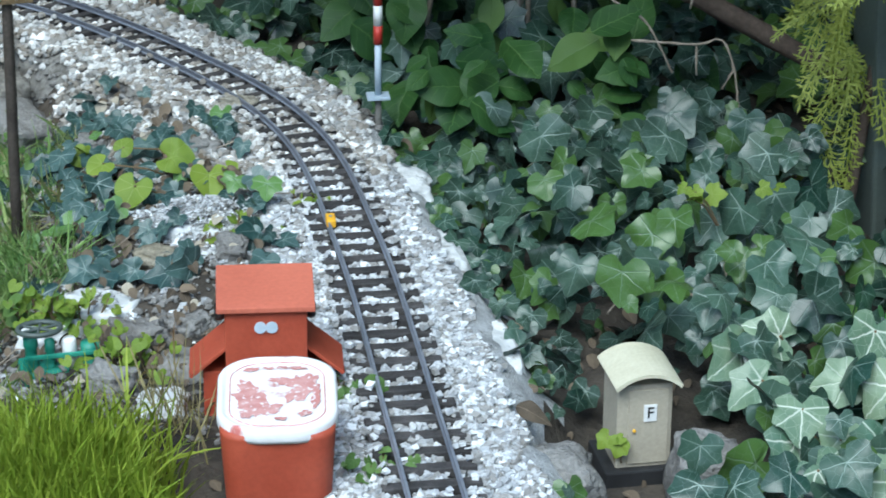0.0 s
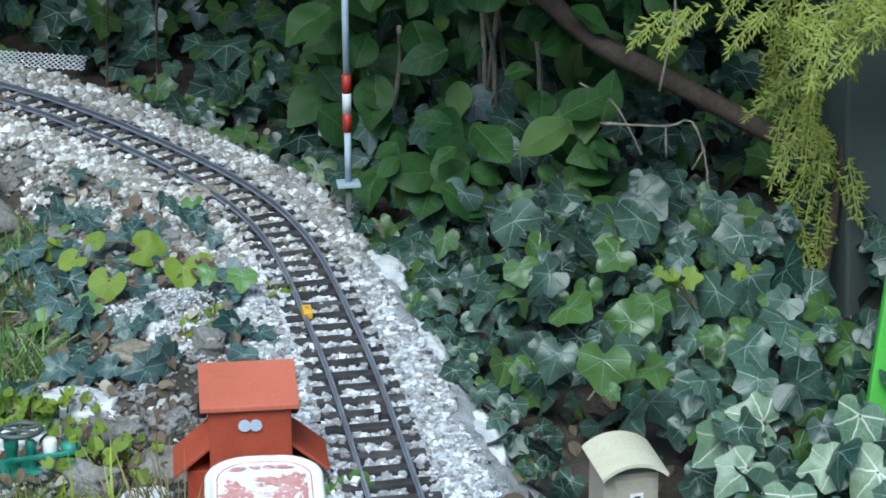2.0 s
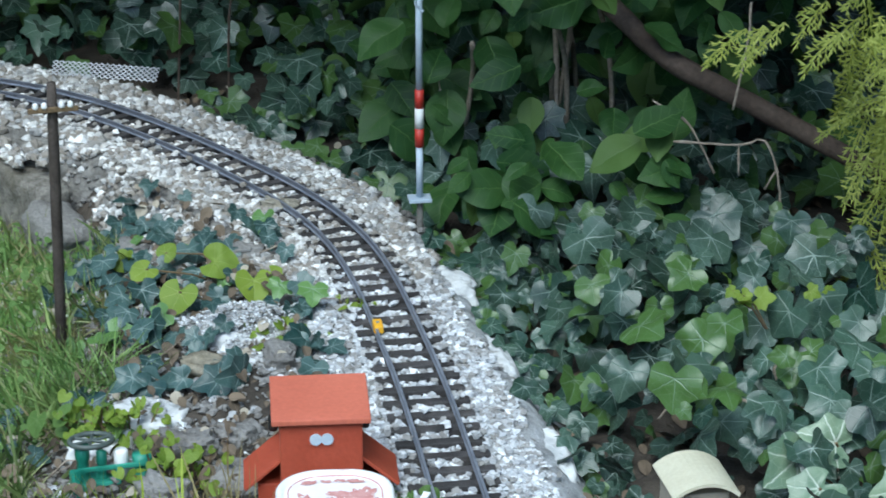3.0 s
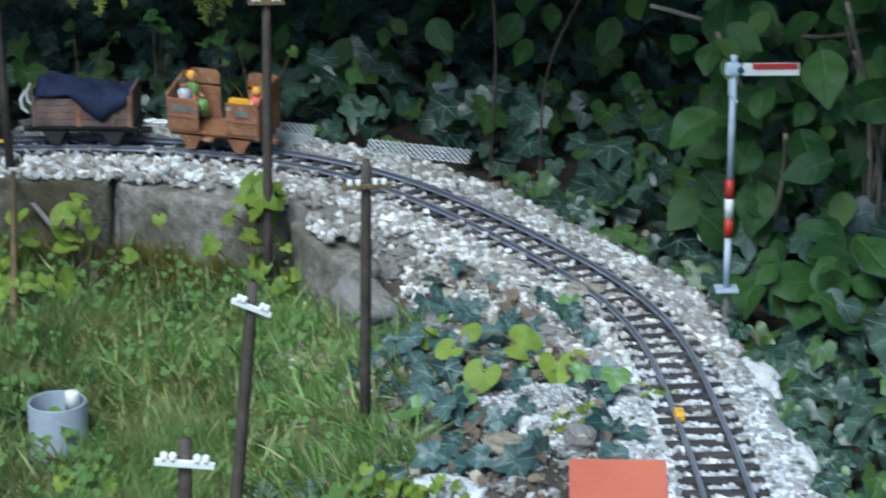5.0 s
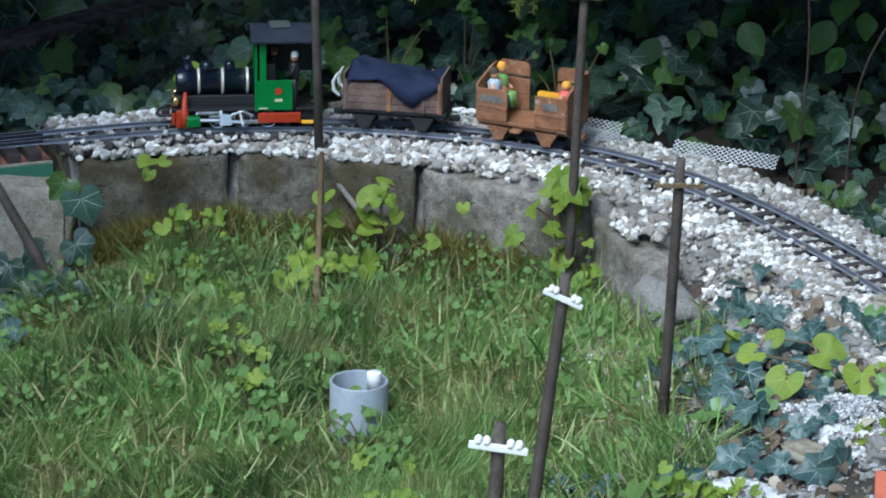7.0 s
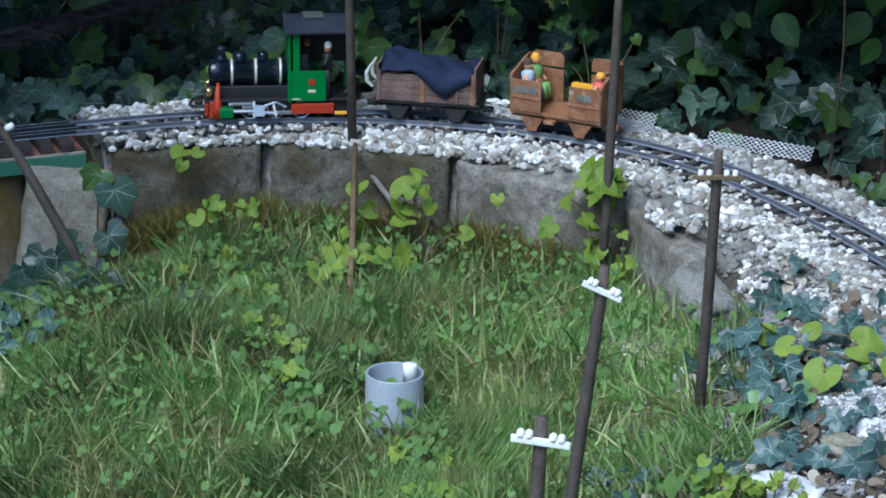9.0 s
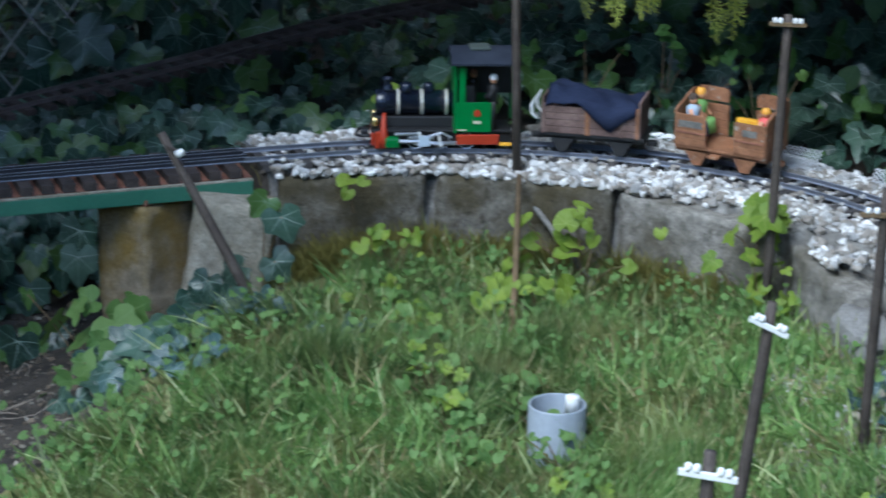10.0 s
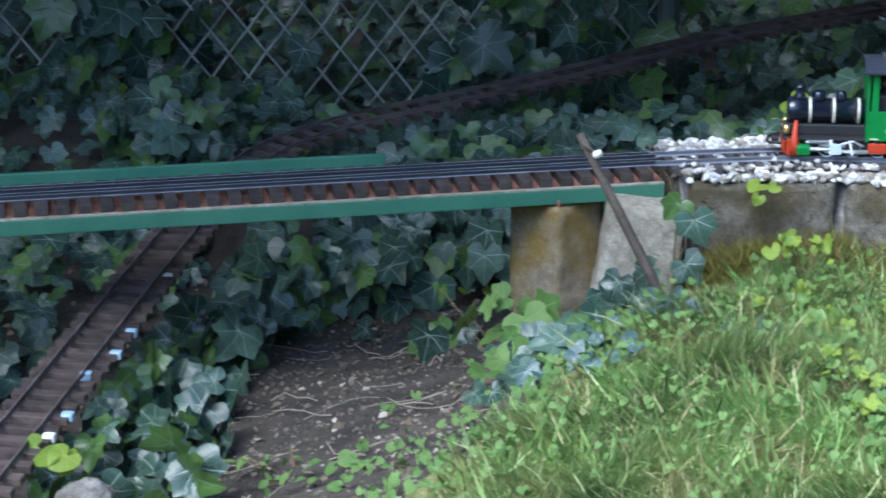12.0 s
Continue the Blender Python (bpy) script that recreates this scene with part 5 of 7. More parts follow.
def tarp_wagon(m):
    t = thing("open_wagon", "reddish brown plank wagon under a dark blue tarpaulin", "wagon", m)
    wagon_base(t, 0.138, M["black"])
    board(t, "floor_board", 0, 0, 0.0265, 0.138, 0.066, 0.004, M["black"])
    for s in (-1, 1):
        for n in range(4):
            board(t, "plank", 0, s * 0.033, 0.033 + n * 0.0089, 0.122, 0.003, 0.0086, M["red_wood"])
        for x in (-0.06, -0.04, 0.004, 0.06):
            board(t, "stanchion", x, s * 0.0353, 0.048, 0.006 if x == 0.004 else 0.004, 0.0018, 0.04, M["plank"] if x in (0.004, -0.06) else M["red_wood"])
        board(t, "end_board", s * 0.0625, 0, 0.051, 0.003, 0.068, 0.048, M["red_wood"])
        bm = bmesh.new()
        tube(bm, [(0.072, s * 0.016, 0.04), (0.079, s * 0.017, 0.047), (0.08, s * 0.017, 0.058), (0.074, s * 0.016, 0.07)], [0.0014, 0.0026, 0.0026, 0.0014], 8)
        part("hose", bm, M["white_plastic"], t, "white curved hose")
    # the sheet, humped and creased
    bm = bmesh.new()
    nx, ny = 26, 16
    grid = []
    for i in range(nx + 1):
        for jj in range(ny + 1):
            u, v = i / nx * 2 - 1, jj / ny * 2 - 1
            x, y = u * 0.058, v * 0.0385
            ridge = 0.0785 + 0.012 * u - 0.004 * max(0.0, -u) ** 2
            edge = 0.0685 - 0.036 * max(0.0, 1 - abs(u + 0.5) / 0.8) * (v > 0)
            k = abs(v) ** 2.2
            z = ridge * (1 - k) + edge * k + 0.0035 * noise.noise(Vector((x * 55, y * 55, 1.7))) + 0.002 * math.sin(u * 6 + v * 5)
            if v > 0.7:  # the near edge hangs over the side board
                f = (v - 0.7) / 0.3
                hang = 0.005 + 0.034 * max(0.0, 1 - abs(u + 0.45) / 0.75)
                z = 0.0735 - hang * f + 0.0015 * math.sin(u * 7)
                y = 0.0345 + 0.0035 * min(1.0, f * 4)
            if u > 0.86:
                z -= 0.006 * (u - 0.86) / 0.14
            grid.append(bm.verts.new((x, y, z)))
    for i in range(nx):
        for jj in range(ny):
            a = i * (ny + 1) + jj
            bm.faces.new((grid[a], grid[a + ny + 1], grid[a + ny + 2], grid[a + 1]))
    ob = smooth(part("tarpaulin", bm, M["tarp"], t, "dark navy tarpaulin sheet"))
    sol = ob.modifiers.new("thick", "SOLIDIFY")
    sol.thickness = 0.0012
    # chain to the next wagon
    for n in range(6):
        bm = bmesh.new()
        ring = [(0.0042 * math.cos(a), 0.0026 * math.sin(a), 0) for a in np.linspace(0, 2 * math.pi, 13)]
        tube(bm, ring, 0.0011, 6, cap=False)
        q = part("chain_link", bm, M["white_plastic"], t, "bright pale chain link")
        q.matrix_basis = pose(-0.08 - n * 0.006, 0.012, 0.03 - 0.002 * math.sin(n * 0.6), 90 * (n % 2), 0, 0) @ Matrix.Scale(1.3, 4)
    return t


def seat_wagon(m):
    t = thing("passenger_wagon", "rusty brown open wagon with two high seats", "wagon", m)
    wagon_base(t, 0.122, M["plank"])
    board(t, "floor_board", 0, 0, 0.0265, 0.124, 0.066, 0.004, M["plank"])
    for s in (-1, 1):
        for e in (-1, 1):
            for n in range(4):
                board(t, "side_plank", e * 0.0405, s * 0.0335, 0.0335 + n * 0.0101, 0.043, 0.003, 0.01, M["plank"])
        for n in range(4):
            board(t, "end_plank", s * 0.0615, 0, 0.0335 + n * 0.0101, 0.003, 0.066, 0.01, M["plank"])
        # worn pale patches and a batten where the paint has gone
        bm = bmesh.new()
        box(bm, 0.0405 * s, 0.0353, 0.0565, 0.032 if s > 0 else 0.02, 0.0008, 0.0085, 0.0003)
        part("worn_plate", bm, M["grey_stick"], t, "weathered pale grey plate")
        bm = bmesh.new()
        box(bm, 0.0405 * s, 0.0356, 0.0455, 0.041, 0.0012, 0.0022, 0.0004)
        part("batten", bm, M["deck"], t)
        board(t, "cushion", s * 0.0498, 0, 0.0445, 0.018, 0.056, 0.004, M["grey_stick"], "pale worn seat pad")
        board(t, "seat_bench", s * 0.05, 0, 0.041, 0.02, 0.06, 0.004, M["plank"])
        # backrest with rounded shoulders, taller on the far side
        bm = bmesh.new()
        prof = [(-0.033, 0.068), (-0.033, 0.083), (-0.029, 0.0885), (-0.02, 0.09), (-0.004, 0.086), (0.018, 0.078), (0.028, 0.0755), (0.033, 0.072), (0.033, 0.068)]
        f = [bm.verts.new((s * 0.0605, y, z)) for y, z in prof]
        g = [bm.verts.new((s * 0.0635, y, z)) for y, z in prof]
        bm.faces.new(f)
        bm.faces.new(list(reversed(g)))
        for i in range(len(prof)):
            q = (i + 1) % len(prof)
            bm.faces.new((f[i], g[i], g[q], f[q]))
        bmesh.ops.recalc_face_normals(bm, faces=bm.faces)
        part("backrest", bm, M["plank"], t)
        bm = bmesh.new()
        prof = [(0.0615, 0.0725), (0.0615, 0.088), (0.0595, 0.0905), (0.026, 0.0905), (0.0215, 0.0885), (0.0195, 0.084), (0.0195, 0.0725)]
        f = [bm.verts.new((s * x, -0.032, z)) for x, z in prof]
        g = [bm.verts.new((s * x, -0.035, z)) for x, z in prof]
        bm.faces.new(f)
        bm.faces.new(list(reversed(g)))
        for i in range(len(prof)):
            q = (i + 1) % len(prof)
            bm.faces.new((f[i], g[i], g[q], f[q]))
        bmesh.ops.recalc_face_normals(bm, faces=bm.faces)
        part("seat_wing", bm, M["plank"], t, "tall far side board with rounded corners")
    bm = bmesh.new()
    box(bm, 0.005, 0.036, 0.02, 0.014, 0.012, 0.004, 0.001)
    part("foot_step", bm, M["plank"], t)
    return t


LOCO, WAGON, COACH = on_line(-1.03, 2.965), on_line(-0.828, 3.0), on_line(-0.643, 3.0)
locomotive(LOCO @ Matrix.Scale(1.08, 4))
tarp_wagon(WAGON)
seat_wagon(COACH)
# the camera side of the line is +y of the vehicles
doll("driver_figure", "small toy driver in black standing in the cab", LOCO @ pose(-0.066, 0.021, 0.053, 0, 0, 0) @ Matrix.Scale(1.1, 4), "white_plastic", "black", "black", tall=1.15, seated=False)
doll("fireman_figure", "small toy fireman with a brown cap in the cab", LOCO @ pose(-0.042, -0.006, 0.058, 0, 0, 20) @ Matrix.Scale(1.0, 4), "deck", "black", "black", tall=1.1, seated=False)
doll("doll", "seated toy figure in a blue waistcoat", COACH @ pose(0.047, 0.014, 0.0425, 0, 0, 180) @ Matrix.Scale(1.35, 4), "bark", "shirt", "denim")
doll("doll", "seated toy figure in a green dress", COACH @ pose(0.047, -0.008, 0.0425, 0, 0, 180) @ Matrix.Scale(1.35, 4), "blonde", "dress", "dress", tall=1.05)
doll("doll", "small seated toy child in pink", COACH @ pose(-0.047, 0.004, 0.0425, 0, 0, 0) @ Matrix.Scale(1.35, 4), "blonde", "pink", "pink", tall=0.85)
crate = thing("crate", "small yellow plastic crate hung in the wagon doorway", "crate", COACH @ pose(-0.017, -0.014, 0.0135))
for name, cx, cz, sx, sz in (("side_bar", -0.0115, 0.027, 0.005, 0.034), ("side_bar", 0.0115, 0.027, 0.005, 0.034), ("top_bar", 0, 0.044, 0.03, 0.007), ("cross_bar", 0, 0.031, 0.02, 0.004), ("bottom_bar", 0, 0.012, 0.022, 0.006)):
    bm = bmesh.new()
    box(bm, cx, 0, cz, sx, 0.01, sz, 0.0012)
    part(name, bm, M["yellow"], crate)
bm = bmesh.new()
box(bm, 0, -0.003, 0.022, 0.02, 0.002, 0.02, 0.0004)
part("back_panel", bm, M["yellow"], crate)
for x in (-0.008, 0.008):
    bm = bmesh.new()
    box(bm, x, 0, 0.0105, 0.004, 0.008, 0.005, 0.0008)
    part("foot", bm, M["yellow"], crate)

# ---- stones ----
def boulder(name, label, x, y, z, sx, sy, sz, mat, yaw=0.0, seed=0.0, category="stone", chip=0.22, group=""):
    bm = bmesh.new()
    bmesh.ops.create_icosphere(bm, subdivisions=4, radius=1.0)
    for v in bm.verts:
        n = v.co.normalized()
        box_like = Vector([math.copysign(abs(c) ** 0.6, c) for c in n])
        k = 1 + chip * noise.noise(n * 1.6 + Vector((seed, 0, 0))) + chip * 0.5 * noise.noise(n * 4 + Vector((seed, 5, 0))) + chip * 0.25 * noise.noise(n * 11 + Vector((seed, 9, 0)))
        v.co = Vector((box_like.x * sx, box_like.y * sy, box_like.z * sz)) * k
    ob = smooth(part(name, bm, mat))
    ob.matrix_basis = pose(x, y, z, 0, 0, yaw)
    return tagged(ob, label, category, group)


boulder("stone", "large pale weathered stone in the rockery", -0.172, 2.245, -0.052, 0.054, 0.038, 0.038, M["pale_stone"], 14, 1.4, chip=0.3, group="rockery stones")
boulder("stone", "large pale weathered stone in the rockery", -0.245, 2.07, -0.055, 0.04, 0.032, 0.03, M["pale_stone"], -10, 2.0, group="rockery stones")
boulder("stone", "large pale weathered stone in the rockery", -0.118, 2.085, -0.055, 0.034, 0.036, 0.03, M["pale_stone"], 20, 3.0, group="rockery stones")
boulder("stone", "grey flat stone among ivy", -0.185, 2.05, -0.06, 0.045, 0.03, 0.022, M["grey_rock"], 5, 4.0, group="rockery stones")
boulder("stone", "brown grey stone behind young leaves", -0.176, 2.468, -0.05, 0.03, 0.025, 0.024, M["grey_rock"], 5, 5.0, group="rockery stones")
boulder("stone", "grey slate beside the line", -0.083, 2.315, -0.045, 0.026, 0.03, 0.022, M["grey_rock"], 30, 6.0, group="rockery stones")
boulder("stone", "rough grey stone slab at the lawn edge", -0.405, 2.62, -0.075, 0.028, 0.065, 0.032, M["grey_rock"], 25, 7.0, group="rockery stones")
boulder("stone", "dark stone beside the red hut", -0.15, 1.955, -0.055, 0.03, 0.03, 0.03, M["grey_rock"], 0, 7.5, group="rockery stones")
boulder("stone", "pale stone chip beside the hut", -0.165, 1.86, -0.04, 0.022, 0.03, 0.02, M["pale_stone"], 0, 7.7, group="rockery stones")
boulder("stone", "grey brown boulder beside the cabinet", 0.153, 1.775, -0.06, 0.036, 0.032, 0.034, M["grey_rock"], 5, 8.0, group="rockery stones")
boulder("stone", "grey brown boulder beside the cabinet", 0.277, 1.802, -0.058, 0.03, 0.028, 0.034, M["grey_rock"], 5, 9.0, group="rockery stones")
boulder("stone", "mortar slab along the ballast edge", 0.022, 2.375, -0.032, 0.024, 0.05, 0.014, M["pale_stone"], 14, 10.0, group="rockery stones")
boulder("stone", "mortar slab along the ballast edge", 0.062, 2.18, -0.034, 0.022, 0.055, 0.014, M["pale_stone"], 12, 11.0, group="rockery stones")
boulder("stone", "mortar slab along the ballast edge", 0.108, 1.98, -0.038, 0.022, 0.06, 0.014, M["pale_stone"], 10, 11.5, group="rockery stones")
boulder("stone", "flat concrete piece behind the track", -0.885, 3.108, -0.012, 0.06, 0.016, 0.012, M["concrete"], 3, 12.0, group="rockery stones")
boulder("stone", "mortar lump behind the track", -0.585, 3.075, -0.018, 0.05, 0.022, 0.014, M["pale_stone"], -18, 13.0, group="rockery stones")
boulder("stone", "mortar lump behind the track", -0.42, 3.0, -0.025, 0.055, 0.02, 0.014, M["concrete"], -33, 14.0, group="rockery stones")
boulder("stone", "pale concrete lump by the old track", -1.555, 1.985, -0.222, 0.03, 0.03, 0.03, M["concrete"], 5, 15.0, group="rockery stones")


for n, (x, y, a, b, c, tone) in enumerate(((-0.2, 2.0, 0.03, 0.02, 0.016, "grey_rock"), (-0.155, 2.02, 0.022, 0.018, 0.015, "grey_rock"), (-0.13, 2.15, 0.024, 0.018, 0.016, "grey_rock"), (-0.2, 2.16, 0.026, 0.016, 0.014, "sandy"), (-0.3, 2.1, 0.026, 0.02, 0.016, "grey_rock"), (-0.28, 2.02, 0.03, 0.022, 0.016, "pale_stone"), (-0.1, 2.02, 0.018, 0.02, 0.014, "pale_stone"), (-0.21, 1.9, 0.026, 0.02, 0.018, "grey_rock"), (-0.185, 2.42, 0.02, 0.016, 0.014, "grey_rock"), (-0.245, 2.46, 0.024, 0.016, 0.013, "sandy"), (-0.31, 2.52, 0.026, 0.018, 0.014, "grey_rock"), (-0.16, 2.55, 0.022, 0.016, 0.012, "sandy"))):
    boulder("stone", {"grey_rock": "small grey brown rock bedded in the rockery", "sandy": "small sandy rock bedded in the rockery", "pale_stone": "small pale rock bedded in the rockery"}[tone], x, y, float(land(x, y)) + c * 0.3, a * 0.85, b * 0.85, c * 0.85, M[tone], n * 47.0, 20.0 + n, chip=0.42, group="rockery stones")


# ---- netting at the ballast edge, and the chain-link fence ----
def lattice(bm, width, height, cell, radius, tall=1.0):
    """Crossed wires in a plane, x along, z up; tall: a mesh's height over its width. Each wire kinks where it hooks another."""
    steps = max(2, int(round(height / (cell * tall / 2))))
    for k in range(-steps - 2, int(width / cell) + steps + 2):
        for sgn in (1, -1):
            pts = []
            for i in range(steps + 1):
                x = k * cell + sgn * i * cell / 2
                if 0 <= x <= width:
                    pts.append((x, sgn * radius * (1 if i % 2 else -1), i * cell * tall / 2))
            if len(pts) > 1:
                tube(bm, pts, radius, 5, cap=False)


for x, y, yaw, w, hgt, tilt in ((-0.66, 3.068, -14.1, 0.121, 0.029, -38), (-0.471, 3.016, -13.8, 0.14, 0.02, -42)):
    net = thing("wire_netting", "strip of silver expanded metal netting behind ballast", "netting", pose(x, y, -0.006, tilt, 0, yaw), group="netting strips")
    bm = bmesh.new()
    lattice(bm, w, hgt, 0.0075, 0.0008, 0.75)
    part("mesh", bm, M["mesh_grey"], net)

fence = thing("chain_link_fence", "old grey chain link fence overgrown with ivy", "fence", pose(-3.35, 3.1, -0.42, 0, 0, 36))
bm = bmesh.new()
lattice(bm, 1.95, 1.0, 0.068, 0.0023, 1.3)
part("wire_mesh", bm, M["wire"], fence)
for x in (0.0, 1.95):
    bm = bmesh.new()
    tube(bm, [(x, 0.02, -0.2), (x, 0.02, 1.1)], 0.02, 12)
    part("fence_post", bm, M["post_green"], fence)
bm = bmesh.new()
tube(bm, [(0, 0, 0.998), (1.95, 0, 0.998)], 0.002, 6)
part("top_wire", bm, M["wire"], fence)

# ---- green post, lime board, toy ----
post = thing("metal_post", "dark grey green square metal post beside conifer", "post", pose(0.5, 2.36, 0, 0, -3, 20))
bm = bmesh.new()
box(bm, 0, 0, 0.28, 0.048, 0.05, 0.78, 0.004)
part("shaft", bm, M["post_green"], post)
lime = thing("plank", "bright lime green painted board leaning in ivy", "board", pose(0.476, 1.98, -0.06, 0, 5, 0))
bm = bmesh.new()
box(bm, 0, 0, 0.17, 0.075, 0.012, 0.36, 0.002)
part("board_face", bm, M["lime"], lime)
bm = bmesh.new()
box(bm, -0.02, 0.009, 0.17, 0.014, 0.008, 0.34, 0.001)
part("batten", bm, M["plank"], lime)

toy = thing("toy_pump", "green and white plastic toy pump half hidden in leaves", "toy", pose(-0.262, 1.955, -0.05, 0, 0, 15))
bm = bmesh.new()
box(bm, 0, 0, 0.009, 0.068, 0.034, 0.014, 0.003)
part("base", bm, M["teal"], toy)
for x, tall, wide in ((-0.024, 0.048, 0.0055), (-0.008, 0.04, 0.004), (0.026, 0.034, 0.0075)):
    bm = bmesh.new()
    lathe(bm, [(0, 0.012), (wide * 1.3, 0.012), (wide * 1.2, 0.017), (wide, 0.02), (wide * 0.9, tall * 0.7), (wide * 1.15, tall * 0.75), (wide * 1.1, tall), (0, tall + 0.001)], 14, (x, -0.006, 0))
    smooth(part("pillar", bm, M["teal"], toy))
bm = bmesh.new()
lathe(bm, [(0, 0.014), (0.0062, 0.014), (0.0062, 0.04), (0.005, 0.042), (0, 0.042)], 16, (0.008, -0.01, 0))
smooth(part("tank", bm, M["white_plastic"], toy, "white plastic cylinder"))
bm = bmesh.new()
ring = [(-0.016 + 0.018 * math.cos(a), -0.006 + 0.014 * math.sin(a), 0.051) for a in np.linspace(0, 2 * math.pi, 25)]
tube(bm, ring, 0.0024, 8, cap=False)
wheel_part = smooth(part("handwheel", bm, M["post_green"], toy, "dark grey ring handwheel"))
for a in (20, 80, 140):
    bm = bmesh.new()
    c, d = math.cos(radians(a)), math.sin(radians(a))
    tube(bm, [(-0.016 - 0.017 * c, -0.006 - 0.013 * d, 0.051), (-0.016 + 0.017 * c, -0.006 + 0.013 * d, 0.051)], 0.0014, 6)
    part("spoke", bm, M["post_green"], wheel_part)
for x in (-0.03, 0.004, 0.032):
    bm = bmesh.new()
    box(bm, x, -0.018, 0.016, 0.004, 0.004, 0.03, 0.001)
    part("bracket", bm, M["teal"], toy)
bm = bmesh.new()
box(bm, 0, -0.018, 0.03, 0.06, 0.003, 0.004, 0.001)
part("rail_bar", bm, M["teal"], toy)

# ---- fallen limb and twigs ----
limb = thing("branch", "bare brown limb lying across the shaded bank", "branch")
bm = bmesh.new()
line = [(0.17, 2.7, 0.2), (0.253, 2.58, 0.147), (0.344, 2.58, 0.0957), (0.468, 2.58, 0.0274), (0.53, 2.58, -0.0024), (0.64, 2.58, -0.055)]
tube(bm, spline(line, 0.02).tolist(), 0.0112, 14, wobble=0.18)
smooth(part("limb", bm, M["bark"], limb))
for n, tw in enumerate((((0.233, 2.5, 0.124), (0.27, 2.5, 0.1), (0.30, 2.49, 0.046)), ((0.254, 2.48, 0.087), (0.321, 2.48, 0.083), (0.346, 2.475, 0.09), (0.36, 2.47, 0.058), (0.366, 2.46, 0.014)), ((0.321, 2.48, 0.083), (0.322, 2.475, 0.05)), ((0.36, 2.47, 0.06), (0.345, 2.465, 0.035)), ((0.325, 2.46, 0.24), (0.322, 2.45, 0.2), (0.31, 2.45, 0.13)))):
    bm = bmesh.new()
    tube(bm, spline(tw, 0.008).tolist(), 0.0012 if n in (0, 1, 4) else 0.0009, 6, wobble=1.4)
    smooth(part("twig", bm, M["twig"], limb))
for tw, lab in ((((-0.33, 3.15, -0.1), (-0.32, 3.14, 0.1), (-0.33, 3.13, 0.25)), "thin dark upright stem in the shade"), (((-0.26, 3.1, -0.1), (-0.25, 3.1, 0.08), (-0.2, 3.1, 0.2)), "thin dark upright stem in the shade"), (((-0.111, 2.88, 0.226), (-0.02, 2.88, 0.205), (0.085, 2.88, 0.194), (0.16, 2.88, 0.21)), "pale bare stem across the shade")):
    st = thing("stem", lab, "stem")
    bm = bmesh.new()
    tube(bm, spline(tw, 0.02).tolist(), 0.0026 if "pale" in lab else 0.0016, 8, wobble=0.3)
    smooth(part("shoot", bm, M["twig" if "pale" in lab else "bark"], st))


# ---- foliage ----
def ivy_shape(deep=1.0):
    """Outline of a lobed ivy leaf, stalk at the origin, tip along +y; deep: how far the lobes are cut."""
    ang = [180, 152, 126, 104, 84, 62, 46, 34, 20, 0]
    rad = [0.14, 0.46, 0.60, 0.66, 0.66 - 0.08 * deep, 0.76, 0.74 - 0.12 * deep, 0.74 - 0.16 * deep, 0.78 - 0.06 * deep, 0.97]
    pts = [(math.sin(radians(a)) * r, math.cos(radians(a)) * r) for a, r in zip(ang, rad)]
    return pts + [(-x, y) for x, y in reversed(pts[1:-1])]


def broad_shape():
    ys = [0.0, 0.05, 0.16, 0.3, 0.45, 0.6, 0.75, 0.9, 1.0]
    ws = [0.02, 0.13, 0.24, 0.32, 0.335, 0.3, 0.21, 0.085, 0.0]
    pts = [(w, y) for w, y in zip(ws, ys)]
    return pts + [(-x, y) for x, y in reversed(pts[1:-1])]


def heart_shape():
    ang = [180, 150, 120, 90, 65, 45, 25, 0]
    rad = [0.08, 0.46, 0.58, 0.6, 0.62, 0.64, 0.7, 0.82]
    pts = [(math.sin(radians(a)) * r, math.cos(radians(a)) * r) for a, r in zip(ang, rad)]
    return pts + [(-x, y) for x, y in reversed(pts[1:-1])]


def rounded_outline(shape, n):
    """The same outline with soft lobes: a smooth closed line through its points."""
    p = np.array(shape, float)
    a, b, c, d = np.roll(p, 1, 0), p, np.roll(p, -1, 0), np.roll(p, -2, 0)
    out = []
    for t in np.arange(n) / n:
        out.append(0.5 * (2 * b + (c - a) * t + (2 * a - 5 * b + 4 * c - d) * t * t + (3 * b - a - 3 * c + d) * t**3))
    return np.stack(out, 1).reshape(-1, 2)


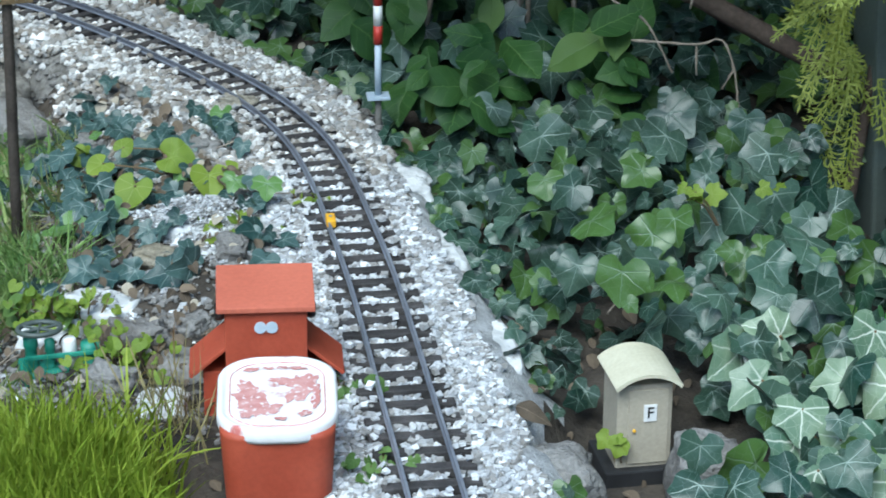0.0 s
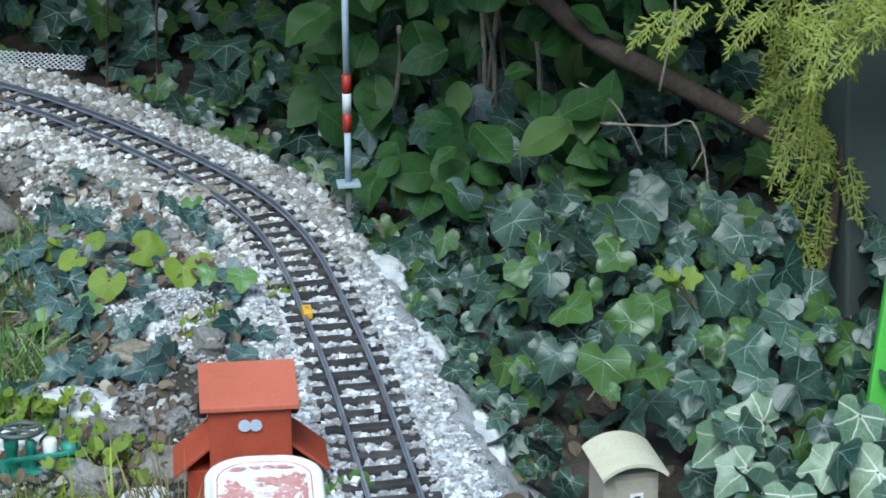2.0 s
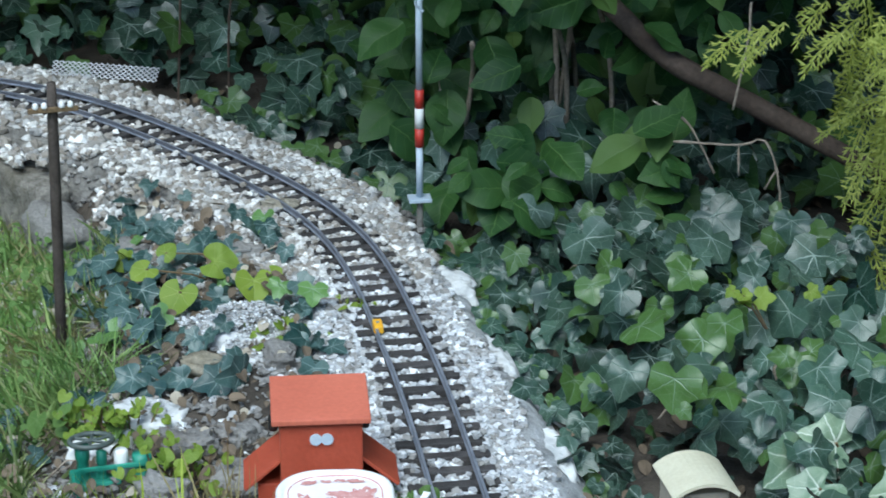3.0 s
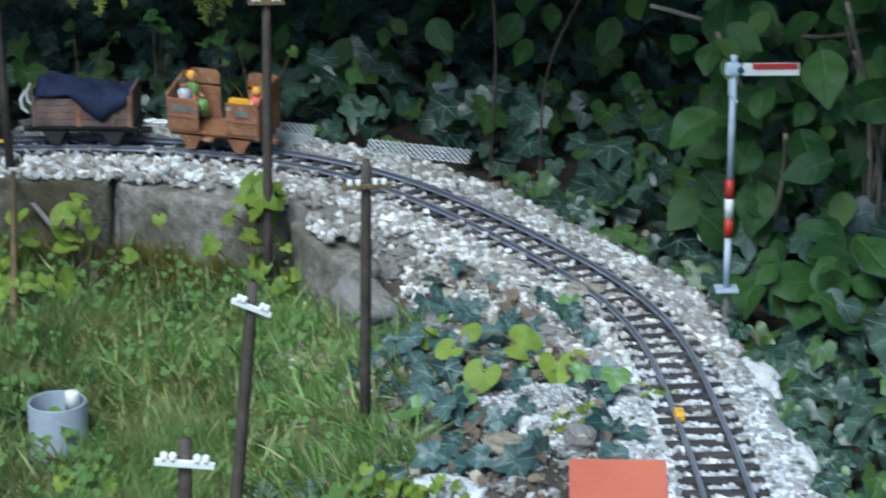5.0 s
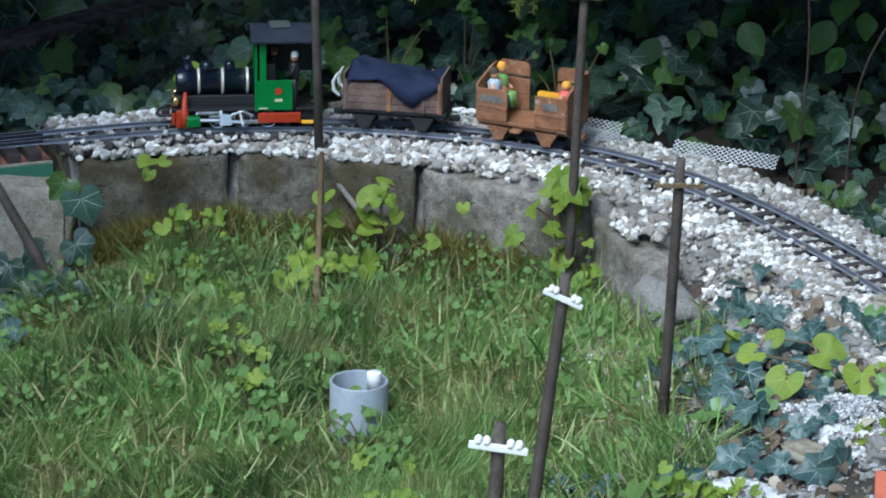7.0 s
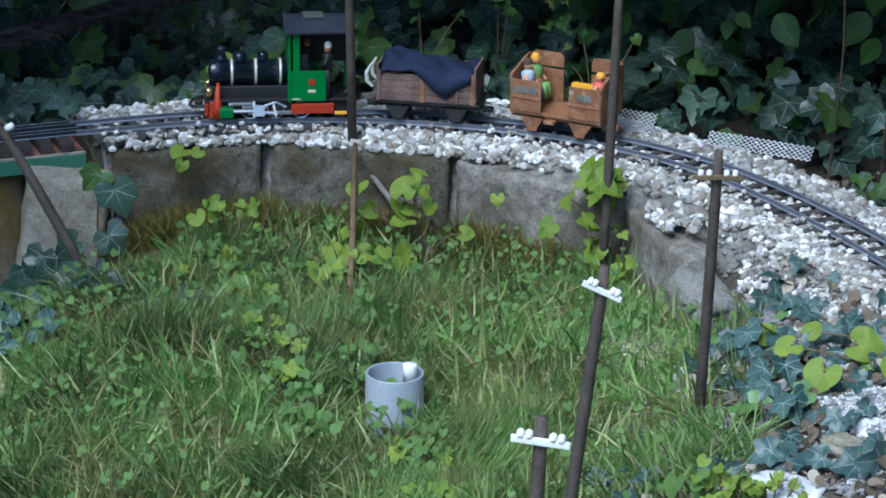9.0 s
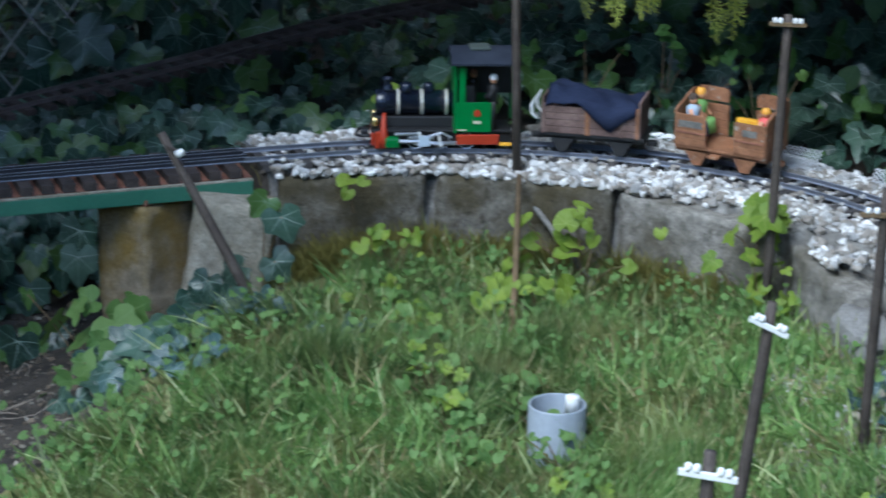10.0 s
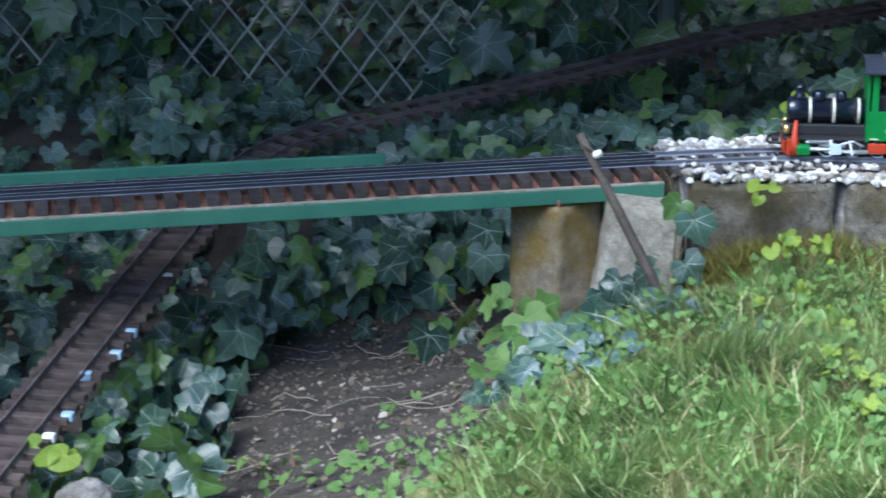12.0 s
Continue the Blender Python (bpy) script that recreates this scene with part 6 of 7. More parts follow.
def leaf_mesh(name, places, normals, tip_ways, sizes, shape, mat, curl=0.18, seed=3, rings=(1.0,), ripple=0.05):
    """Many leaves in one mesh: each is a fan round a point on its midrib, folded, curled and rippled."""
    r = np.random.default_rng(seed)
    out = np.array(shape, float)
    k, m = len(out), len(rings)
    hub = np.array([[0.0, 0.22]])
    flat = np.vstack([hub] + [hub + (out - hub) * q for q in rings])
    n = len(places)
    N = np.asarray(normals, float)
    N = N / np.linalg.norm(N, axis=1, keepdims=True)
    T = np.asarray(tip_ways, float)
    T = T - N * (T * N).sum(1, keepdims=True)
    T = T / (np.linalg.norm(T, axis=1, keepdims=True) + 1e-9)
    S = np.cross(T, N)
    u, v = flat[:, 0][None], flat[:, 1][None]
    c = curl * r.uniform(0.1, 1.8, (n, 1))
    fold = r.uniform(-0.1, 0.38, (n, 1))
    f1, f2, f3 = r.uniform(0, 6.28, (3, n, 1))
    amp = ripple * r.uniform(0.4, 1.5, (n, 1))
    w = -c * (v - 0.2) ** 2 + fold * np.abs(u) - 0.4 * c * u * u + amp * np.sin(5.5 * u + f1) * np.cos(4.5 * v + f2) + 0.5 * amp * np.sin(9 * v + f3)
    size = np.asarray(sizes)[:, None, None]
    spread = r.uniform(0.85, 1.12, (n, 1))
    skew = r.normal(0, 0.06, (n, 1))
    P = np.asarray(places)[:, None] + size * (S[:, None] * (u * spread + skew * v)[..., None] + T[:, None] * (v * np.ones((n, 1)))[..., None] + N[:, None] * w[..., None])
    idx, nxt = np.arange(k), (np.arange(k) + 1) % k
    tri = [np.stack([np.zeros(k, int), idx + 1, nxt + 1], -1)]
    for q in range(1, m):
        lo, hi = 1 + (q - 1) * k, 1 + q * k
        tri += [np.stack([lo + idx, hi + idx, hi + nxt], -1), np.stack([lo + idx, hi + nxt, lo + nxt], -1)]
    tri = np.concatenate(tri)
    F = (tri[None] + (np.arange(n) * len(flat))[:, None, None]).reshape(-1, 3)
    me = bpy.data.meshes.new(name)
    me.vertices.add(n * len(flat))
    me.vertices.foreach_set("co", P.astype(np.float32).ravel())
    me.loops.add(F.size)
    me.loops.foreach_set("vertex_index", F.astype(np.int32).ravel())
    me.polygons.add(len(F))
    me.polygons.foreach_set("loop_start", np.arange(0, F.size, 3, dtype=np.int32))
    me.update(calc_edges=True)
    uv = me.uv_layers.new(name="UVMap")
    uv.data.foreach_set("uv", np.tile(flat, (n, 1))[F.reshape(-1)].astype(np.float32).ravel())
    me.polygons.foreach_set("use_smooth", np.ones(len(F), dtype=bool))
    me.materials.append(mat)
    return me


def leaves(name, places, normals, tip_ways, sizes, shape, mat, label="", category="", parent=None, curl=0.18, seed=3, rings=(1.0,), ripple=0.05):
    ob = new(name, leaf_mesh(name, places, normals, tip_ways, sizes, shape, mat, curl, seed, rings, ripple))
    ob.parent = parent
    return tagged(ob, label, category, kind="stuff") if label else tagged(ob, kind="stuff")


def blade_mesh(name, places, normals, ways, sizes, half, mat, seed):
    """Grass blades: narrow arching strips that taper to a point."""
    r = np.random.default_rng(seed)
    n = len(places)
    T = np.asarray(ways, float)
    T = T / np.linalg.norm(T, axis=1, keepdims=True)
    N = np.asarray(normals, float)
    N = N - T * (T * N).sum(1, keepdims=True)
    N = N / (np.linalg.norm(N, axis=1, keepdims=True) + 1e-9)
    S = np.cross(T, N)
    v = np.array([0, 0, 0.4, 0.4, 0.75, 0.75, 1.0])
    u = np.array([-0.8, 0.8, -1, 1, -0.7, 0.7, 0.0])
    bend = r.uniform(0.05, 0.75, (n, 1))
    size = np.asarray(sizes)[:, None, None]
    wide = (half * r.uniform(0.6, 1.3, n))[:, None, None]
    along = v - 0.25 * bend * v**2
    P = np.asarray(places)[:, None] + size * (T[:, None] * along[..., None] + N[:, None] * (bend * v**2)[..., None]) + wide * S[:, None] * u[None, :, None]
    tri = np.array([[0, 1, 3], [0, 3, 2], [2, 3, 5], [2, 5, 4], [4, 5, 6]])
    F = (tri[None] + (np.arange(n) * 7)[:, None, None]).reshape(-1, 3)
    me = bpy.data.meshes.new(name)
    me.vertices.add(n * 7)
    me.vertices.foreach_set("co", P.astype(np.float32).ravel())
    me.loops.add(F.size)
    me.loops.foreach_set("vertex_index", F.astype(np.int32).ravel())
    me.polygons.add(len(F))
    me.polygons.foreach_set("loop_start", np.arange(0, F.size, 3, dtype=np.int32))
    me.update(calc_edges=True)
    uv = me.uv_layers.new(name="UVMap")
    flat = np.stack([0.2 + u * 0.1, v], -1)
    uv.data.foreach_set("uv", np.tile(flat, (n, 1))[F.reshape(-1)].astype(np.float32).ravel())
    me.polygons.foreach_set("use_smooth", np.ones(len(F), dtype=bool))
    me.materials.append(mat)
    return me


rng = np.random.default_rng(11)


def scatter(n, x0, x1, y0, y1, keep):
    p = np.stack([rng.uniform(x0, x1, n), rng.uniform(y0, y1, n)], -1)
    return p[keep(p[:, 0], p[:, 1])]


def facing(n, up=0.75, front=0.6, loose=0.5):
    return np.stack([rng.normal(0, loose, n), -front + rng.normal(0, loose, n), up + rng.normal(0, loose * 0.6, n)], -1)


def tips(n, loose=0.6):
    return np.stack([rng.normal(0, loose, n), -0.6 + rng.normal(0, 0.4, n), -0.8 + rng.normal(0, 0.3, n)], -1)


def single_leaves(parent, name, places, normals, tip_ways, sizes, shape, mat, curl=0.2, seed=1, kinds=6):
    """Leaves as objects of their own, out of a few shared shapes."""
    one = np.array([[0.0, 0.0, 0.0]])
    fine = rounded_outline(shape, 2)
    forms = [leaf_mesh(name, one, [[0, 0, 1]], [[0, 1, 0]], [1.0], fine, mat, curl, seed + i, (0.5, 1.0)) for i in range(kinds)]
    for i, (p, nn, tt, s) in enumerate(zip(places, normals, tip_ways, sizes)):
        z = Vector(nn).normalized()
        y = (Vector(tt) - z * Vector(tt).dot(z)).normalized()
        m = Matrix((y.cross(z), y, z)).transposed().to_4x4()
        ob = shared(name, forms[i % kinds], parent, Matrix.Translation(Vector(p)) @ m @ Matrix.Scale(float(s), 4))


def bank(x, y):
    """Where ivy covers the ground outside the line."""
    d, at, side = near_line(x, y, MAIN)
    dl, _, _ = near_line(x, y, LOWER)
    end = at >= len(MAIN) - 4
    out = (side > 0) & (d > shoulder(y) + 0.022 + 0.014 * bumps(x, y, 0.1, 4.0)) & ~end
    across = (x - BRIDGE_A[0]) * bn[0] + (y - BRIDGE_A[1]) * bn[1]
    bare = ((x + 1.45) / 0.27) ** 2 + ((y - 2.52) / 0.46) ** 2 < 1 + 0.25 * bumps(x, y, 0.12)
    left = end & ((across < -0.03) | (x < -1.45)) & ~bare
    clear = ((x - 0.222) / 0.1) ** 2 + ((y - 1.81) / 0.115) ** 2 > 1
    open_air = ((x - 0.41) / 0.15) ** 2 + ((y - 2.56) / 0.13) ** 2 < 1
    by_post = ((x - 0.47) / 0.045) ** 2 + ((y - 2.24) / 0.12) ** 2 < 1
    netting = open_air | by_post | (d < 0.23) & (x > -0.78) & (x < -0.28) & (y > 2.9)
    return (out & clear & ~netting | left) & (dl > 0.06)


def ivy_scatter(n, x0, x1, y0, y1, low, high, small, big):
    p = scatter(n, x0, x1, y0, y1, bank)
    d, _, _ = near_line(p[:, 0], p[:, 1], MAIN)
    dl, _, _ = near_line(p[:, 0], p[:, 1], LOWER)
    lift = step(np.minimum(d - shoulder(p[:, 1]) + 0.1, dl + 0.06), 0.12, 0.24)
    h = land(p[:, 0], p[:, 1]) + (0.012 + lift * rng.uniform(low, high, len(p)))
    far_edge = (p[:, 1] > 1.5 + 0.12 * (1 + bumps(p[:, 0], p[:, 1], 0.3))) & (p[:, 0] < 0.85 + 0.2 * bumps(p[:, 0], p[:, 1], 0.3) + 0.5 * step(p[:, 1], 2.4, 3.2))
    p, d, dl, lift, h = p[far_edge], d[far_edge], dl[far_edge], lift[far_edge], h[far_edge]
    return np.c_[p, h], rng.uniform(small, big, len(p)) * (0.7 + 0.3 * lift)


ivy = thing("ivy_plant", "dense dark green ivy with pale veins over the bank", "ivy")
P3, s = ivy_scatter(2900, -0.3, 1.1, 1.5, 3.0, -0.01, 0.085, 0.012, 0.033)
for cut, pick in ((0.3, slice(0, None, 2)), (0.85, slice(1, None, 2))):
    q = P3[pick]
    leaves("foliage", q, facing(len(q), up=0.6, front=0.8, loose=0.6), tips(len(q), 0.9), s[pick], rounded_outline(ivy_shape(cut), 2), M["ivy"], parent=ivy, seed=5 + int(cut * 10), rings=(0.5, 1.0), curl=0.26, ripple=0.07)
P3, s = ivy_scatter(10500, -3.4, 1.4, 2.2, 5.6, 0.0, 0.10, 0.02, 0.046)
leaves("foliage", P3, facing(len(P3)), tips(len(P3)), s, ivy_shape(), M["ivy"], parent=ivy, seed=6)
P3, s = ivy_scatter(760, 0.02, 0.58, 1.62, 2.62, 0.05, 0.115, 0.013, 0.037)
P3, s = P3[:300], s[:300]
for cut, pick in ((0.25, slice(0, None, 2)), (0.8, slice(1, None, 2))):
    q = P3[pick]
    single_leaves(ivy, "leaf", q, facing(len(q), up=0.6, front=0.85, loose=0.5), tips(len(q), 0.9), s[pick], ivy_shape(cut), M["ivy"], curl=0.28, seed=21 + int(cut * 10))
P3, s = ivy_scatter(800, -2.3, -1.2, 2.9, 3.45, 0.0, 0.09, 0.026, 0.048)
leaves("foliage", P3, facing(len(P3), up=0.35, front=0.9, loose=0.4), tips(len(P3)), s, ivy_shape(0.7), M["ivy"], parent=ivy, seed=9)
# ivy climbing on the fence
q = np.stack([rng.uniform(0, 1.95, 1100), rng.uniform(0, 0.8, 1100)], -1)
open_mesh = (q[:, 0] > 0.98) & (q[:, 0] < 1.5) & (q[:, 1] > 0.1)
q = q[~open_mesh & ~((q[:, 0] > 0.66) & (q[:, 0] < 0.74)) | (rng.random(1100) < 0.05)]
ca, sa = math.cos(radians(36)), math.sin(radians(36))
P3 = np.c_[-3.35 + q[:, 0] * ca + 0.03 * sa, 3.1 + q[:, 0] * sa - 0.03, -0.42 + q[:, 1]]
P3[:, 1] += rng.uniform(-0.05, 0.25, len(P3)) * np.where(rng.random(len(P3)) < 0.6, 1, 0.1)
nn = facing(len(P3), up=0.35, front=0.8)
nn[:, 0] += 0.5
leaves("foliage", P3, nn, tips(len(P3)), rng.uniform(0.04, 0.075, len(P3)), ivy_shape(), M["ivy"], parent=ivy, seed=8)
# runners
for n in range(26):
    x, y = rng.uniform(0.15, 0.55), rng.uniform(1.7, 2.5)
    a = rng.uniform(0, 6.28)
    pts = [(x + math.cos(a) * t * 0.16 + 0.012 * math.sin(t * 7), y + math.sin(a) * t * 0.16, float(land(x + math.cos(a) * t * 0.16, y + math.sin(a) * t * 0.16)) + 0.035 + 0.03 * math.sin(t * 3)) for t in np.linspace(0, 1, 9)]
    tail = np.array(pts)
    if bank(tail[:, 0], tail[:, 1]).all() and math.hypot(x - 0.225, y - 1.8) > 0.2:
        bm = bmesh.new()
        tube(bm, pts, 0.0014, 5)
        part("runner", bm, M["twig"], ivy)

# broad-leaved shrub behind the signal
shrub_low = 34
shrub = thing("shrub", "broad-leaved green shrub with matt oval leaves", "shrub")
for n in range(9):
    x, y = rng.uniform(0.0, 0.3), rng.uniform(2.7, 2.9)
    top = (x + rng.uniform(-0.06, 0.06), y - rng.uniform(0.02, 0.12), rng.uniform(0.12, 0.3))
    bm = bmesh.new()
    tube(bm, spline([(x, y, -0.1), ((x + top[0]) / 2 + 0.015, y, top[2] * 0.45), top], 0.02).tolist(), 0.003, 6, wobble=0.3)
    smooth(part("stem", bm, M["twig"], shrub))
n = 230
P3 = np.stack([rng.uniform(-0.06, 0.33, n), rng.uniform(2.57, 2.95, n), rng.uniform(-0.03, 0.27, n)], -1)
low = np.stack([rng.uniform(0.04, 0.27, shrub_low), rng.uniform(2.44, 2.58, shrub_low), rng.uniform(0.0, 0.1, shrub_low)], -1)
P3 = np.concatenate([P3[(P3[:, 0] > 0.02) | (P3[:, 1] > 2.62)], low])
nn = np.stack([rng.normal(0, 0.35, len(P3)), -0.75 + rng.normal(0, 0.25, len(P3)), 0.6 + rng.normal(0, 0.25, len(P3))], -1)
tt = np.stack([rng.normal(0, 0.9, len(P3)), -0.3 + rng.normal(0, 0.4, len(P3)), -0.6 + rng.normal(0, 0.7, len(P3))], -1)
single_leaves(shrub, "leaf", P3, nn, tt, rng.uniform(0.026, 0.07, len(P3)), broad_shape(), M["broad"], curl=0.12, seed=31)
n = 150
P3 = np.stack([rng.uniform(-0.75, 0.6, n), rng.uniform(2.95, 3.7, n), rng.uniform(-0.06, 0.16, n)], -1)
P3 = P3[bank(P3[:, 0], P3[:, 1]) & (near_line(P3[:, 0], P3[:, 1], MAIN)[0] > 0.3)]
leaves("foliage", P3, facing(len(P3)), tips(len(P3)), rng.uniform(0.03, 0.06, len(P3)), broad_shape(), M["broad"], parent=shrub, seed=33)


# young bright leaves: on the wall, in the lawn and among the stones
def young_plant(x, y, z, wide, tall, n, small, big, label, shape=None, mat="young", name="young_ivy", seed=1, stalks=True):
    t = thing(name, label, "plant", group="young plants")
    r = np.random.default_rng(seed)
    P = np.stack([r.normal(x, wide * 0.5, n), r.normal(y, wide * 0.3, n), r.uniform(z, z + tall, n)], -1)
    nn = np.stack([r.normal(0, 0.55, n), -0.6 + r.normal(0, 0.45, n), 0.75 + r.normal(0, 0.35, n)], -1)
    tt = np.stack([r.normal(0, 0.8, n), -0.5 + r.normal(0, 0.4, n), -0.6 + r.normal(0, 0.4, n)], -1)
    single_leaves(t, "leaf", P, nn, tt, r.uniform(small * 0.6, big, n), shape or heart_shape(), M[mat], seed=seed, kinds=4)
    for p in P[: max(2, n // 2) if stalks else 3]:
        bm = bmesh.new()
        foot = (x + (p[0] - x) * 0.3, y + 0.01, z - 0.03)
        tube(bm, [foot, ((foot[0] + p[0]) / 2, (foot[1] + p[1]) / 2, (foot[2] + p[2]) / 2 + 0.006), tuple(p)], 0.0009, 5)
        part("stalk", bm, M["stick"], t)
    return t


def lawn_area(x, y):
    d, at, side = near_line(x, y, MAIN)
    wd, wat, ws = near_line(x, y, WALL)
    end = at >= len(MAIN) - 4
    inside = ((side < 0) | end) & (x < -0.34 - 0.05 * bumps(x, y, 0.2)) & (x > -1.135 + 0.05 * bumps(x, y, 0.3) + 0.075 * step(y, 2.3, 2.9)) & (d > 0.1)
    return inside & ~((ws > 0) & (y > 2.58)) & (wd > 0.006) & (y < 2.91)


GREEN = "bright yellow green young ivy leaves on thin stalks"
young_plant(-0.565, 2.81, -0.025, 0.055, 0.045, 16, 0.02, 0.031, GREEN, ivy_shape(), seed=1)
young_plant(-0.552, 2.77, -0.09, 0.05, 0.06, 12, 0.016, 0.028, GREEN, ivy_shape(), seed=2)
young_plant(-0.79, 2.83, -0.085, 0.06, 0.065, 14, 0.02, 0.033, GREEN, seed=3)
young_plant(-1.085, 2.815, -0.03, 0.02, 0.02, 3, 0.018, 0.024, GREEN, seed=4)
young_plant(-1.01, 2.75, -0.075, 0.05, 0.03, 10, 0.011, 0.021, GREEN, seed=5)
for n, (x, z) in enumerate(((-0.791, 0.042), (-0.8, 0.075), (-0.66, 0.035), (-0.906, 0.07))):
    young_plant(x, 3.25, z - 0.03, 0.1, 0.07, 7, 0.01, 0.019, "mottled light green leaves in the shade", ivy_shape(0.3), mat="broad", seed=170 + n, name="leafy_shoot", stalks=False)
young_plant(-0.48, 2.73, -0.09, 0.035, 0.02, 3, 0.03, 0.036, GREEN, seed=6)
young_plant(-0.435, 2.68, -0.09, 0.02, 0.02, 3, 0.02, 0.026, GREEN, seed=7)
young_plant(-1.0, 2.58, -0.095, 0.04, 0.02, 6, 0.012, 0.02, GREEN, seed=8)
young_plant(-0.845, 2.74, -0.09, 0.03, 0.02, 3, 0.018, 0.024, GREEN, seed=9)
young_plant(-0.81, 2.70, -0.09, 0.09, 0.03, 12, 0.018, 0.03, GREEN, seed=10)
young_plant(-0.85, 2.61, -0.09, 0.03, 0.02, 3, 0.016, 0.024, GREEN, seed=12)
big = thing("young_ivy", "large bright green young ivy leaves among pale stones", "plant", group="young plants")
spots = [(-0.21, 2.37, -0.003), (-0.237, 2.289, -0.003), (-0.167, 2.319, -0.003), (-0.277, 2.356, -0.006), (-0.264, 2.412, -0.01), (-0.152, 2.357, -0.01)]
single_leaves(big, "leaf", spots, [(0.1, -0.7, 0.7), (-0.2, -0.75, 0.6), (0.25, -0.6, 0.7), (-0.1, -0.5, 0.8), (0, -0.6, 0.7), (0.2, -0.4, 0.8)], [(0.5, -0.3, 0.2), (-0.3, -0.6, -0.5), (0.1, -0.6, -0.6), (-0.5, -0.4, -0.2), (0.3, 0.2, 0.3), (0.5, -0.4, 0.1)], [0.032, 0.03, 0.031, 0.022, 0.018, 0.018], rounded_outline(heart_shape(), 2), M["young"], seed=13)
for p in spots:
    bm = bmesh.new()
    tube(bm, [(-0.19, 2.41, -0.05), ((p[0] - 0.19) / 2, p[1] + 0.01, -0.015), tuple(p)], 0.001, 5)
    part("stalk", bm, M["stick"], big)
young_plant(-0.295, 2.45, -0.05, 0.03, 0.02, 4, 0.018, 0.03, GREEN, seed=15)
young_plant(-0.295, 2.045, -0.045, 0.06, 0.03, 9, 0.022, 0.034, "soft pale green round leaves behind the toy", mat="soft", seed=16)
young_plant(-0.008, 1.855, -0.03, 0.03, 0.03, 44, 0.006, 0.011, "small leafy green weed beside the track", mat="soft", seed=17, name="weed")
young_plant(0.012, 1.72, -0.03, 0.035, 0.03, 40, 0.006, 0.012, "small leafy green weed beside the track", mat="soft", seed=18, name="weed")
young_plant(-0.068, 2.27, -0.016, 0.02, 0.016, 16, 0.006, 0.011, "small leafy green weed beside the track", seed=19, name="weed")
for n, (x, y) in enumerate(((-0.191, 1.956), (-0.256, 2.032), (-0.285, 2.033), (-0.137, 2.212), (-0.213, 1.933))):
    young_plant(x, y, -0.04, 0.05, 0.035, 34, 0.006, 0.013, "small leafy green weed between stones", seed=20 + n * 7, name="weed")
young_plant(0.33, 2.17, 0.035, 0.06, 0.012, 7, 0.012, 0.018, "short row of lime green young leaves on a runner", ivy_shape(), seed=22)
young_plant(0.213, 1.835, -0.05, 0.024, 0.02, 4, 0.009, 0.014, "small yellowing ivy shoot before the cabinet", ivy_shape(0.4), seed=36)
pale = thing("pale_ivy", "large pale green ivy leaves with white veins", "plant", group="young plants")
spots = [(0.406, 1.82, 0.063), (0.383, 1.8, 0.028), (0.415, 1.78, 0.033), (0.34, 1.74, 0.033), (0.368, 1.72, 0.019), (0.398, 1.72, 0.015), (0.346, 1.68, 0.012), (0.372, 1.66, 0.013), (0.336, 1.73, 0.009), (0.401, 1.68, 0.002), (0.322, 1.84, 0.009), (0.343, 1.9, 0.021), (0.311, 1.9, 0.006)]
turn = np.random.default_rng(37)
single_leaves(pale, "leaf", spots, np.stack([turn.normal(0, 0.25, len(spots)), -0.75 + turn.normal(0, 0.15, len(spots)), 0.6 + turn.normal(0, 0.15, len(spots))], -1), np.stack([turn.normal(-0.3, 0.5, len(spots)), np.full(len(spots), -0.4), -0.5 + turn.normal(0, 0.4, len(spots))], -1), turn.uniform(0.03, 0.043, len(spots)), ivy_shape(0.55), M["pale"], curl=0.3, seed=35)
for p in spots:
    bm = bmesh.new()
    tube(bm, [(0.39, 1.82, -0.07), ((p[0] + 0.39) / 2, p[1] + 0.02, -0.03), tuple(p)], 0.0013, 6)
    part("stalk", bm, M["stick"], pale)
young_plant(-1.115, 3.12, 0.0, 0.035, 0.03, 5, 0.024, 0.034, GREEN, seed=23)
young_plant(-2.45, 3.4, -0.2, 0.04, 0.05, 6, 0.03, 0.04, GREEN, ivy_shape(), seed=24)
young_plant(-1.6, 2.0, -0.19, 0.035, 0.03, 6, 0.022, 0.032, GREEN, seed=25)
young_plant(-1.35, 2.62, -0.2, 0.06, 0.06, 9, 0.035, 0.055, "large soft green leaves at the foot of the pier", ivy_shape(), mat="soft", seed=26)
young_plant(-1.27, 2.50, -0.19, 0.06, 0.05, 10, 0.03, 0.045, "large soft green leaves at the foot of the pier", ivy_shape(), mat="soft", seed=27)
for n in range(46):
    x, y = -1.12 + 0.72 * ((n * 0.618) % 1), 1.75 + 0.98 * ((n * 0.381 + 0.2 * ((n * 0.77) % 1)) % 1)
    if lawn_area(np.array([x]), np.array([y]))[0]:
        young_plant(x, y, float(land(x, y)) + 0.028, 0.03, 0.012, 6, 0.009, 0.0155, "small green weed growing in the lawn", heart_shape() if n % 2 else ivy_shape(), mat="soft" if n % 4 else "young", seed=100 + n, name="weed")
young_plant(-1.42, 2.2, -0.228, 0.1, 0.006, 20, 0.012, 0.026, "pale green fallen leaves and seedlings on soil", broad_shape(), mat="soft", seed=28, name="seedling")
young_plant(-1.30, 2.17, -0.2, 0.09, 0.012, 20, 0.01, 0.02, "pale green seedlings on bare soil", mat="soft", seed=29, name="seedling")
young_plant(-1.6, 3.02, -0.29, 0.07, 0.04, 14, 0.012, 0.02, GREEN, seed=30)


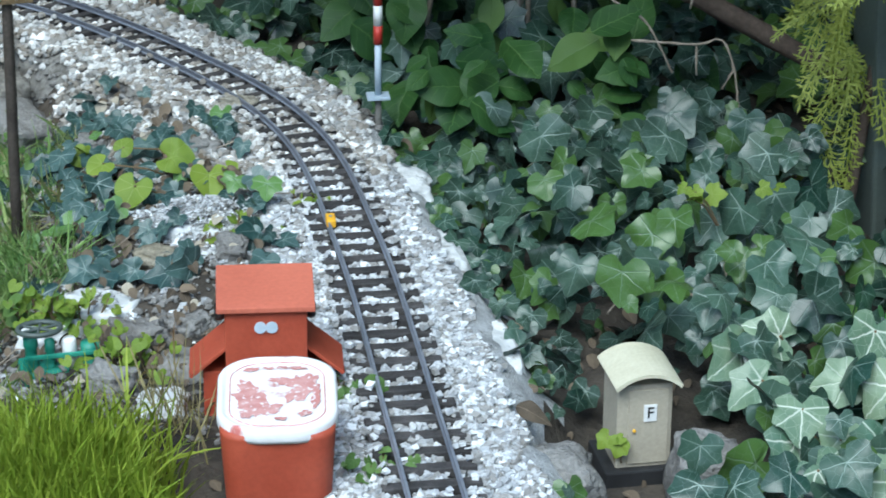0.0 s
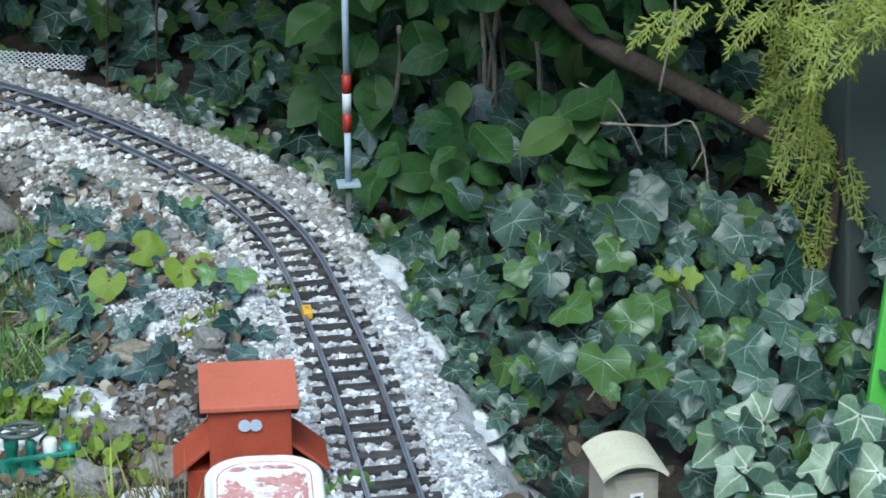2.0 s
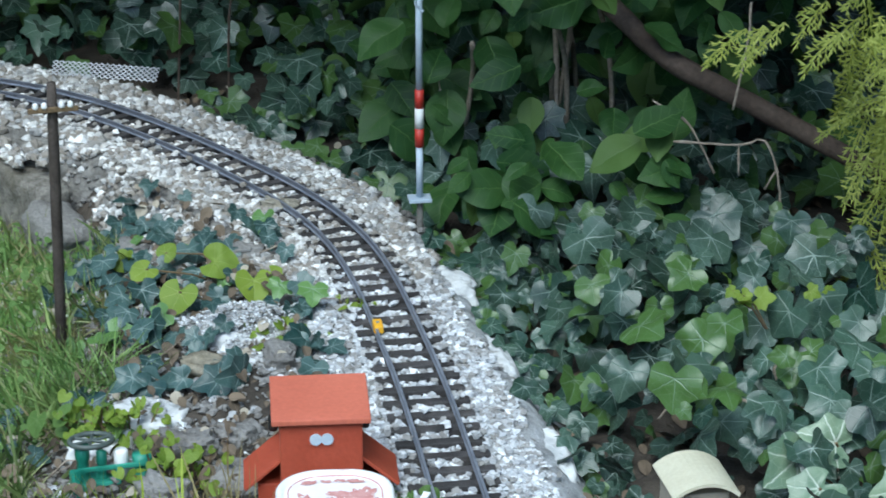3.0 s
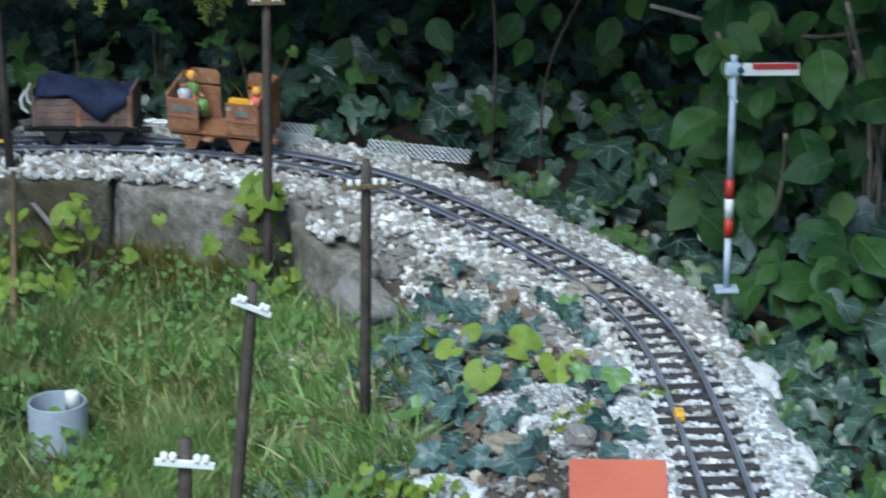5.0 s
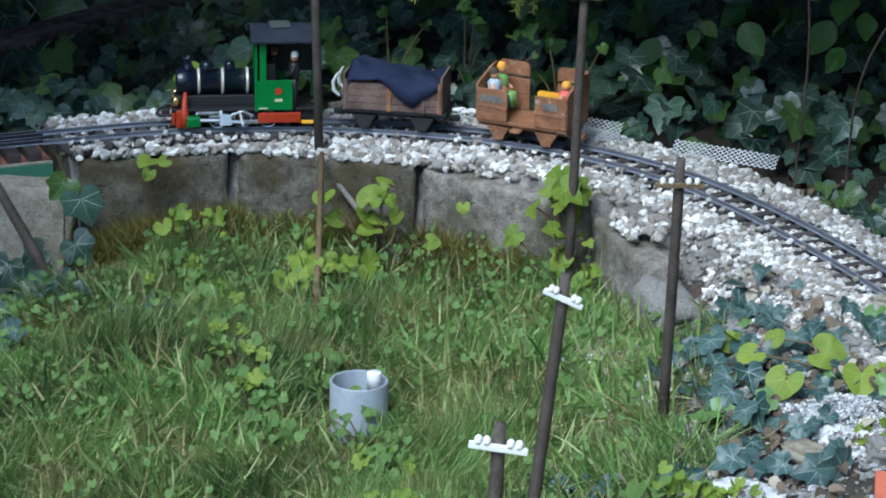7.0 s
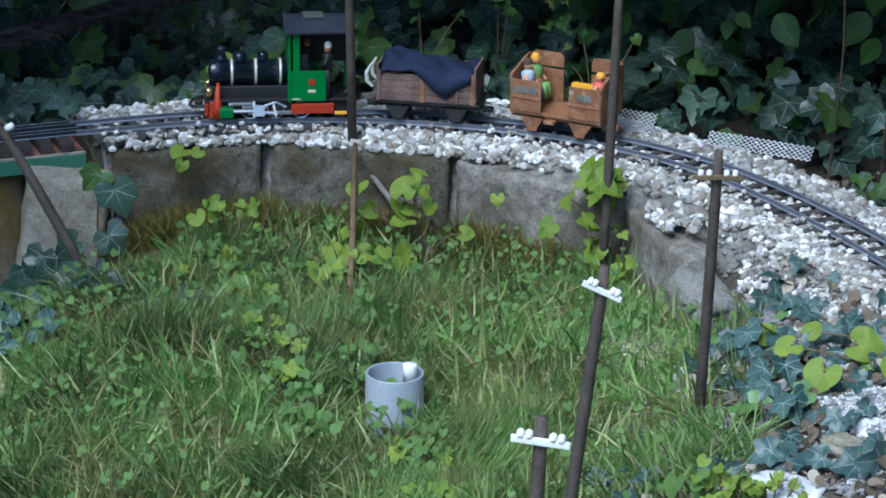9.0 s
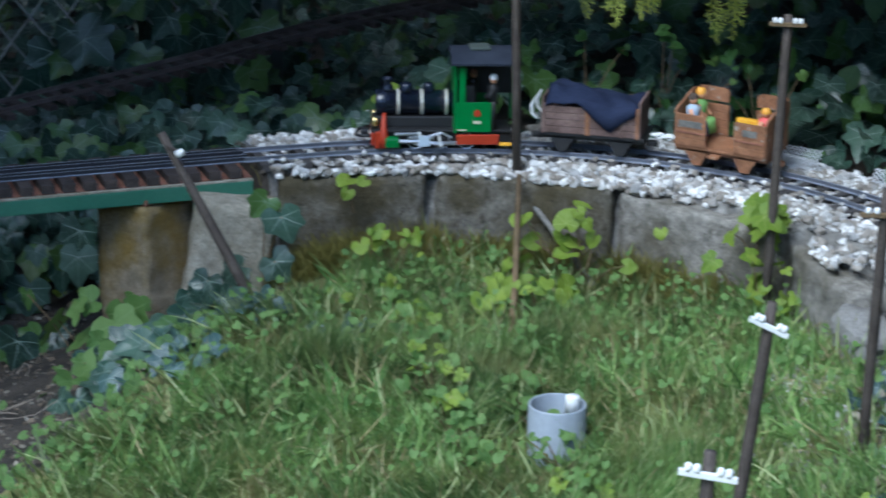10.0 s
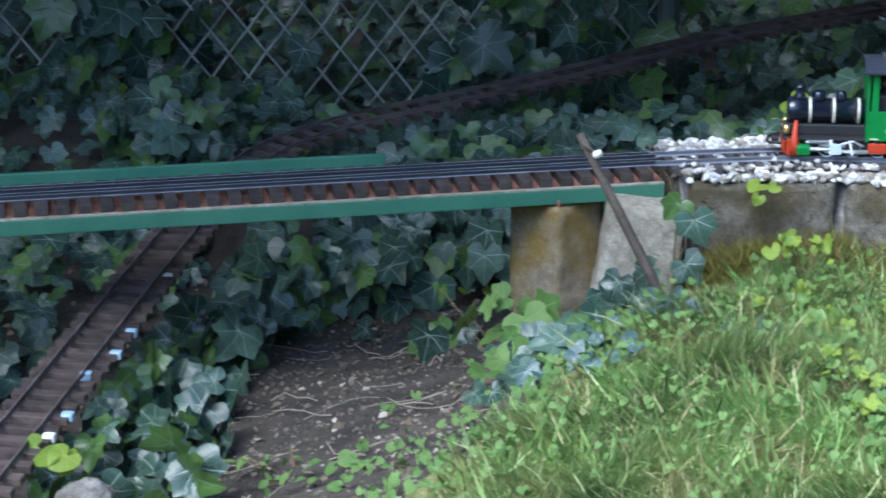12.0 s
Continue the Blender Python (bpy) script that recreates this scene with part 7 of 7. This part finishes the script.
def dark_plant(x, y, wide, n, small, big, label, seed, lift=0.03, mat="ivy", up=0.8):
    t = thing("ivy_clump", label, "ivy", group="ivy clumps")
    r = np.random.default_rng(seed)
    px, py = r.normal(x, wide * 0.5, n), r.normal(y, wide * 0.45, n)
    off = near_line(px, py, MAIN)[0] > 0.065
    px, py = px[off], py[off]
    n = len(px)
    if n == 0:
        px, py, n = np.array([x - 0.04]), np.array([y - 0.02]), 1
    P = np.stack([px, py, land(px, py) + r.uniform(0.01, lift, n)], -1)
    nn = np.stack([r.normal(0, 0.4, n), -0.6 + r.normal(0, 0.35, n), up + r.normal(0, 0.25, n)], -1)
    tt = np.stack([r.normal(0, 0.8, n), -0.6 + r.normal(0, 0.4, n), -0.6 + r.normal(0, 0.3, n)], -1)
    single_leaves(t, "leaf", P, nn, tt, r.uniform(small, big, n), ivy_shape(), M[mat], seed=seed, kinds=4)


CLUMP = "blue green ivy clump with pale veins among stones"
for n, (x, y) in enumerate(((-0.294, 2.294), (-0.317, 2.284), (-0.287, 2.336), (-0.249, 2.23), (-0.113, 2.272), (-0.189, 2.14), (-0.242, 2.142), (-0.262, 2.403), (-0.326, 2.6), (-0.3, 2.14), (-0.136, 2.469), (-0.111, 2.386), (-0.344, 2.44), (-0.068, 2.194))):
    dark_plant(x, y, 0.03, 4, 0.016, 0.031, CLUMP, 240 + n, mat="blue_ivy")
dark_plant(-0.2, 2.215, 0.04, 5, 0.014, 0.024, CLUMP, 258, 0.05, mat="blue_ivy")
dark_plant(-0.26, 2.5, 0.10, 9, 0.012, 0.022, CLUMP, 46, mat="blue_ivy")
dark_plant(-0.14, 2.43, 0.06, 7, 0.014, 0.026, CLUMP, 47, mat="blue_ivy")
dark_plant(-0.35, 2.42, 0.07, 8, 0.016, 0.03, CLUMP, 48, mat="blue_ivy")
for n in range(9):
    dark_plant(-0.40 + 0.30 * ((n * 0.618) % 1), 2.06 + 0.62 * ((n * 0.377 + 0.13) % 1), 0.05, 6, 0.012, 0.024, "small sprig of bluish ivy between stones", 60 + n, 0.02, "blue_ivy")
beside = thing("ivy_clump", "bluish ivy leaves beside the concrete slab", "ivy", group="ivy clumps")
spots = [(-1.109, 2.64, -0.013), (-1.165, 2.64, -0.085), (-1.118, 2.64, -0.07), (-1.206, 2.64, -0.105), (-1.138, 2.66, -0.002), (-1.232, 2.64, -0.125)]
single_leaves(beside, "leaf", spots, [(0.3, -0.9, 0.15), (-0.2, -0.9, 0.25), (0.3, -0.9, 0.2), (0, -0.9, 0.3), (0.4, -0.9, 0.1), (-0.3, -0.9, 0.3)], [(0.3, -0.2, -0.8), (-0.6, -0.3, -0.4), (0.5, -0.4, -0.3), (-0.2, -0.5, -0.6), (-0.4, -0.2, -0.6), (0.5, -0.4, -0.6)], [0.036, 0.032, 0.032, 0.032, 0.028, 0.03], ivy_shape(0.6), M["ivy"], seed=49)
for p in spots:
    bm = bmesh.new()
    tube(bm, [(-1.16, 2.7, -0.17), ((p[0] - 1.16) / 2, p[1] + 0.02, (p[2] - 0.13) / 2), tuple(p)], 0.0012, 6)
    part("stalk", bm, M["stick"], beside)
dark_plant(-1.2, 2.58, 0.1, 20, 0.03, 0.045, "ivy at the lawn edge under the bridge", 50)
dark_plant(-1.2, 2.42, 0.1, 16, 0.025, 0.04, "ivy at the lawn edge under the bridge", 51)
for n, (x, y) in enumerate(((-1.727, 2.595), (-1.678, 2.431), (-1.616, 2.292), (-1.571, 2.159), (-1.657, 2.232), (-1.761, 2.482), (-1.563, 2.055), (-1.49, 2.091))):
    dark_plant(x, y, 0.045, 7, 0.03, 0.05, "dark ivy hanging beside the old track", 190 + n, 0.06, up=0.2)
for n in range(11):
    y = 1.99 + 0.066 * n
    dark_plant(-1.605 - 0.30 * (y - 1.99) - 0.012 * (n % 3), y, 0.035, 9, 0.026, 0.044, "dark ivy crowding the edge of the old track", 270 + n, 0.085, up=0.35)
for n, (x, y) in enumerate(((-1.845, 2.9), (-1.79, 2.91), (-1.83, 2.8), (-1.87, 2.95), (-1.77, 2.84))):
    dark_plant(x, y, 0.04, 9, 0.03, 0.045, "dark ivy on the bank under the bridge", 290 + n, 0.12, up=0.3)
dark_plant(-1.48, 2.7, 0.06, 6, 0.03, 0.05, "scattered ivy on bare soil", 52)
dark_plant(-1.645, 2.32, 0.05, 9, 0.03, 0.045, "ivy beside the old track", 53, 0.05, up=0.25)
dark_plant(-1.6, 2.14, 0.05, 9, 0.03, 0.045, "ivy beside the old track", 54, 0.04, up=0.25)
for n, (x, y) in enumerate(((-1.75, 2.6), (-1.79, 2.66), (-1.78, 2.78), (-1.8, 2.88), (-1.7, 2.42))):
    dark_plant(x, y, 0.06, 9, 0.036, 0.056, "large dark ivy leaves beside the old track", 130 + n, 0.09, up=0.25)
for n, (x, y) in enumerate(((-1.86, 2.86), (-1.76, 2.97), (-1.69, 3.03), (-1.61, 3.08), (-1.53, 3.11), (-1.46, 3.1))):
    dark_plant(x, y, 0.06, 8, 0.03, 0.048, "dark ivy spreading over soil under the bridge", 150 + n, 0.09, up=0.25)
dark_plant(-1.14, 2.36, 0.07, 11, 0.016, 0.03, "small ivy leaves at the lawn edge", 56, mat="blue_ivy")
dark_plant(-1.11, 2.52, 0.07, 12, 0.014, 0.028, "small ivy leaves at the lawn edge", 57, mat="blue_ivy")
dark_plant(-1.0, 2.5, 0.05, 5, 0.022, 0.034, "ivy sprig in the lawn", 55)

# ---- lawn ----
def grass(name, p, low, high, lean_sd, mat, label, seed, drop=0.004, way=(0, -0.1), half=0.00085):
    n = len(p)
    way = np.broadcast_to(np.asarray(way, float), (n, 2))
    lean = np.stack([way[:, 0] + rng.normal(0, lean_sd, n), way[:, 1] + rng.normal(0, lean_sd, n), np.ones(n)], -1)
    nor = np.stack([rng.normal(0, 1, n), rng.normal(-1, 0.8, n), rng.normal(0.4, 0.3, n)], -1)
    ob = new(name, blade_mesh(name, np.c_[p, land(p[:, 0], p[:, 1]) - drop], nor, lean, rng.uniform(low, high, n), half, mat, seed))
    return tagged(ob, label, "grass", kind="stuff")


def thin_out(p):
    """The lawn gives way to bare soil and seedlings towards the hollow."""
    return p[rng.random(len(p)) < 0.06 + 0.94 * step(p[:, 0] + 0.04 * bumps(p[:, 0], p[:, 1], 0.15, 8.0), -1.17, -0.99)]


p = thin_out(scatter(300000, -1.4, -0.2, 1.2, 2.95, lawn_area))
tuft = 0.5 + 0.5 * bumps(p[:, 0], p[:, 1], 0.35, 9.0)
p = p[rng.random(len(p)) < 0.35 + 0.65 * tuft]
tuft = 0.5 + 0.5 * bumps(p[:, 0], p[:, 1], 0.22, 4.0)
sway = np.stack([0.7 * bumps(p[:, 0], p[:, 1], 0.13, 1.0), -0.15 + 0.65 * bumps(p[:, 0], p[:, 1], 0.16, 6.0)], -1)
grass("lawn_grass", p, 0.01, 0.02 + 0.045 * tuft**1.5, 0.6, M["grass"], "uncut soft green lawn grass", 61, way=sway, half=0.00075)
# broader blades that stand out of the turf and bend over
p = thin_out(scatter(15000, -1.3, -0.3, 1.3, 2.9, lawn_area))
p = p[bumps(p[:, 0], p[:, 1], 0.17, 3.0) > -0.25]
grass("broad_grass", p, 0.03, 0.078, 0.8, M["grass"], "long broad bending grass blades", 68, half=0.0016)
# soft wisps of fine pale grass
c = scatter(44, -1.1, -0.5, 1.9, 2.75, lawn_area)
p = np.repeat(c, 420, 0) + rng.normal(0, 0.022, (len(c) * 420, 2))
lean = np.repeat(rng.normal(0, 0.8, (len(c), 2)), 420, 0)
keep = lawn_area(p[:, 0], p[:, 1])
grass("fine_grass", p[keep], 0.03, 0.07, 0.25, M["grass"], "soft wisps of fine pale grass", 69, way=lean[keep], half=0.0005)
p = thin_out(scatter(4500, -1.3, -0.3, 1.3, 2.9, lawn_area))
grass("dry_grass", p, 0.03, 0.07, 1.0, M["straw"], "dry pale straw between the grass", 62)
# brown moss and dead grass along the wall foot
t = rng.random(16000)
i = (t * (len(WALL) - 1)).astype(int)
p = WALL[i] + np.stack([rng.normal(0.005, 0.01, len(t)), -np.abs(rng.normal(0.012, 0.02, len(t)))], -1)
p = p[(p[:, 0] < -0.6) & ((bumps(p[:, 0], p[:, 1], 0.2, 2.0) > -0.35) | (p[:, 0] < -0.98))]
grass("wall_moss", p, 0.018, 0.06, 0.45, M["moss"], "olive brown moss and dead grass at the wall foot", 67, half=0.0007)
# clover and ground ivy in the lawn
p = scatter(4200, -1.25, -0.35, 1.4, 2.88, lawn_area)
p = p[bumps(p[:, 0], p[:, 1], 0.1, 7.0) > 0.2 - 0.6 * step(p[:, 1], 2.3, 2.75) - 0.4 * step(-p[:, 0], 0.95, 1.1)]
leaves("clover", np.c_[p, land(p[:, 0], p[:, 1]) + rng.uniform(0.018, 0.05, len(p))], facing(len(p), up=0.9, front=0.6), tips(len(p)), rng.uniform(0.0035, 0.0095, len(p)), heart_shape(), M["soft"], "small round clover and ground ivy leaves in the lawn", "clover", seed=63)
p = np.stack([rng.uniform(-1.4, -1.08, 420), rng.uniform(1.85, 2.6, 420)], -1)
p = p[rng.random(420) < 0.15 + 0.85 * step(p[:, 0], -1.3, -1.12)]
leaves("seedlings", np.c_[p, land(p[:, 0], p[:, 1]) + rng.uniform(0.008, 0.026, len(p))], facing(len(p), up=0.9, front=0.6), tips(len(p)), rng.uniform(0.005, 0.014, len(p)), heart_shape(), M["soft"], "small green seedlings and ground ivy on the bare edge", "seedlings", seed=76)
# long tufts before the rockery and beside the stones
p = np.stack([rng.normal(-0.26, 0.055, 15000), rng.normal(1.66, 0.05, 15000)], -1)
p = p[p[:, 0] < -0.135]
grass("tall_grass", p, 0.03, 0.095, 0.25, M["bright_grass"], "tall fine yellow green grass in front", 64, half=0.0012)
p = np.stack([rng.normal(-0.34, 0.03, 700), rng.normal(2.19, 0.03, 700)], -1)
grass("grass_tuft", p, 0.03, 0.08, 0.8, M["grass"], "dark green grass tuft by a pole", 65, way=(0.3, -0.2), half=0.0007)
p = np.stack([rng.normal(-0.15, 0.02, 90), rng.normal(1.83, 0.03, 90)], -1)
grass("grass_tuft", p, 0.04, 0.1, 0.4, M["straw"], "thin dry grass stalks beside the hut", 66, half=0.0007)

# ---- litter on the soil ----
def dry_stems(name, label, n, x0, x1, y0, y1, seed):
    r = np.random.default_rng(seed)
    bm = bmesh.new()
    for i in range(n):
        x, y, a, reach = r.uniform(x0, x1), r.uniform(y0, y1), r.uniform(-0.6, 0.6) + 3.14 * (r.random() < 0.5), r.uniform(0.02, 0.11)
        bend = r.normal(0, 0.012)
        pts = []
        for q in np.linspace(0, 1, 5):
            px, py = x + math.cos(a) * reach * q, y + math.sin(a) * reach * q + bend * math.sin(3.1 * q)
            pts.append((px, py, float(land(px, py)) + 0.006 + 0.01 * q * (r.random() < 0.4)))
        tube(bm, pts, r.uniform(0.0003, 0.0008), 5)
    return tagged(part(name, bm, M["twig"]), label, "twigs", kind="stuff")


dry_stems("dry_stems", "thin dry stems and twigs lying on bare soil", 44, -1.7, -1.15, 1.95, 2.85, 74)
clods = np.random.default_rng(77)
c = np.stack([clods.uniform(-1.75, -1.15, 3200), clods.uniform(1.9, 2.95, 3200)], -1)
pebbles("soil_crumbs", np.c_[c, land(c[:, 0], c[:, 1]) + 0.001], clods.uniform(0.002, 0.011, len(c)) * clods.uniform(0.4, 1.0, len(c)), M["clod"], "brown clods, chips and crumbs on bare soil", seed=78, round_stones=True)
dry_stems("dry_stems", "thin dry stems between the rockery stones", 26, -0.42, -0.1, 1.95, 2.6, 75)
p = scatter(2300, -2.2, -1.15, 1.9, 3.0, lambda x, y: x < 9)
leaves("leaf_litter", np.c_[p, land(p[:, 0], p[:, 1]) + 0.004], facing(len(p), up=1.0, front=0.2, loose=0.3), tips(len(p)), rng.uniform(0.002, 0.006, len(p)) * rng.choice([1, 1, 1.6, 3], len(p)), broad_shape(), M["dead_leaf"], "brown fallen leaves and bits on bare soil", "leaf litter", curl=0.5, seed=71)
p = scatter(1500, -0.5, 0.7, 1.5, 3.2, lambda x, y: (near_line(x, y, MAIN)[0] > 0.11) & ((near_line(x, y, MAIN)[2] > 0) | (rng.random(x.shape) < 0.12)))
leaves("leaf_litter", np.c_[p, land(p[:, 0], p[:, 1]) + 0.006], facing(len(p), up=1.0, front=0.2, loose=0.3), tips(len(p)), rng.uniform(0.008, 0.025, len(p)), broad_shape(), M["dead_leaf"], "brown fallen leaves under the ivy", "leaf litter", curl=0.5, seed=72)
p = scatter(650, -0.4, -0.08, 1.9, 2.65, lambda x, y: near_line(x, y, MAIN)[0] > 0.085)
leaves("leaf_litter", np.c_[p, land(p[:, 0], p[:, 1]) + rng.uniform(0.006, 0.02, len(p))], facing(len(p), up=1.0, front=0.4, loose=0.4), tips(len(p)), rng.uniform(0.006, 0.018, len(p)), broad_shape(), M["dead_leaf"], "brown fallen leaves among the rockery stones", "leaf litter", curl=0.5, seed=79)
fallen = thing("fallen_leaf", "curled brown dead leaf on the ballast", "leaf")
single_leaves(fallen, "blade", [(0.115, 1.865, -0.02), (0.125, 1.85, -0.02)], [(0.2, -0.6, 0.7), (-0.3, -0.5, 0.7)], [(-0.6, -0.5, 0), (0.7, -0.5, 0)], [0.035, 0.028], broad_shape(), M["dead_leaf"], curl=0.7, seed=73, kinds=2)


# ---- conifer that overhangs the bank ----
def spray(r, foot, way, length, width, out):
    """A flat scale-leaved spray: side shoots with short twiglets, all in one drooping plane."""
    foot, way = np.array(foot, float), np.array(way, float)
    way /= np.linalg.norm(way)
    flat = np.array([r.normal(0, 0.35), -0.75 + r.normal(0, 0.2), 0.6 + r.normal(0, 0.2)])
    side = np.cross(way, flat)
    side /= np.linalg.norm(side)
    flat = np.cross(side, way)
    P, T, N, S = out
    gap = 0.0042
    for k in range(int(length / gap)):
        t = k * gap / length
        base = foot + way * length * t + np.array([0, 0, -0.22 * length * t * t])
        P.append(base), T.append(way), N.append(flat), S.append(0.0085)
        sgn = 1 if k % 2 else -1
        reach = width * (1 - 0.8 * t) * min(1.0, 0.35 + 2.2 * t) * r.uniform(0.75, 1.15)
        d = way * 0.8 + side * sgn * 0.75
        d /= np.linalg.norm(d)
        for i in range(max(2, int(reach / 0.0036))):
            q = base + d * 0.0036 * i - np.array([0, 0, 0.0004 * i * i * 0.25])
            P.append(q), T.append(d), N.append(flat), S.append(0.006)
            e = d * 0.8 + np.cross(d, flat) * (0.52 if i % 2 else -0.52)
            P.append(q), T.append(e + r.normal(0, 0.08, 3)), N.append(flat), S.append(r.uniform(0.006, 0.0105))


tree = thing("conifer", "overhanging conifer with drooping yellow green flat sprays", "conifer tree")
bm = bmesh.new()
tube(bm, [(0.9, 3.3, -0.2), (0.88, 3.32, 0.6), (0.9, 3.35, 1.4), (0.86, 3.4, 2.6)], [0.11, 0.095, 0.08, 0.05], 18, wobble=0.15)
smooth(part("trunk", bm, M["bark"], tree))
r = np.random.default_rng(81)
green = ([], [], [], [])
for n in range(30):  # the bough that hangs at the side
    z = r.uniform(-0.03, 0.26)
    spray(r, (0.436 + 0.016 * math.sin(z * 14) + r.normal(0, 0.012), r.uniform(2.3, 2.38), z), (r.normal(-0.25, 0.45), r.normal(-0.2, 0.2), -0.8), r.uniform(0.05, 0.085), 0.026, green)
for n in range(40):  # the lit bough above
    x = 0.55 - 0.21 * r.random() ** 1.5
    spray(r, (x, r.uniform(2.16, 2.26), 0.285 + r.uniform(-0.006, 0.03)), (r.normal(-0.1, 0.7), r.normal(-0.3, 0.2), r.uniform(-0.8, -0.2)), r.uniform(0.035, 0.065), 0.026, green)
for x, y, z in ((0.29, 2.2, 0.287), (0.305, 2.2, 0.29), (0.325, 2.21, 0.29)):
    spray(r, (x, y, z), (-0.6 + r.normal(0, 0.2), -0.3, -0.35), 0.05, 0.024, green)
for x, y, z, k in ((-0.81, 3.02, 0.245, 5), (-0.86, 3.2, 0.21, 4), (-0.72, 3.28, 0.16, 4), (0.1, 2.9, 0.33, 4), (-0.3, 3.1, 0.28, 4)):
    for n in range(k):
        spray(r, (x + r.normal(0, 0.03), y + r.normal(0, 0.03), z + r.uniform(-0.02, 0.05)), (r.normal(0, 0.45), r.normal(-0.1, 0.2), -1), r.uniform(0.05, 0.09), 0.028, green)
P, T, N, S = (np.array(q) for q in green)
ob = leaves("crown", P, N + r.normal(0, 0.12, N.shape), T, S, [(0.08, 0.0), (0.115, 0.5), (0.0, 1.0), (-0.115, 0.5), (-0.08, 0.0)], M["conifer"], parent=tree, seed=82, ripple=0.02)
# the last bough is unseen, added to carry the shade leaves
for line in (((0.9, 3.33, 0.9), (0.7, 2.8, 0.6), (0.5, 2.35, 0.28)), ((0.5, 2.35, 0.28), (0.48, 2.34, 0.1), (0.46, 2.33, -0.06)), ((0.9, 3.33, 1.1), (0.2, 3.2, 0.8), (-0.4, 3.15, 0.5), (-0.85, 3.15, 0.25)), ((0.87, 3.38, 1.5), (-0.8, 3.7, 1.35), (-2.0, 3.0, 1.3), (-2.6, 1.6, 1.45))):
    bm = bmesh.new()
    tube(bm, spline(line, 0.03).tolist(), 0.006, 7, wobble=0.2)
    smooth(part("bough", bm, M["bark"], tree))
# unseen leaves higher up, added to keep the bank in shade
def shade_leaves(n, x0, x1, y0, y1, z0, z1):
    return np.stack([r.uniform(x0, x1, n), r.uniform(y0, y1, n), r.uniform(z0, z1, n)], -1)


P = np.concatenate([shade_leaves(1350, -1.25, 1.9, 3.2, 6.0, 0.5, 1.5), shade_leaves(1150, -0.25, 1.6, 2.55, 3.2, 0.55, 1.4), shade_leaves(480, -1.4, 0.1, 3.12, 3.5, 0.42, 0.8), shade_leaves(200, -0.6, 0.2, 2.6, 3.0, 0.75, 1.25), shade_leaves(260, -0.1, 1.0, 2.3, 2.7, 0.75, 1.2), shade_leaves(300, -0.1, 0.95, 1.95, 2.35, 0.95, 1.3), shade_leaves(200, -1.6, -0.1, 3.5, 4.2, 0.42, 0.65), shade_leaves(620, -4.2, -1.25, 3.7, 6.0, 0.6, 1.5), shade_leaves(700, -3.4, -1.45, 2.0, 3.6, 0.8, 1.5), shade_leaves(260, -3.4, -1.6, 0.9, 2.1, 1.2, 1.8), shade_leaves(300, -4.4, -3.0, 2.2, 3.9, 0.8, 1.5)])
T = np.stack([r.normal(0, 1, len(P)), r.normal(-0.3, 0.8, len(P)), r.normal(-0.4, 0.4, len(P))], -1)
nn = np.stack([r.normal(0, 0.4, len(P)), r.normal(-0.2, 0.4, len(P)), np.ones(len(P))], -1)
leaves("crown", P, nn, T, r.uniform(0.12, 0.26, len(P)), broad_shape(), M["shade_canopy"], parent=tree, seed=83)

# hedge added beyond the view, closes the garden and darkens the background
hedge = thing("hedge", "tall dark evergreen hedge added beyond the view", "hedge")
n = 5000
side_pick = r.random(n)
P = np.stack([r.uniform(-5, 2.6, n), r.uniform(5.6, 6.1, n), r.uniform(-0.3, 2.4, n)], -1)
left = side_pick < 0.3
P[left] = np.stack([r.uniform(-4.6, -4.2, left.sum()), r.uniform(1.5, 5.8, left.sum()), r.uniform(-0.4, 2.2, left.sum())], -1)
nn = facing(len(P), up=0.4, front=0.9)
nn[left] = nn[left][:, [1, 0, 2]] * [-1, 1, 1]
leaves("foliage", P, nn, tips(len(P)), r.uniform(0.1, 0.17, len(P)), ivy_shape(), M["ivy"], parent=hedge, seed=91)

# unseen hedges, added to block low sky light from behind and beside
for name, x0, y0, x1, y1 in (("side", 3.2, -4.5, 3.2, 6.0), ("rear", -5.0, -4.5, 3.2, -4.5), ("far", -5.0, 6.0, -5.0, -4.5), ("end", 3.2, 6.4, -5.0, 6.4)):
    bm = bmesh.new()
    length = math.hypot(x1 - x0, y1 - y0)
    nx, nz = int(length / 0.12), 26
    dx, dy = (x1 - x0) / length, (y1 - y0) / length
    rows = []
    for k in range(nz + 1):
        row = []
        for i in range(nx + 1):
            s2, zz = i / nx * length, -0.6 + (2.2 if name == "rear" else 3.4) * k / nz
            bulge = 0.12 * noise.noise(Vector((s2 * 2.2, zz * 2.2, len(name)))) + 0.06 * noise.noise(Vector((s2 * 7, zz * 7, 3)))
            row.append(bm.verts.new((x0 + dx * s2 - dy * bulge, y0 + dy * s2 + dx * bulge, zz)))
        rows.append(row)
    for a, b in zip(rows, rows[1:]):
        for i in range(nx):
            bm.faces.new((a[i], a[i + 1], b[i + 1], b[i]))
    hh = thing("hedge", "unseen plain green hedge added to block low light", "hedge")
    face = part("light_block_face", bm, M["hedge"], hh)
    face.modifiers.new("thick", "SOLIDIFY").thickness = 0.3
